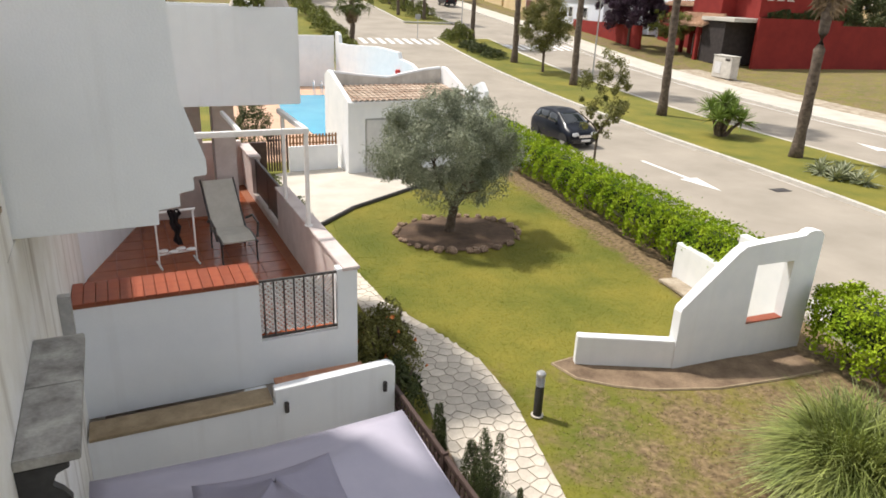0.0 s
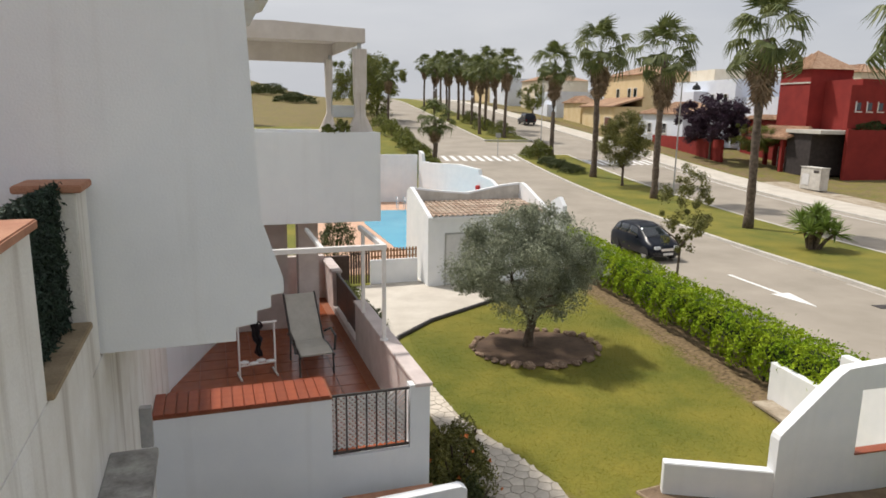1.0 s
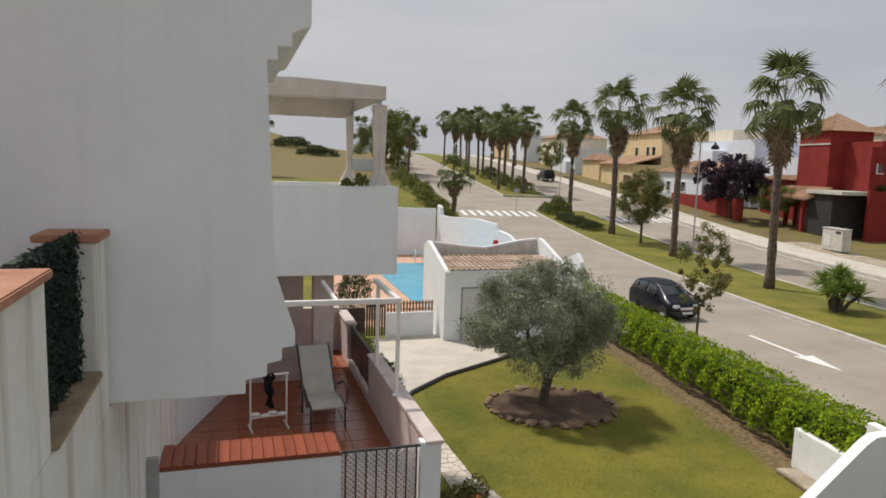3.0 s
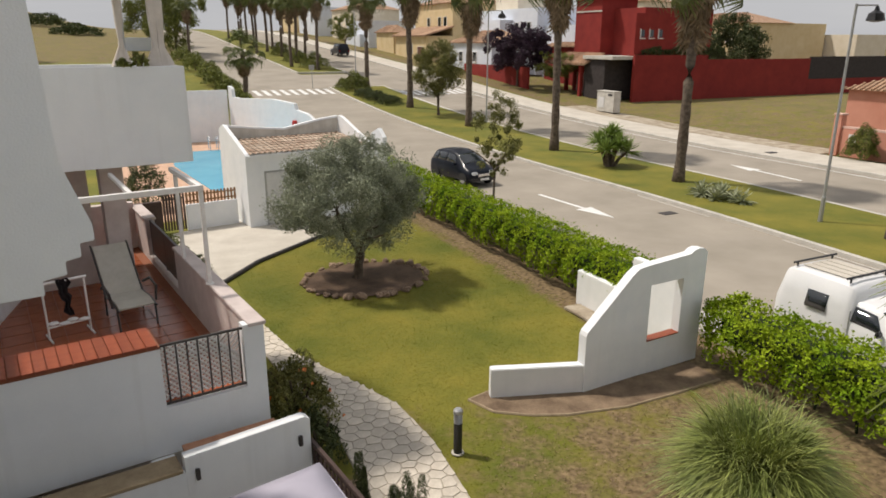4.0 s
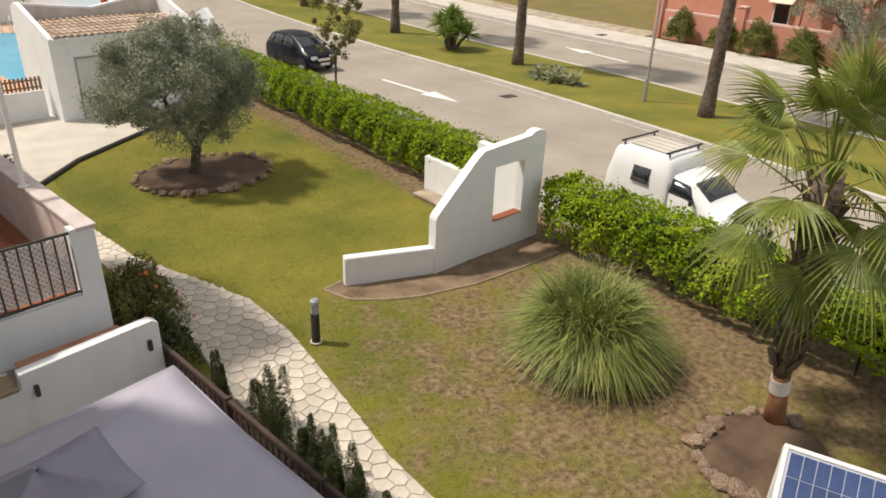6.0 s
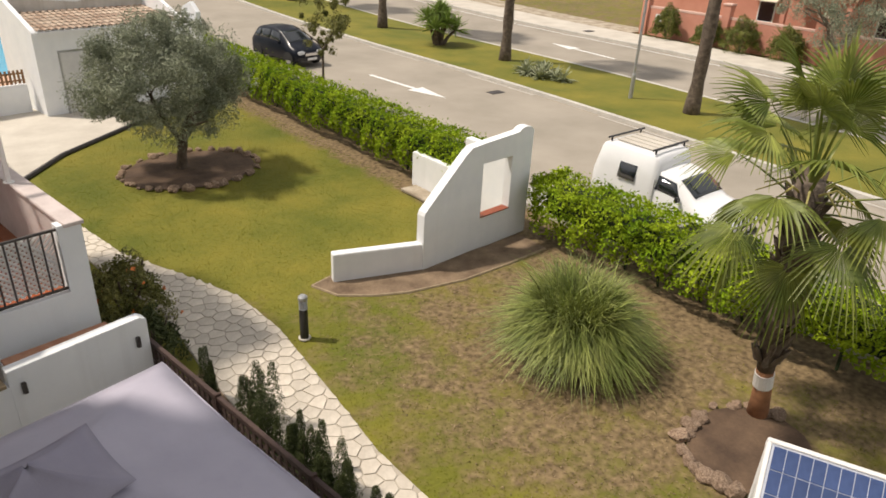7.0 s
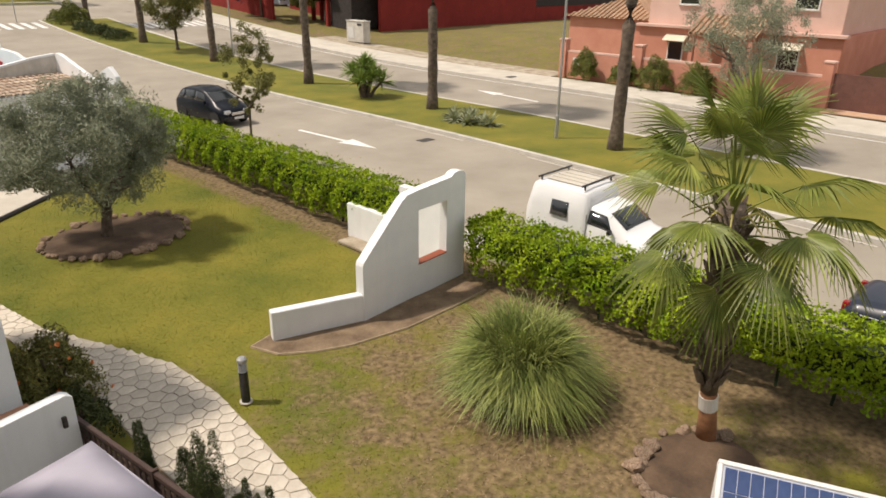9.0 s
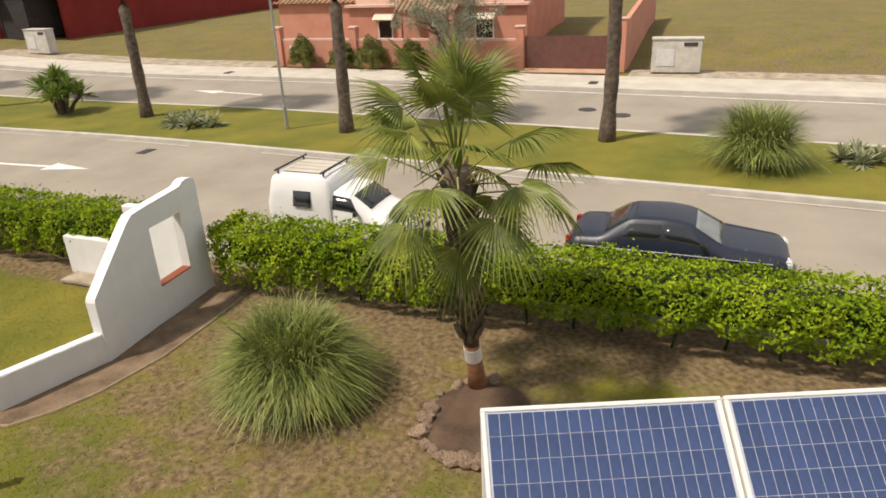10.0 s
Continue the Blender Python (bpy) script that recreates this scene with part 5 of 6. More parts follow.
rack = thing("towel_rack", "white metal rack with a dark cloth hung over it", "rack", MB @ pose(1.4, 6.15, 2.28, 0, 0, 8))
for sx in (-0.3, 0.3):
    part("upright", tube([(sx, 0, 0), (sx, 0, 0.92)], 0.016, 6), WHITE_METAL, rack)
    part("foot", tube([(sx, -0.2, 0.02), (sx, 0.2, 0.02)], 0.018, 6), WHITE_METAL, rack)
part("top_rail", tube([(-0.34, 0, 0.92), (0.34, 0, 0.92)], 0.022, 6), WHITE_METAL, rack)
part("low_rail", tube([(-0.3, 0, 0.2), (0.3, 0, 0.2)], 0.016, 6), WHITE_METAL, rack)
for k in range(4):
    bm = bmesh.new()
    bmesh.ops.create_icosphere(bm, subdivisions=2, radius=0.065)
    bmesh.ops.scale(bm, vec=(1.3, 1, 0.45), verts=bm.verts[:])
    part("basket_cup", bm, WHITE_METAL, rack, m=pose(-0.21 + k * 0.14, 0.05 * (-1) ** k, 0.24))
b = bmesh.new()
n = 9
prev = None
for i in range(n):
    zz = 0.96 - 0.62 * i / (n - 1)
    wv = 0.09 * (1 - 0.6 * i / n) + 0.02 * math.sin(i * 2)
    cxx = -0.02 + 0.06 * i / n + 0.02 * math.sin(i * 1.7)
    row = [b.verts.new((cxx + wv * u, -0.03 - 0.025 * math.cos(u * 5 + i), zz)) for u in (-1, -0.5, 0, 0.5, 1)]
    if prev:
        for j in range(4):
            b.faces.new((prev[j], prev[j + 1], row[j + 1], row[j]))
    prev = row
bmesh.ops.solidify(b, geom=b.faces[:], thickness=0.015)
part("cloth", b, BLACK_CLOTH, rack, "crumpled black cloth")

# artificial hedge in the facade opening
rng = np.random.default_rng(55)
gs = thing("hedge_screen", "dark green artificial hedge screen in the terrace opening", "screen", MB)
part("backing", box(-0.19, -0.12, -1.65, -0.46, 5.385, 6.27, 0.01), GREEN_SCREEN, gs)
n = 5000
pos = np.stack([-0.115 + np.abs(rng.normal(0, 0.02, n)), rng.uniform(-1.64, -0.47, n), rng.uniform(5.39, 6.31, n)], 1)
leaf_cloud("fringe", pos, np.tile((1.0, 0, 0.3), (n, 1)), 0.045, GREEN_SCREEN, gs, None, 0.35, 0.9)

# stained slab ledge with a scrolled bracket
led = thing("concrete_ledge", "lichen-stained concrete ledge on dark scrolled brackets", "ledge", MB)
part("slab", box(0.0, 0.335, -0.772, -0.06, 4.17, 4.24, 0.008), DIRTY_CONCRETE, led)
part("slab", box(0.0, 0.335, -1.56, -0.78, 4.17, 4.24, 0.008), DIRTY_CONCRETE, led)
sc = [(0.0, 4.235), (0.27, 4.235), (0.27, 4.2), (0.2, 4.17), (0.17, 4.1), (0.22, 4.05), (0.26, 3.98), (0.24, 3.9), (0.17, 3.86), (0.1, 3.9), (0.0, 3.8)]
for by0 in (-1.55, -0.2):
    part("bracket", prism([(a, b - 0.07) for a, b in sc], by0, by0 + 0.06, "y", 0.004), BLACK_METAL, led)
setting("vent_panel", box(0.0, 0.115, 1.8, 1.9, 3.33, 3.76, 0.005), GREY_METAL, MB, "grey panel set on the facade")

# gazebo in the patio
gaz = thing("gazebo", "patio gazebo with a two-tier pale lilac fabric roof", "gazebo", MB)
gx0, gx1, gy0, gy1, ge, gm = 0.08, 3.38, -1.9, 1.05, 2.1, 2.58
mx, my = 1.6, -0.4


def sagging_roof(z0, z1, x0, x1, y0, y1, cx, cy, h, name, mat):
    outer = [(x0, y0), (x1, y0), (x1, y1), (x0, y1)]
    inner = [(cx - h, cy - h), (cx + h, cy - h), (cx + h, cy + h), (cx - h, cy + h)]
    bm = bmesh.new()
    n, k = 10, 7
    for s in range(4):
        o0, o1, i0, i1 = outer[s], outer[(s + 1) % 4], inner[s], inner[(s + 1) % 4]
        g = []
        for r in range(k + 1):
            v = r / k
            row = []
            for c in range(n + 1):
                u = c / n
                px = (o0[0] * (1 - u) + o1[0] * u) * (1 - v) + (i0[0] * (1 - u) + i1[0] * u) * v
                py = (o0[1] * (1 - u) + o1[1] * u) * (1 - v) + (i0[1] * (1 - u) + i1[1] * u) * v
                sag = -0.07 * math.sin(math.pi * u) * (1 - 0.5 * v) - 0.05 * math.sin(math.pi * v)
                row.append(bm.verts.new((px, py, z0 + (z1 - z0) * v + sag)))
            g.append(row)
        for r in range(k):
            for c in range(n):
                bm.faces.new((g[r][c], g[r][c + 1], g[r + 1][c + 1], g[r + 1][c]))
    bmesh.ops.remove_doubles(bm, verts=bm.verts[:], dist=0.001)
    bmesh.ops.recalc_face_normals(bm, faces=bm.faces[:])
    bmesh.ops.solidify(bm, geom=bm.faces[:], thickness=0.006)
    return part(name, bm, mat, gaz, smooth=True)


sagging_roof(ge, gm, gx0, gx1, gy0, gy1, mx, my, 0.05, "roof_cloth", LILAC)
tagged(sagging_roof(2.5, 2.76, mx - 0.64, mx + 0.62, my - 0.46, my + 0.5, mx, my, 0.02, "vent_cloth", LILAC_TOP), "greyer lilac vent tier")
for px in (gx0 + 0.05, gx1 - 0.05):
    for py in (gy0 + 0.05, gy1 - 0.05):
        part("post", box(px - 0.03, px + 0.03, py - 0.03, py + 0.03, 0, ge - 0.03, 0.005), GREY_METAL, gaz)
for a, c in (((gx0, gy1), (gx1, gy1)), ((gx1, gy0), (gx1, gy1))):
    part("hem", tube([(a[0], a[1], ge - 0.02), (0.5 * (a[0] + c[0]), 0.5 * (a[1] + c[1]), ge - 0.085), (c[0], c[1], ge - 0.02)], 0.012, 5), LILAC, gaz)

# brown trellis fence along the path
fe = thing("trellis_fence", "dark brown trellis fence panels beside the garden path", "fence", MB)
for i in range(5):
    y1f = 2.5 - i * 1.8
    y0f = y1f - 1.76
    part("panel", box(3.80, 3.825, y0f, y1f, 0.05, 1.16, 0.004), FENCE_BROWN, fe)
    part("rail", box(3.785, 3.84, y0f, y1f, 1.51, 1.57, 0.005), FENCE_BROWN, fe)
    part("rail", box(3.785, 3.84, y0f, y1f, 1.16, 1.2, 0.005), FENCE_BROWN, fe)
    part("post", box(3.775, 3.85, y1f, y1f + 0.04, 0, 1.6, 0.005), FENCE_BROWN, fe)
    lat = bmesh.new()
    for k in range(15):
        yy = y0f + 0.06 + k * 0.12
        box(3.803, 3.815, yy, yy + 0.05, 1.2, 1.51, 0, lat)
    for k in range(3):
        zz = 1.24 + k * 0.1
        box(3.815, 3.825, y0f, y1f, zz, zz + 0.045, 0, lat)
    part("lattice", lat, FENCE_BROWN, fe)

# bollard light
bo = thing("bollard_light", "black garden bollard lamp with a grey head on the lawn", "lamp", pose(5.17, 9.75, 0))
part("base", tube([(0, 0, 0), (0, 0, 0.02)], 0.11, 16), PAVEMENT, bo)
part("post", tube([(0, 0, 0), (0, 0, 0.58)], 0.075, 16), BLACK_METAL, bo)
for k in range(3):
    part("louvre", tube([(0, 0, 0.60 + k * 0.055), (0, 0, 0.635 + k * 0.055)], [0.078, 0.062], 16), GREY_METAL, bo)
part("lens", tube([(0, 0, 0.58), (0, 0, 0.78)], 0.052, 16), GREY_METAL, bo)
part("cap", tube([(0, 0, 0.77), (0, 0, 0.83), (0, 0, 0.86)], [0.082, 0.08, 0.05], 16), GREY_METAL, bo)


# solar panels on a white frame
def solar_array():
    c0 = Vector((4.325, 1.945, 3.78))
    along = Vector((0.6, -1.46, 0)).normalized()
    down = Vector((-0.74, -0.30, 0)).normalized() * math.cos(radians(38)) + Vector((0, 0, -1)) * math.sin(radians(38))
    down = (down - along * down.dot(along)).normalized()
    nor = down.cross(along)
    if nor.z < 0:
        nor = -nor
    base = Matrix((along, down, nor)).transposed().to_4x4()
    base.translation = c0
    cell = bpy.data.meshes.new("cell")
    bm = box(0, 0.152, 0, 0.152, 0, 0.003)
    bm.to_mesh(cell)
    bm.free()
    cell.materials.append(SOLAR_CELL)
    bus = bpy.data.meshes.new("busbar")
    bm = box(0, 0.0035, 0, 0.94, 0, 0.0045)
    bm.to_mesh(bus)
    bm.free()
    bus.materials.append(SOLAR_LINE)
    for i in range(3):
        p = thing("solar_panel", "blue silicon solar panel with a white frame", "solar panel", base @ pose(i * 1.69, 0, 0), "solar array")
        part("backing", box(0.02, 1.65, 0.02, 1.0, -0.03, 0.0), SOLAR_LINE, p)
        for a in ((0, 1.67, 0, 0.03), (0, 1.67, 0.99, 1.02), (0, 0.03, 0.03, 0.99), (1.64, 1.67, 0.03, 0.99)):
            part("frame", box(a[0], a[1], a[2], a[3], -0.04, 0.012, 0.004), WHITE_METAL, p)
        for r in range(6):
            for c in range(10):
                o = new("cell", cell)
                o.parent = p
                o.matrix_basis = pose(0.048 + c * 0.1575, 0.045 + r * 0.157, 0.001)
        for c in range(10):
            for q in (0.075,):
                o = new("busbar", bus)
                o.parent = p
                o.matrix_basis = pose(0.048 + c * 0.1575 + q, 0.045, 0.0012)
    st = thing("panel_stand", "white steel stand under the solar panels", "stand", base)
    part("top_rail", box(0.0, 5.06, 0.0, 0.04, -0.1, -0.045, 0.005), WHITE_METAL, st)
    part("low_rail", box(0.0, 5.06, 0.98, 1.02, -0.1, -0.045, 0.005), WHITE_METAL, st)
    part("side_rail", box(0.0, 0.04, 0.045, 0.975, -0.1, -0.045, 0.005), WHITE_METAL, st)
    inv = base.inverted()
    for u, v in ((0.03, 0.03), (2.5, 0.03), (5.0, 0.03), (0.03, 1.0), (2.5, 1.0), (5.0, 1.0)):
        top = base @ Vector((u, v, -0.06))
        part("leg", tube([inv @ top, inv @ Vector((top.x, top.y, 0.0))], 0.03, 8), WHITE_METAL, st)


solar_array()

# pool hut: tiled roof, door, fence, pool ladder
hd = thing("hut_door", "plain pale grey metal door of the pool hut", "door", MH)
part("leaf", box(0.58, 1.5, -0.03, 0.02, 0.02, 2.02, 0.006), GREY_DOOR, hd)
part("frame", prism([(0.52, 0), (0.58, 0), (0.58, 2.03), (1.5, 2.03), (1.5, 0), (1.56, 0), (1.56, 2.09), (0.52, 2.09)], -0.02, 0.02, "y"), GREY_METAL, hd)
part("handle", box(1.38, 1.42, -0.08, -0.03, 1.0, 1.12, 0.006), GREY_METAL, hd)
setting("trim", box(0.003, 4.897, -0.06, 0.2, 2.623, 2.72, 0.01), GARDEN_WHITE, MH, "white eave moulding of the hut")
setting("ceiling", prism([(0.2, 2.67), (2.66, 2.92), (2.66, 2.86), (0.2, 2.61)], 0.003, 4.897, "x"), PALE_CONCRETE, MH, "hut roof slab")
rf = thing("hut_roof", "weathered terracotta tile roof of the pool hut", "roof", MH)
for i in range(22):
    x = 0.02 + i * 0.222
    b = bmesh.new()
    for k in range(7):
        v0, v1 = k / 7, (k + 1.15) / 7
        y0, y1 = -0.05 + 2.75 * v0, -0.05 + 2.75 * min(v1, 1)
        z0, z1 = 2.72 + 0.24 * v0 + 0.03, 2.72 + 0.24 * min(v1, 1)
        prev = None
        for (yy, zz) in ((y0, z0), (y1, z1)):
            ring = [b.verts.new((x + 0.11 - 0.1 * math.cos(math.pi * j / 5), yy, zz + 0.06 * math.sin(math.pi * j / 5))) for j in range(6)]
            if prev:
                for j in range(5):
                    b.faces.new((prev[j], prev[j + 1], ring[j + 1], ring[j]))
            prev = ring
    bmesh.ops.recalc_face_normals(b, faces=b.faces[:])
    part("tile_row", b, HUT_TILE, rf)
pf = thing("pool_fence", "orange-brown timber picket fence on the low pool wall", "fence", MH)
for k in range(15):
    x = -2.18 + k * 0.128
    part("picket", box(x, x + 0.07, 0.97, 1.0, 0.97, 1.42, 0.004), WOOD_FENCE, pf)
part("rail", box(-2.2, -0.3, 1.0, 1.03, 1.05, 1.1), WOOD_FENCE, pf)
part("rail", box(-2.2, -0.3, 1.0, 1.03, 1.28, 1.33), WOOD_FENCE, pf)
pg = thing("pool_gate", "dark brown slatted gate to the pool", "gate", MH)
for k in range(8):
    part("slat", box(-3.0 + k * 0.1, -2.93 + k * 0.1, 0.98, 1.01, 0.05, 1.45, 0.004), FENCE_BROWN, pg)
part("rail", box(-3.02, -2.22, 1.01, 1.04, 1.2, 1.26), FENCE_BROWN, pg)
setting("wall_poolside", box(-4.6, -3.05, 0.9, 1.1, 0, 1.2, 0.01), FENCE_BROWN, MH, "dark timber screen beside the pool gate")
lad = thing("pool_ladder", "chrome pool ladder at the far edge of the water", "ladder", pose(6.6, 46.6, 0))
for sx in (-0.25, 0.25):
    part("rail", tube([(sx, -0.4, -0.02), (sx, -0.4, 0.7), (sx, -0.1, 0.95), (sx, 0.35, 0.85), (sx, 0.4, 0.0)], 0.025, 8), CHROME, lad)
part("tread", box(-0.25, 0.25, -0.43, -0.37, 0.0, 0.03), CHROME, lad)
setting("wall_gate_return", box(11.25, 11.45, 10.82, 12.5, 0, 1.9, 0.015), GARDEN_WHITE, None, "sunlit white return wall of the garden gate")
lr = thing("lifebuoy_box", "small red lifebuoy cabinet on the poolside wall", "cabinet", pose(11.13, 43.35, 1.55, 0, 0, -68.8))
part("body", box(-0.17, 0.17, -0.1, 0.1, 0, 0.48, 0.04), RED_PLASTIC, lr)


# ---- street things ----
def street_lamp(x, y, z, arm, h=8.0):
    s = thing("street_lamp", "tall grey street lamp with a hanging lantern", "lamp post", pose(x, y, z), "street lamps")
    part("post", tube([(0, 0, 0), (0, 0, 1.0), (0, 0, 1.05), (0, 0, h)], [0.09, 0.085, 0.06, 0.045], 10), GREY_METAL, s)
    part("arm", tube([(0, 0, h - 0.05), (arm, 0, h - 0.02)], 0.03, 6), GREY_METAL, s)
    part("lantern", tube([(arm, 0, h - 0.05), (arm, 0, h - 0.2), (arm, 0, h - 0.3), (arm, 0, h - 0.55), (arm, 0, h - 0.6)], [0.05, 0.1, 0.25, 0.32, 0.1], 12), BLACK_METAL, s)


street_lamp(24.9, 17.25, 0.1, 1.2)
street_lamp(28.0, 48.8, gz(48.8) + 0.1, 1.2, 8.6)
street_lamp(28.0, 80.0, gz(80), 1.2)
street_lamp(24.9, -14.0, 0.1, 1.2)
sg = thing("traffic_sign", "thin grey sign post beside the crosswalk", "sign", pose(20.6, 72.6, gz(72.6)))
part("post", tube([(0, 0, 0), (0, 0, 2.1)], 0.04, 8), GREY_METAL, sg)
part("sign_plate", box(-0.28, 0.28, -0.02, 0.02, 1.9, 2.4, 0.01), GREY_METAL, sg)


def utility_box(x, y, w, h, turn):
    u = thing("utility_box", "weathered pale concrete utility cabinet at the pavement edge", "utility box", pose(x, y, 0.12 + gz(y), 0, 0, turn))
    part("body", box(-0.4, 0.4, -w / 2, w / 2, 0, h, 0.03), PALE_CONCRETE, u)
    part("cap", box(-0.45, 0.45, -w / 2 - 0.04, w / 2 + 0.04, h, h + 0.08, 0.02), PALE_CONCRETE, u)
    part("door", box(-0.43, -0.4, 0.1, w / 2 - 0.25, 0.35, h - 0.5, 0.01), GREY_DOOR, u)
    part("vent", box(-0.43, -0.4, -w / 2 + 0.25, -0.35, h - 0.35, h - 0.15, 0.01), DARK_METAL, u)


utility_box(41.3, 2.6, 2.6, 1.75, 4)
utility_box(42.4, 51.4, 2.4, 1.8, 0)


# ---- vehicles: length along y, front towards -y ----
def shell(stations, n=44):
    """Smooth table of y, floor height, half width, shoulder height, roof half width, top height along a body."""
    a = np.array(stations)
    y = np.linspace(a[0, 0], a[-1, 0], n)
    cols = [np.interp(y, a[:, 0], a[:, k]) for k in range(1, 6)]
    for _ in range(2):
        cols = [np.concatenate([c[:1], (c[:-2] + 2 * c[1:-1] + c[2:]) / 4, c[-1:]]) for c in cols]
    return y, cols


def shell_at(sh, y):
    return [float(np.interp(y, sh[0], c)) for c in sh[1]]


def shell_mesh(sh):
    bm = bmesh.new()
    rings = []
    for k, y in enumerate(sh[0]):
        zb, w, zs, wr, zt = [float(c[k]) for c in sh[1]]
        half = [(0.86 * w, zb), (0.97 * w, zb + 0.1), (w, zb + 0.5 * (zs - zb)), (0.985 * w, zs), (wr + 0.02, zt - 0.05), (wr - 0.02, zt - 0.012), (wr - 0.14, zt), (wr * 0.4, zt + 0.015)]
        rings.append([bm.verts.new((x, y, z)) for x, z in half] + [bm.verts.new((-x, y, z)) for x, z in half[::-1]])
    for r0, r1 in zip(rings, rings[1:]):
        for i in range(len(r0)):
            j = (i + 1) % len(r0)
            bm.faces.new((r0[i], r0[j], r1[j], r1[i]))
    bm.faces.new(rings[0])
    bm.faces.new(rings[-1][::-1])
    bmesh.ops.recalc_face_normals(bm, faces=bm.faces[:])
    return bm


def patch(rows, parent, name, mat=None, label=""):
    """A thin curved pane through rows of points."""
    bm = bmesh.new()
    g = [[bm.verts.new(p) for p in r] for r in rows]
    for r0, r1 in zip(g, g[1:]):
        for i in range(len(r0) - 1):
            bm.faces.new((r0[i], r0[i + 1], r1[i + 1], r1[i]))
    bmesh.ops.recalc_face_normals(bm, faces=bm.faces[:])
    bmesh.ops.solidify(bm, geom=bm.faces[:], thickness=0.008)
    return part(name, bm, mat or CAR_GLASS, parent, label, smooth=True)


def side_pane(sh, y0, y1, parent, v0=0.16, v1=0.88, skew0=0.0, skew1=0.0):
    for sx in (-1, 1):
        rows = []
        for v in (v0, (v0 + v1) / 2, v1):
            row = []
            for u in np.linspace(0, 1, 6):
                f = (v - v0) / (v1 - v0)
                y = (y0 + skew0 * f) * (1 - u) + (y1 + skew1 * f) * u
                zb, w, zs, wr, zt = shell_at(sh, y)
                row.append((sx * (0.985 * w + (wr + 0.02 - 0.985 * w) * v + 0.012), y, zs + (zt - 0.05 - zs) * v))
            rows.append(row)
        patch(rows, parent, "side_window")


def top_pane(sh, y0, y1, parent, name, inset=0.03, mat=None):
    rows = []
    for y in np.linspace(y0, y1, 7):
        zb, w, zs, wr, zt = shell_at(sh, y)
        h = wr - inset
        rows.append([(h * u, y, zt + 0.022 - 0.014 * u * u) for u in np.linspace(-1, 1, 7)])
    patch(rows, parent, name, mat)


def running_gear(c, sh, wheels, r, dark_bumper=True):
    ys = sh[0]
    for wy in wheels:
        hw = shell_at(sh, wy)[1]
        for sx in (-1, 1):
            t = part("tyre", tube([(sx * (hw - 0.2), wy, r), (sx * (hw - 0.03), wy, r), (sx * (hw - 0.005), wy, r)], [r, r, r * 0.92], 22), RUBBER, c)
            part("rim", tube([(sx * (hw - 0.02), wy, r), (sx * (hw + 0.008), wy, r)], [r * 0.64, r * 0.58], 18), GREY_METAL, t)
            part("wheel_arch", prism([(wy - r * 1.2 * math.cos(k * math.pi / 12), r + r * 1.2 * math.sin(k * math.pi / 12)) for k in range(13)], sx * hw - 0.015, sx * hw + 0.003, "x"), RUBBER, c)
    fy, ry = ys[0], ys[-1]
    hw = shell_at(sh, fy + 0.1)[1]
    for sx in (-1, 1):
        part("headlight", box(sx * (hw - 0.2) - 0.17, sx * (hw - 0.2) + 0.17, fy - 0.02, fy + 0.14, 0.58, 0.74, 0.04), HEADLIGHT, c)
        part("tail_light", box(sx * (hw - 0.12) - 0.08, sx * (hw - 0.12) + 0.08, ry - 0.12, ry + 0.012, 0.62, 0.86, 0.02), TAIL_RED, c)
    part("grille", box(-0.36, 0.36, fy - 0.02, fy + 0.05, 0.5, 0.64, 0.02), CHROME, c)
    part("bumper", box(-hw + 0.02, hw - 0.02, fy - 0.06, fy + 0.12, 0.28, 0.46, 0.04), BLACK_METAL, c)
    part("bumper", box(-hw + 0.02, hw - 0.02, ry - 0.12, ry + 0.06, 0.32, 0.48, 0.04), BLACK_METAL, c)
    part("number_plate", box(-0.26, 0.26, fy - 0.075, fy - 0.055, 0.33, 0.44, 0.004), PLATE, c)


def mirrors(c, sh, y, paint):
    zb, w, zs, wr, zt = shell_at(sh, y)
    for sx in (-1, 1):
        part("mirror", box(sx * (w + 0.08) - 0.09, sx * (w + 0.08) + 0.09, y, y + 0.09, zs + 0.02, zs + 0.15, 0.03), paint, c)


# compact people carrier
car = thing("car", "dark navy compact people carrier parked by the hedge", "car", pose(16.4, 30.9, 0.02, 0, 0, 8))
sh = shell([(-1.8, 0.34, 0.62, 0.56, 0.46, 0.6), (-1.7, 0.25, 0.78, 0.74, 0.6, 0.78), (-1.2, 0.24, 0.83, 0.9, 0.66, 0.98), (-0.3, 0.24, 0.85, 0.97, 0.58, 1.5), (0.3, 0.24, 0.86, 0.99, 0.59, 1.58), (1.15, 0.24, 0.85, 1.0, 0.57, 1.54), (1.58, 0.25, 0.83, 0.98, 0.56, 1.38), (1.76, 0.28, 0.8, 0.92, 0.58, 1.0), (1.82, 0.36, 0.72, 0.7, 0.54, 0.74)])
part("body", shell_mesh(sh), CAR_NAVY, car, smooth=True)
top_pane(sh, -1.08, -0.42, car, "windscreen")
top_pane(sh, 1.5, 1.72, car, "rear_window", 0.05)
side_pane(sh, -0.62, 0.22, car, skew0=0.28)
side_pane(sh, 0.28, 1.0, car)
side_pane(sh, 1.06, 1.45, car, skew1=-0.12)
running_gear(car, sh, (-1.15, 1.2), 0.3)
mirrors(car, sh, -0.7, CAR_NAVY)
part("wiper", tube([(-0.3, -1.08, 1.07), (0.15, -0.85, 1.21)], 0.01, 5), BLACK_METAL, car)

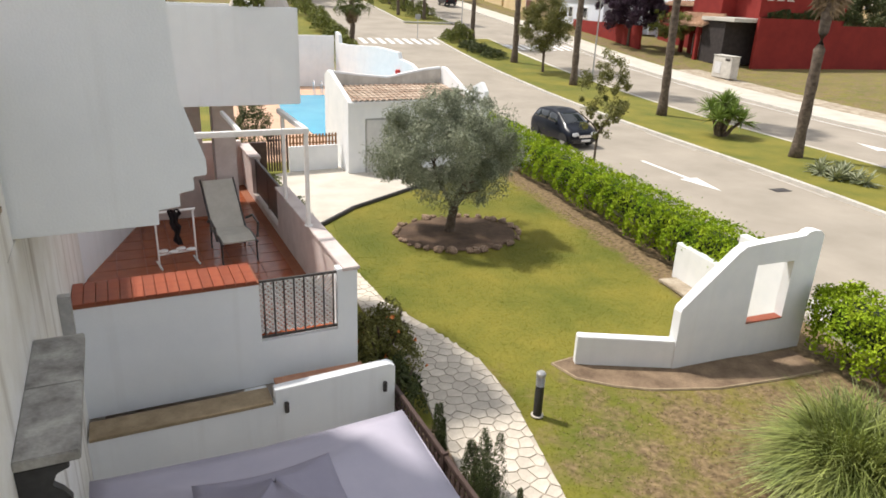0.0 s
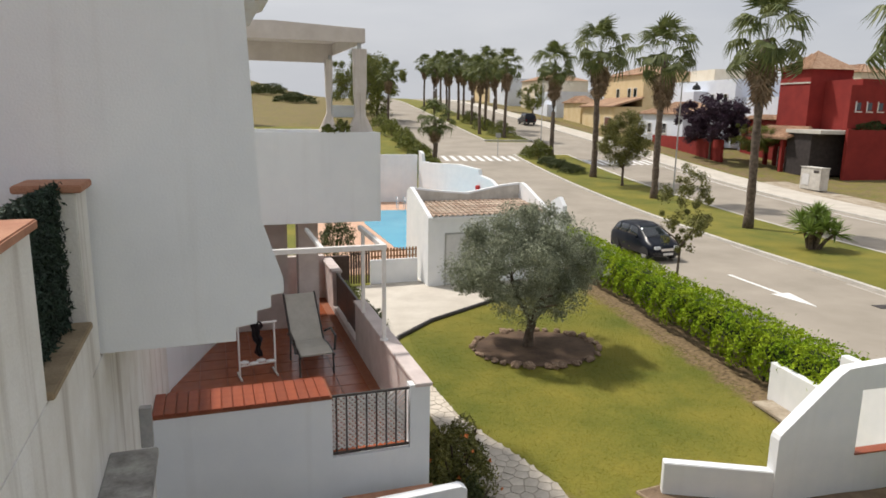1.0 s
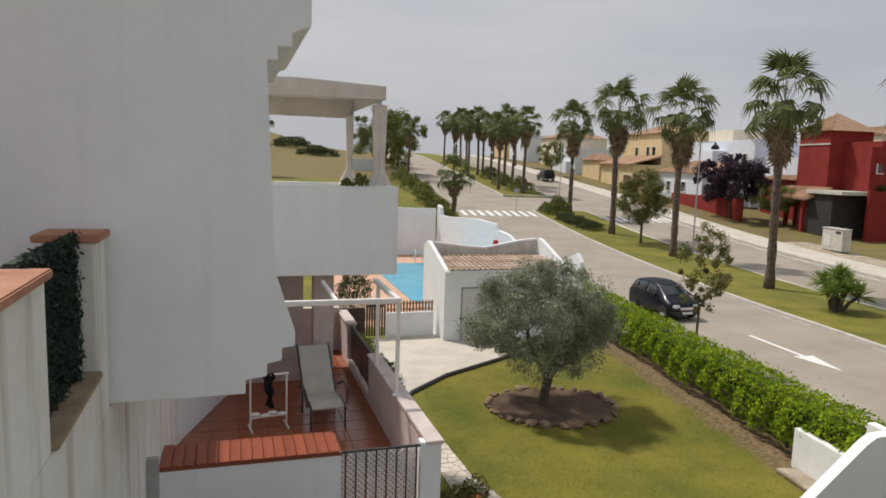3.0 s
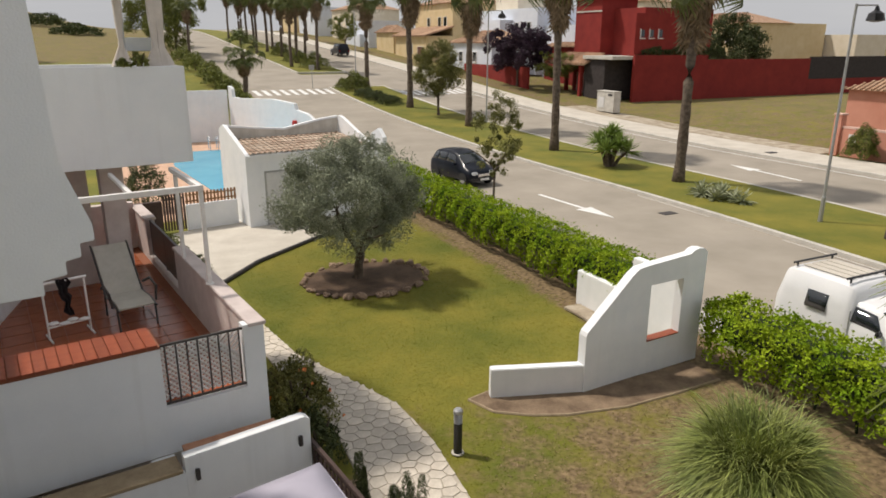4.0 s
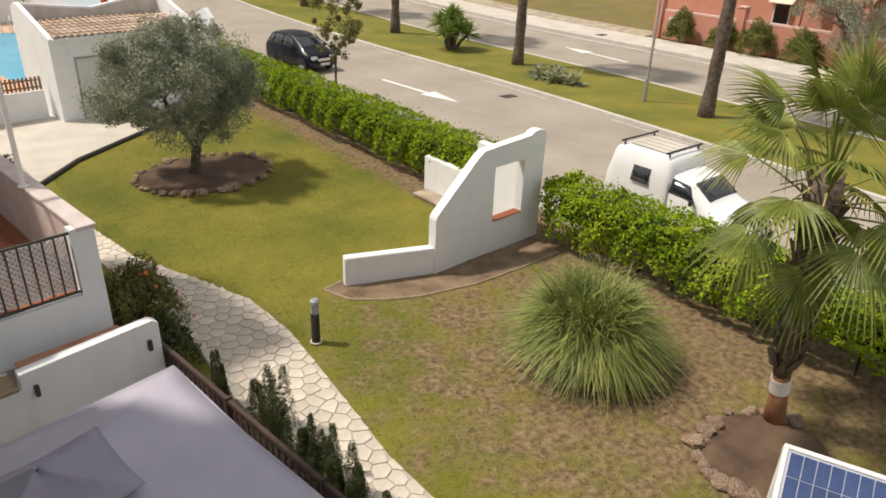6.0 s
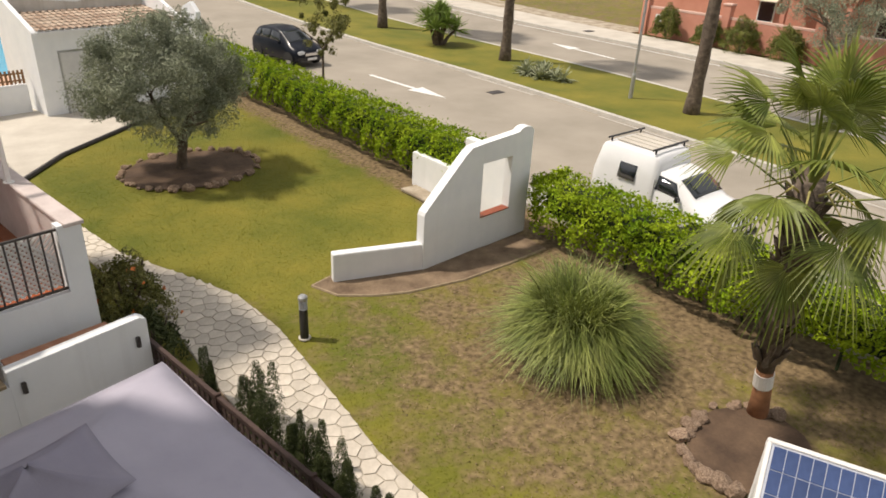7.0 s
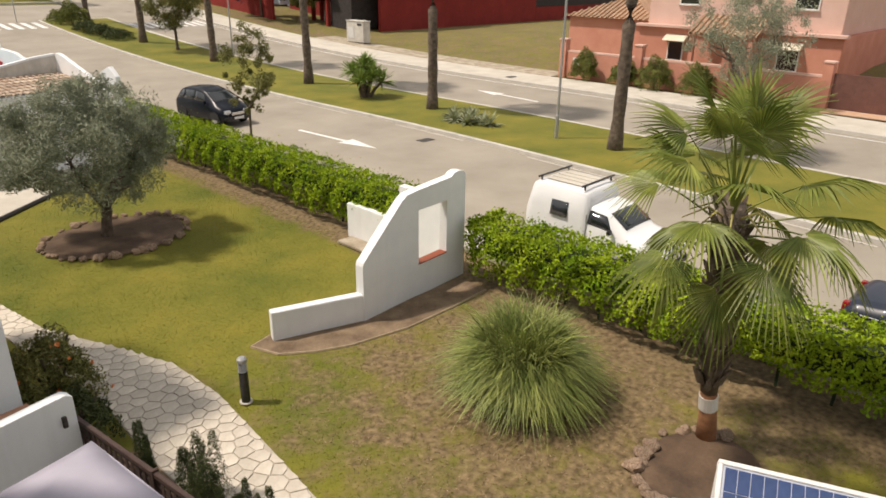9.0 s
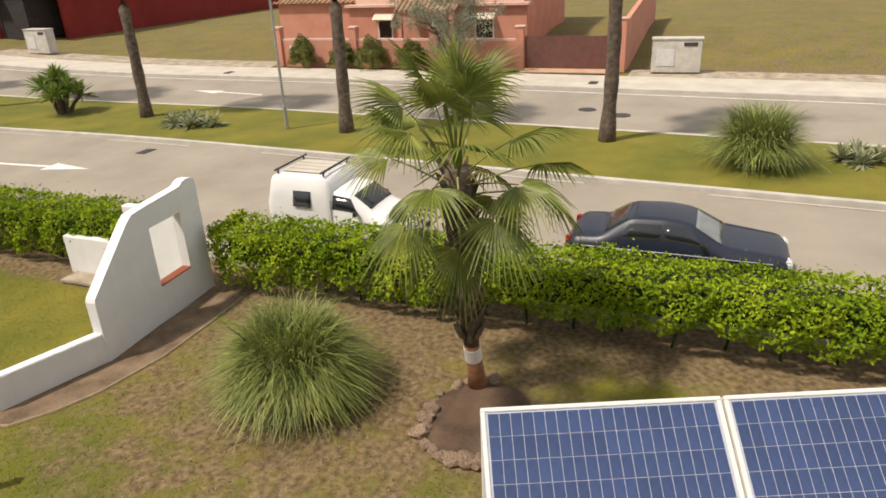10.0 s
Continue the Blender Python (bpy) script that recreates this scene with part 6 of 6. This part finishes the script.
# panel van: low cab and a tall rounded cargo box
van = thing("van", "white high-roofed panel van with a roof rack", "van", pose(14.95, 8.98, 0.02))
sh = shell([(-2.0, 0.32, 0.62, 0.6, 0.48, 0.66), (-1.9, 0.25, 0.75, 0.78, 0.6, 0.84), (-1.1, 0.24, 0.79, 0.93, 0.62, 1.02), (-0.5, 0.24, 0.8, 0.97, 0.6, 1.44), (0.0, 0.24, 0.8, 1.0, 0.61, 1.5), (0.3, 0.24, 0.8, 1.0, 0.6, 1.48)])
part("cab", shell_mesh(sh), CAR_WHITE, van, smooth=True)
top_pane(sh, -1.0, -0.55, van, "windscreen")
side_pane(sh, -0.72, 0.0, van, skew0=0.22)
mirrors(van, sh, -0.75, BLACK_METAL)
bx_ = shell([(-0.02, 0.3, 0.78, 1.15, 0.6, 1.6), (0.06, 0.28, 0.82, 1.25, 0.68, 1.78), (0.25, 0.26, 0.83, 1.3, 0.7, 1.84), (1.5, 0.26, 0.83, 1.3, 0.7, 1.84), (1.7, 0.28, 0.82, 1.25, 0.66, 1.76), (1.8, 0.32, 0.78, 1.1, 0.56, 1.5)])
part("cargo_box", shell_mesh(bx_), CAR_WHITE, van, "high white rounded cargo box", smooth=True)
side_pane(bx_, 0.52, 1.02, van, -0.42, 0.36)
long_sh = shell([(-2.0, 0.32, 0.62, 0.6, 0.48, 0.66), (-1.8, 0.25, 0.79, 0.9, 0.6, 1.0), (1.7, 0.25, 0.82, 0.9, 0.6, 1.0), (1.8, 0.32, 0.78, 0.8, 0.6, 0.9)])
running_gear(van, long_sh, (-1.3, 1.1), 0.29)
part("body_seam", box(-0.815, -0.798, -0.02, 0.0, 0.3, 1.3), GREY_METAL, van)
for yy in (0.22, 1.5):
    part("roof_bar", tube([(-0.74, yy, 1.94), (0.74, yy, 1.94)], 0.025, 6), BLACK_METAL, van)
    for sx in (-0.6, 0.6):
        part("bar_foot", tube([(sx, yy, 1.8), (sx, yy, 1.94)], 0.022, 6), BLACK_METAL, van)
for k in range(4):
    part("roof_slat", box(-0.5 + k * 0.26, -0.29 + k * 0.26, 0.3, 1.42, 1.862, 1.88, 0.004), PAVEMENT, van, "sun-bleached board on the roof")

# older saloon
saloon = thing("car", "dark blue older saloon car parked behind the hedge", "car", pose(15.2, 1.05, 0.02))
sh = shell([(-2.25, 0.36, 0.7, 0.6, 0.58, 0.68), (-2.16, 0.28, 0.8, 0.76, 0.68, 0.8), (-1.0, 0.25, 0.84, 0.9, 0.72, 0.93), (-0.28, 0.25, 0.85, 0.92, 0.6, 1.34), (0.2, 0.25, 0.86, 0.93, 0.61, 1.39), (0.92, 0.25, 0.86, 0.93, 0.6, 1.36), (1.5, 0.25, 0.85, 0.93, 0.68, 0.98), (2.12, 0.28, 0.83, 0.9, 0.7, 0.94), (2.25, 0.38, 0.76, 0.68, 0.64, 0.74)], 60)
part("body", shell_mesh(sh), CAR_BLUE, saloon, smooth=True)
top_pane(sh, -0.93, -0.4, saloon, "windscreen", mat=PALE_SCREEN)
top_pane(sh, 1.0, 1.42, saloon, "rear_window")
side_pane(sh, -0.6, 0.22, saloon, skew0=0.26)
side_pane(sh, 0.28, 1.15, saloon, skew1=-0.22)
running_gear(saloon, sh, (-1.42, 1.36), 0.31)
mirrors(saloon, sh, -0.62, BLACK_METAL)
for sx in (-1, 1):
    part("trim_strip", tube([(sx * 0.835, -1.9, 0.72), (sx * 0.855, 0.0, 0.74), (sx * 0.845, 1.9, 0.73)], 0.014, 5), CHROME, saloon, "bright side moulding")

# off-road car up the street
jeep = thing("car", "dark off-road car parked on the far carriageway", "car", pose(35.2, 108, gz(108) + 0.02, 0, 0, 180))
sh = shell([(-2.2, 0.42, 0.8, 0.8, 0.7, 0.86), (-2.1, 0.35, 0.88, 0.98, 0.74, 1.0), (-1.05, 0.35, 0.9, 1.06, 0.74, 1.1), (-0.5, 0.35, 0.9, 1.08, 0.7, 1.74), (0.0, 0.35, 0.9, 1.08, 0.7, 1.82), (2.0, 0.35, 0.9, 1.08, 0.7, 1.8), (2.2, 0.4, 0.88, 1.0, 0.7, 1.2)])
part("body", shell_mesh(sh), CAR_NAVY, jeep, smooth=True)
top_pane(sh, -0.95, -0.58, jeep, "windscreen")
side_pane(sh, -0.4, 0.7, jeep)
side_pane(sh, 0.8, 1.9, jeep)
running_gear(jeep, sh, (-1.4, 1.4), 0.36)


# ---- houses across the street ----
def opening(x, y0, y1, z0, z1, parent, name="window", door=False):
    w = part(name, box(x - 0.03, x + 0.05, y0, y1, z0, z1), CAR_GLASS if not door else GATE_BROWN, parent)
    fr = bmesh.new()
    for a in ((y0 - 0.07, y0, z0 - 0.07, z1 + 0.07), (y1, y1 + 0.07, z0 - 0.07, z1 + 0.07), (y0, y1, z1, z1 + 0.07), (y0, y1, z0 - 0.07, z0)):
        box(x - 0.06, x + 0.02, *a, 0, fr)
    part("frame", fr, WHITE_METAL, w)
    if not door:
        part("sill", box(x - 0.14, x + 0.02, y0 - 0.12, y1 + 0.12, z0 - 0.13, z0 - 0.07), PALE_CONCRETE, w)


def hip_roof(x0, x1, y0, y1, z, h, parent, over=0.35):
    """A hipped roof with rows of curved tiles as ribs."""
    x0, x1, y0, y1 = x0 - over, x1 + over, y0 - over, y1 + over
    cx, cy = (x0 + x1) / 2, (y0 + y1) / 2
    half = min(x1 - x0, y1 - y0) / 2
    r0, r1 = ((cx, y0 + half), (cx, y1 - half)) if (y1 - y0) >= (x1 - x0) else ((x0 + half, cy), (x1 - half, cy))
    b = bmesh.new()
    c = [b.verts.new(q) for q in ((x0, y0, z), (x1, y0, z), (x1, y1, z), (x0, y1, z))]
    p, q = b.verts.new((*r0, z + h)), b.verts.new((*r1, z + h))
    if (y1 - y0) >= (x1 - x0):
        fs = [(c[0], c[1], p), (c[1], c[2], q, p), (c[2], c[3], q), (c[3], c[0], p, q)]
    else:
        fs = [(c[0], c[1], q, p), (c[1], c[2], q), (c[2], c[3], p, q), (c[3], c[0], p)]
    for f_ in fs:
        b.faces.new(f_)
    b.faces.new(c[::-1])
    bmesh.ops.recalc_face_normals(b, faces=b.faces[:])
    # rows of tiles on the street side
    ribs = bmesh.new()
    n = int((y1 - y0) / 0.4)
    for i in range(n):
        yy = y0 + (i + 0.5) * (y1 - y0) / n
        reach = min(1.0, min(yy - y0, y1 - yy) / half)
        if reach > 0.05:
            tube([(x0, yy, z + 0.04), (x0 + half * reach, yy, z + h * reach + 0.04)], 0.085, 5, ribs)
    o = part("roof", b, ROOF_TILE, parent)
    tagged(part("tiles", ribs, ROOF_TILE, o), "", "", "", "stuff")
    return o


def slope_roof(x0, x1, y0, y1, z0, z1, parent):
    """A single slope that rises away from the street, with tile ribs."""
    b = prism([(x0, z0), (x1, z1), (x1, z1 - 0.15), (x0, z0 - 0.12)], y0, y1, "y")
    ribs = bmesh.new()
    n = int((y1 - y0) / 0.35)
    for i in range(n):
        yy = y0 + (i + 0.5) * (y1 - y0) / n
        tube([(x0 - 0.05, yy, z0 + 0.03), (x1, yy, z1 + 0.03)], 0.09, 5, ribs)
    o = part("roof", b, ROOF_TILE, parent)
    tagged(part("tiles", ribs, ROOF_TILE, o), "", "", "", "stuff")
    return o


def house(label, blocks, wins=(), hips=(), slopes=(), doors=()):
    h = thing("house", label, "house")
    for x0, x1, y0, y1, z0, z1, mat in blocks:
        part("wall", box(x0, x1, y0, y1, z0, z1, 0.03), mat, h)
    for a in hips:
        hip_roof(*a, h)
    for a in slopes:
        slope_roof(*a, h)
    for a in wins:
        opening(*a, h)
    for a in doors:
        opening(*a, h, "door", True)
    return h


g0 = 1.0
red = house("deep red two-storey house with a tiled tower and porch",
            [(51.5, 61, 57.6, 66.5, g0, 10.2, RED), (49.8, 54.6, 62.4, 67.0, g0, 11.3, RED), (50.2, 54.4, 57.4, 58.0, 5.6, 9.6, RED), (49.0, 49.3, 67.0, 67.5, g0, 4.8, RED), (47.4, 47.8, 62.4, 62.8, g0, 4.4, RED), (47.4, 47.8, 66.6, 67.0, g0, 4.4, RED), (52.0, 60, 67.3, 76.0, g0, 6.2, RED)],
            [(49.78, 63.2, 64.0, 2.2, 4.2)],
            [(49.8, 54.6, 62.4, 67.0, 11.3, 1.9), (52, 60, 67.3, 76, 6.2, 1.6)], [(47.0, 49.75, 61.4, 68.2, 4.5, 5.6)], [(49.78, 65.0, 66.0, g0, 3.4)])
# Solid dark block stands in for the shade inside the open carport.
part("carport_opening", box(47.8, 51.45, 58.9, 62.3, g0, 5.0), DARK_SHADE_AND_SCREEN, red, "solid dark block painted as carport shade")
part("carport_roof", box(47.5, 51.45, 57.4, 62.3, 5.05, 5.4, 0.02), PALE_CONCRETE, red)
part("string_course", box(49.72, 49.797, 62.4, 67.0, 9.9, 10.05), PALE_CONCRETE, red)
for wx in (50.9, 52.1, 53.3):
    wn_ = part("window", box(wx, wx + 0.5, 57.36, 57.395, 7.3, 8.0), CAR_GLASS, red)
    part("frame", box(wx - 0.1, wx, 57.33, 57.395, 7.2, 8.1), WHITE_METAL, wn_)
    part("sill", box(wx - 0.1, wx + 0.6, 57.28, 57.395, 7.1, 7.195), WHITE_METAL, wn_)
pw2 = thing("plot_wall", "long deep red boundary wall beside the empty plot", "wall")
part("wall", box(50.0, 60.0, 56.9, 57.25, 0.4, 5.5, 0.02), RED, pw2)
part("wall", box(60.0, 77.0, 56.95, 57.2, 0.8, 5.0, 0.02), RED, pw2)
part("fence_panel", box(77.0, 110.0, 56.98, 57.16, 2.6, 5.2, 0.02), DARK_SHADE_AND_SCREEN, pw2, "dark screen over a low red plinth")
part("plinth", box(77.0, 110.0, 56.95, 57.2, 0.8, 2.595, 0.02), RED, pw2)
house("warm yellow flat-topped houses behind the red wall", [(87, 104, 75, 90, 1.5, 9.6, YELLOW), (82, 88, 92, 104, 1.5, 13.2, CREAM), (104.5, 112, 70, 84, 1.5, 8.0, CREAM)],
      [(86.98, 78, 79, 6.6, 7.8), (86.98, 81, 82, 6.6, 7.8), (81.98, 94, 95.5, 9, 10.5)], [(87, 96, 75, 90, 9.6, 1.6), (82, 88, 92, 104, 13.2, 1.4)])
tree("dense dark green tree beside the red house", 70.5, 64.0, 1.2, 1.8, 0.2, (0, 0, 5.0), (3.6, 3.4, 3.4), 12000, 0.3, CONIFER_LEAF, 141, clumps=80, aspect=0.5)
tree("dense dark green tree beside the red house", 75.0, 66.0, 1.2, 1.8, 0.2, (0, 0, 4.4), (3.2, 3.2, 2.9), 10000, 0.3, CONIFER_LEAF, 142, clumps=70, aspect=0.5)
rw = thing("garden_wall", "low deep red garden wall along the pavement", "wall")
part("wall", box(44.6, 44.9, 68.5, 84, 1.4, 4.0, 0.02), RED, rw)
for i, (sx, sy) in enumerate(((53.0, 57.5), (56.6, 57.5), (60.0, 57.5))):
    shrub("dark creeper over the red wall", sx, sy, 5.3, (2.0, 0.55, 0.7), 2200, 0.2, CONIFER_LEAF, 120 + i, 0, "creeper", "creepers on the red wall")

pink = house("salmon pink two-storey villa with pale upper walls",
             [(47.5, 60, 12.6, 26.0, 0, 3.4, PINK), (47.9, 59.6, 12.9, 25.6, 3.4, 8.2, PALE_PINK), (49.0, 58, 26.0, 33.0, 0, 3.6, PINK), (47.2, 47.9, 12.4, 26.2, 3.3, 3.5, PALE_PINK)],
             [(47.48, 22.6, 23.6, 1.2, 2.4), (47.48, 15.0, 16.2, 1.2, 2.4), (47.88, 14.5, 15.8, 4.9, 6.3), (47.88, 22, 23.3, 4.9, 6.3)],
             [(47.9, 59.6, 12.9, 25.6, 8.2, 2.0), (49.0, 58, 26.0, 33.0, 3.6, 1.5)], [(45.4, 47.5, 17.0, 21.4, 3.2, 4.3)])
for yy in (17.3, 21.1):
    part("porch_post", box(45.5, 45.8, yy - 0.15, yy + 0.15, 0, 3.2, 0.02), PINK, pink)
for yy in (23.1, 15.6):
    part("awning", prism([(46.9, 2.5), (47.5, 2.9), (47.5, 2.5)], yy - 0.8, yy + 0.8, "y"), CREAM, pink, "pale rounded window hood")
pw = thing("boundary_wall", "salmon pink boundary wall with pillars and a brown gate", "wall")
part("wall", box(41.5, 41.75, 11.6, 28.3, 0, 1.7, 0.02), PINK, pw)
part("wall", box(41.5, 41.75, 11.6, 28.3, 1.7, 1.85, 0.02), PALE_PINK, pw)
for yy in (28.3, 22.6, 17.0, 11.5, 5.6):
    part("pillar", box(41.35, 41.85, yy - 0.25, yy + 0.25, 0, 2.5 if yy > 6 else 2.9, 0.02), PINK, pw)
    part("pillar_cap", box(41.3, 41.9, yy - 0.3, yy + 0.3, 2.5 if yy > 6 else 2.9, 2.6 if yy > 6 else 3.0, 0.02), PALE_PINK, pw)
part("gate", box(41.55, 41.65, 5.9, 11.2, 0.15, 2.0, 0.01), GATE_BROWN, pw, "brown sliding gate")
part("wall", prism([(41.9, 0), (60, 0), (60, 4.2), (41.9, 2.8)], 5.35, 5.65, "y", 0.01), PINK, pw)
part("driveway", box(40.2, 41.5, 5.9, 11.2, 0.1, 0.16), POOL_COPING, pw, "terracotta driveway threshold")
part("meter_box", box(41.44, 41.5, 27.0, 27.5, 0.9, 1.4, 0.01), GREY_DOOR, pw)

house("cool white flat-roofed house behind the palms", [(52, 64, 78, 94, 2.6, 11.0, BLUE_WHITE), (50, 54, 84, 90, 2.6, 9.6, BLUE_WHITE), (53, 60, 70, 78, 2.0, 8.8, BLUE_WHITE), (54, 60, 86, 92, 11.0, 12.6, CREAM)],
      [(51.98, 79.5, 80.3, 8.0, 9.2), (51.98, 81, 81.8, 8.0, 9.2), (51.98, 82.4, 83.2, 8.0, 9.2), (49.98, 85.5, 86.6, 6.2, 7.4)])
house("white gabled single-storey house with a tiled roof", [(46.5, 54, 80, 92, 2.6, 6.6, BLUE_WHITE)], [(46.48, 84, 85, 4.2, 5.4), (46.48, 88, 89, 4.2, 5.4)], [(46.5, 54, 80, 92, 6.6, 1.7)])
house("warm yellow two-storey house with tiled roofs", [(50, 60, 98, 112, 3.6, 12.4, YELLOW), (45.5, 50, 98, 110, 3.6, 7.6, YELLOW), (46, 49, 112, 120, 4, 8.2, YELLOW)],
      [(49.98, 100, 101, 9.0, 10.4), (49.98, 102, 103, 9.0, 10.4), (49.98, 106, 107, 9.0, 10.4), (45.48, 103, 104.2, 5, 6.4)],
      [(50, 60, 98, 112, 12.4, 1.8), (46, 49, 112, 120, 8.2, 1.2)], [(45.0, 50, 97.5, 110.5, 7.6, 9.0)], [(45.48, 99, 101, 3.6, 6.0)])
house("cream and white houses further up the street", [(46, 55, 124, 136, 5.2, 10.4, BLUE_WHITE), (48, 58, 138, 152, 6, 13.0, CREAM), (45, 48, 126, 134, 5.2, 8.0, BLUE_WHITE)],
      [(45.98, 124.6, 125.4, 7.6, 9), (47.98, 141, 142.5, 10, 11.4), (47.98, 146, 147.5, 10, 11.4)], [(48, 58, 138, 152, 13.0, 1.8)])
house("white house up the street with a yellow wing", [(46, 56, 156, 172, 6.5, 14, BLUE_WHITE), (46, 56, 174, 190, 7.5, 14, YELLOW)], [(45.98, 160, 161.5, 11, 12.4), (45.98, 166, 167.5, 11, 12.4)], [(46, 56, 174, 190, 14, 1.8)])
house("low white walled plot on the climbing street", [(4.0, 10.0, 118, 119, 4.4, 7.2, BLUE_WHITE)])
setting("wall_plot", box(-3.0, 11.0, 66.0, 66.2, 1.0, 2.1, 0.02), GARDEN_WHITE, None, "low white wall beyond the pool garden")


# ---- pieces: terrace tiles, coping tiles, path flagstones ----
def shared(name, bm, mat):
    me = bpy.data.meshes.new(name)
    bm.to_mesh(me)
    bm.free()
    me.materials.append(mat)
    return me


floor_ob = [o for o in bpy.data.objects if o.name == "floor"][0]
tile_me = shared("tile", box(-0.215, 0.215, -0.215, 0.215, 0, 0.02, 0.004), TERRACOTTA_FLOOR)
for i in range(7):
    for j in range(18):
        x, y = 0.24 + i * 0.44, 3.32 + j * 0.44
        if x < 3.26 and y < 10.8:
            o = new("tile", tile_me)
            o.parent = floor_ob
            o.matrix_basis = pose(x, y, 2.258)
front = [o for o in bpy.data.objects if o.name == "wall_terrace_front"][0]
cop_me = shared("coping_tile", box(-0.062, 0.062, -0.33, 0.33, 0, 0.03, 0.005), TERRACOTTA)
for i in range(16):
    o = new("coping_tile", cop_me)
    o.parent = front
    o.matrix_basis = pose(0.07 + i * 0.132, 3.235, 3.152)
setting("trim", box(0.0, 2.14, 2.915, 3.56, 3.12, 3.151), GROUT, MB, "grout bed under the coping tiles")


def flagstones():
    """Irregular flagstones: jittered cells of a hexagon grid, clipped to the path and shrunk to leave joints."""
    bed = [o for o in bpy.data.objects if o.name == "path_bed"][0]
    rng = np.random.default_rng(8)
    pl, pr = np.array(PATH_L[::-1]), np.array(PATH_R[::-1])
    s = 0.27
    pts = {}
    rows = int(18.0 / (s * 0.87)) + 2
    for j in range(-1, rows):
        for i in range(-2, 16):
            pts[(i, j)] = (2.0 + (i + 0.5 * (j % 2)) * s + rng.uniform(-.07, .07), -0.3 + j * s * 0.87 + rng.uniform(-.07, .07))
    allp = np.array(list(pts.values()))
    made = 0
    rest = bmesh.new()
    for key, (cx, cy) in pts.items():
        if cy < 0.2 or cy > 17.2:
            continue
        xl, xr = np.interp(cy, pl[:, 1], pl[:, 0]), np.interp(cy, pr[:, 1], pr[:, 0])
        if cx < xl - 0.05 or cx > xr + 0.05:
            continue
        near = allp[np.hypot(allp[:, 0] - cx, allp[:, 1] - cy) < 0.85]
        poly = [(-0.4, -0.4), (0.4, -0.4), (0.4, 0.4), (-0.4, 0.4)]

        def clip(poly, nx, ny, d):
            out = []
            for (a, b) in zip(poly, poly[1:] + poly[:1]):
                da, db = a[0] * nx + a[1] * ny - d, b[0] * nx + b[1] * ny - d
                if da <= 0:
                    out.append(a)
                if da * db < 0:
                    t = da / (da - db)
                    out.append((a[0] + (b[0] - a[0]) * t, a[1] + (b[1] - a[1]) * t))
            return out

        for qx, qy in near:
            dx, dy = qx - cx, qy - cy
            L = math.hypot(dx, dy)
            if L > 1e-6:
                poly = clip(poly, dx / L, dy / L, L / 2 - 0.009)
        poly = clip(poly, 1, 0, xr - 0.01 - cx)
        poly = clip(poly, -1, 0, cx - xl - 0.01)
        if len(poly) < 3:
            continue
        h = 0.014 + rng.uniform(0, 0.008)
        b = bmesh.new()
        lo = [b.verts.new((p[0], p[1], -0.02)) for p in poly]
        mid = [b.verts.new((p[0], p[1], h - 0.005)) for p in poly]
        hi = [b.verts.new((p[0] * 0.94, p[1] * 0.94, h)) for p in poly]
        k = len(poly)
        b.faces.new(hi)
        for q in range(k):
            b.faces.new((lo[q], lo[(q + 1) % k], mid[(q + 1) % k], mid[q]))
            b.faces.new((mid[q], mid[(q + 1) % k], hi[(q + 1) % k], hi[q]))
        if 4.5 < cy < 14.5 and made < 300:
            made += 1
            o = new("flagstone", shared("flagstone", b, STONE))
            o.parent = bed
            o.matrix_basis = pose(cx, cy, 0.0)
        else:
            bmesh.ops.translate(b, vec=(cx, cy, 0), verts=b.verts[:])
            merge(rest, b)
    o = part("flagstones", rest, STONE, bed)
    tagged(o, "", "", "", "stuff")


flagstones()
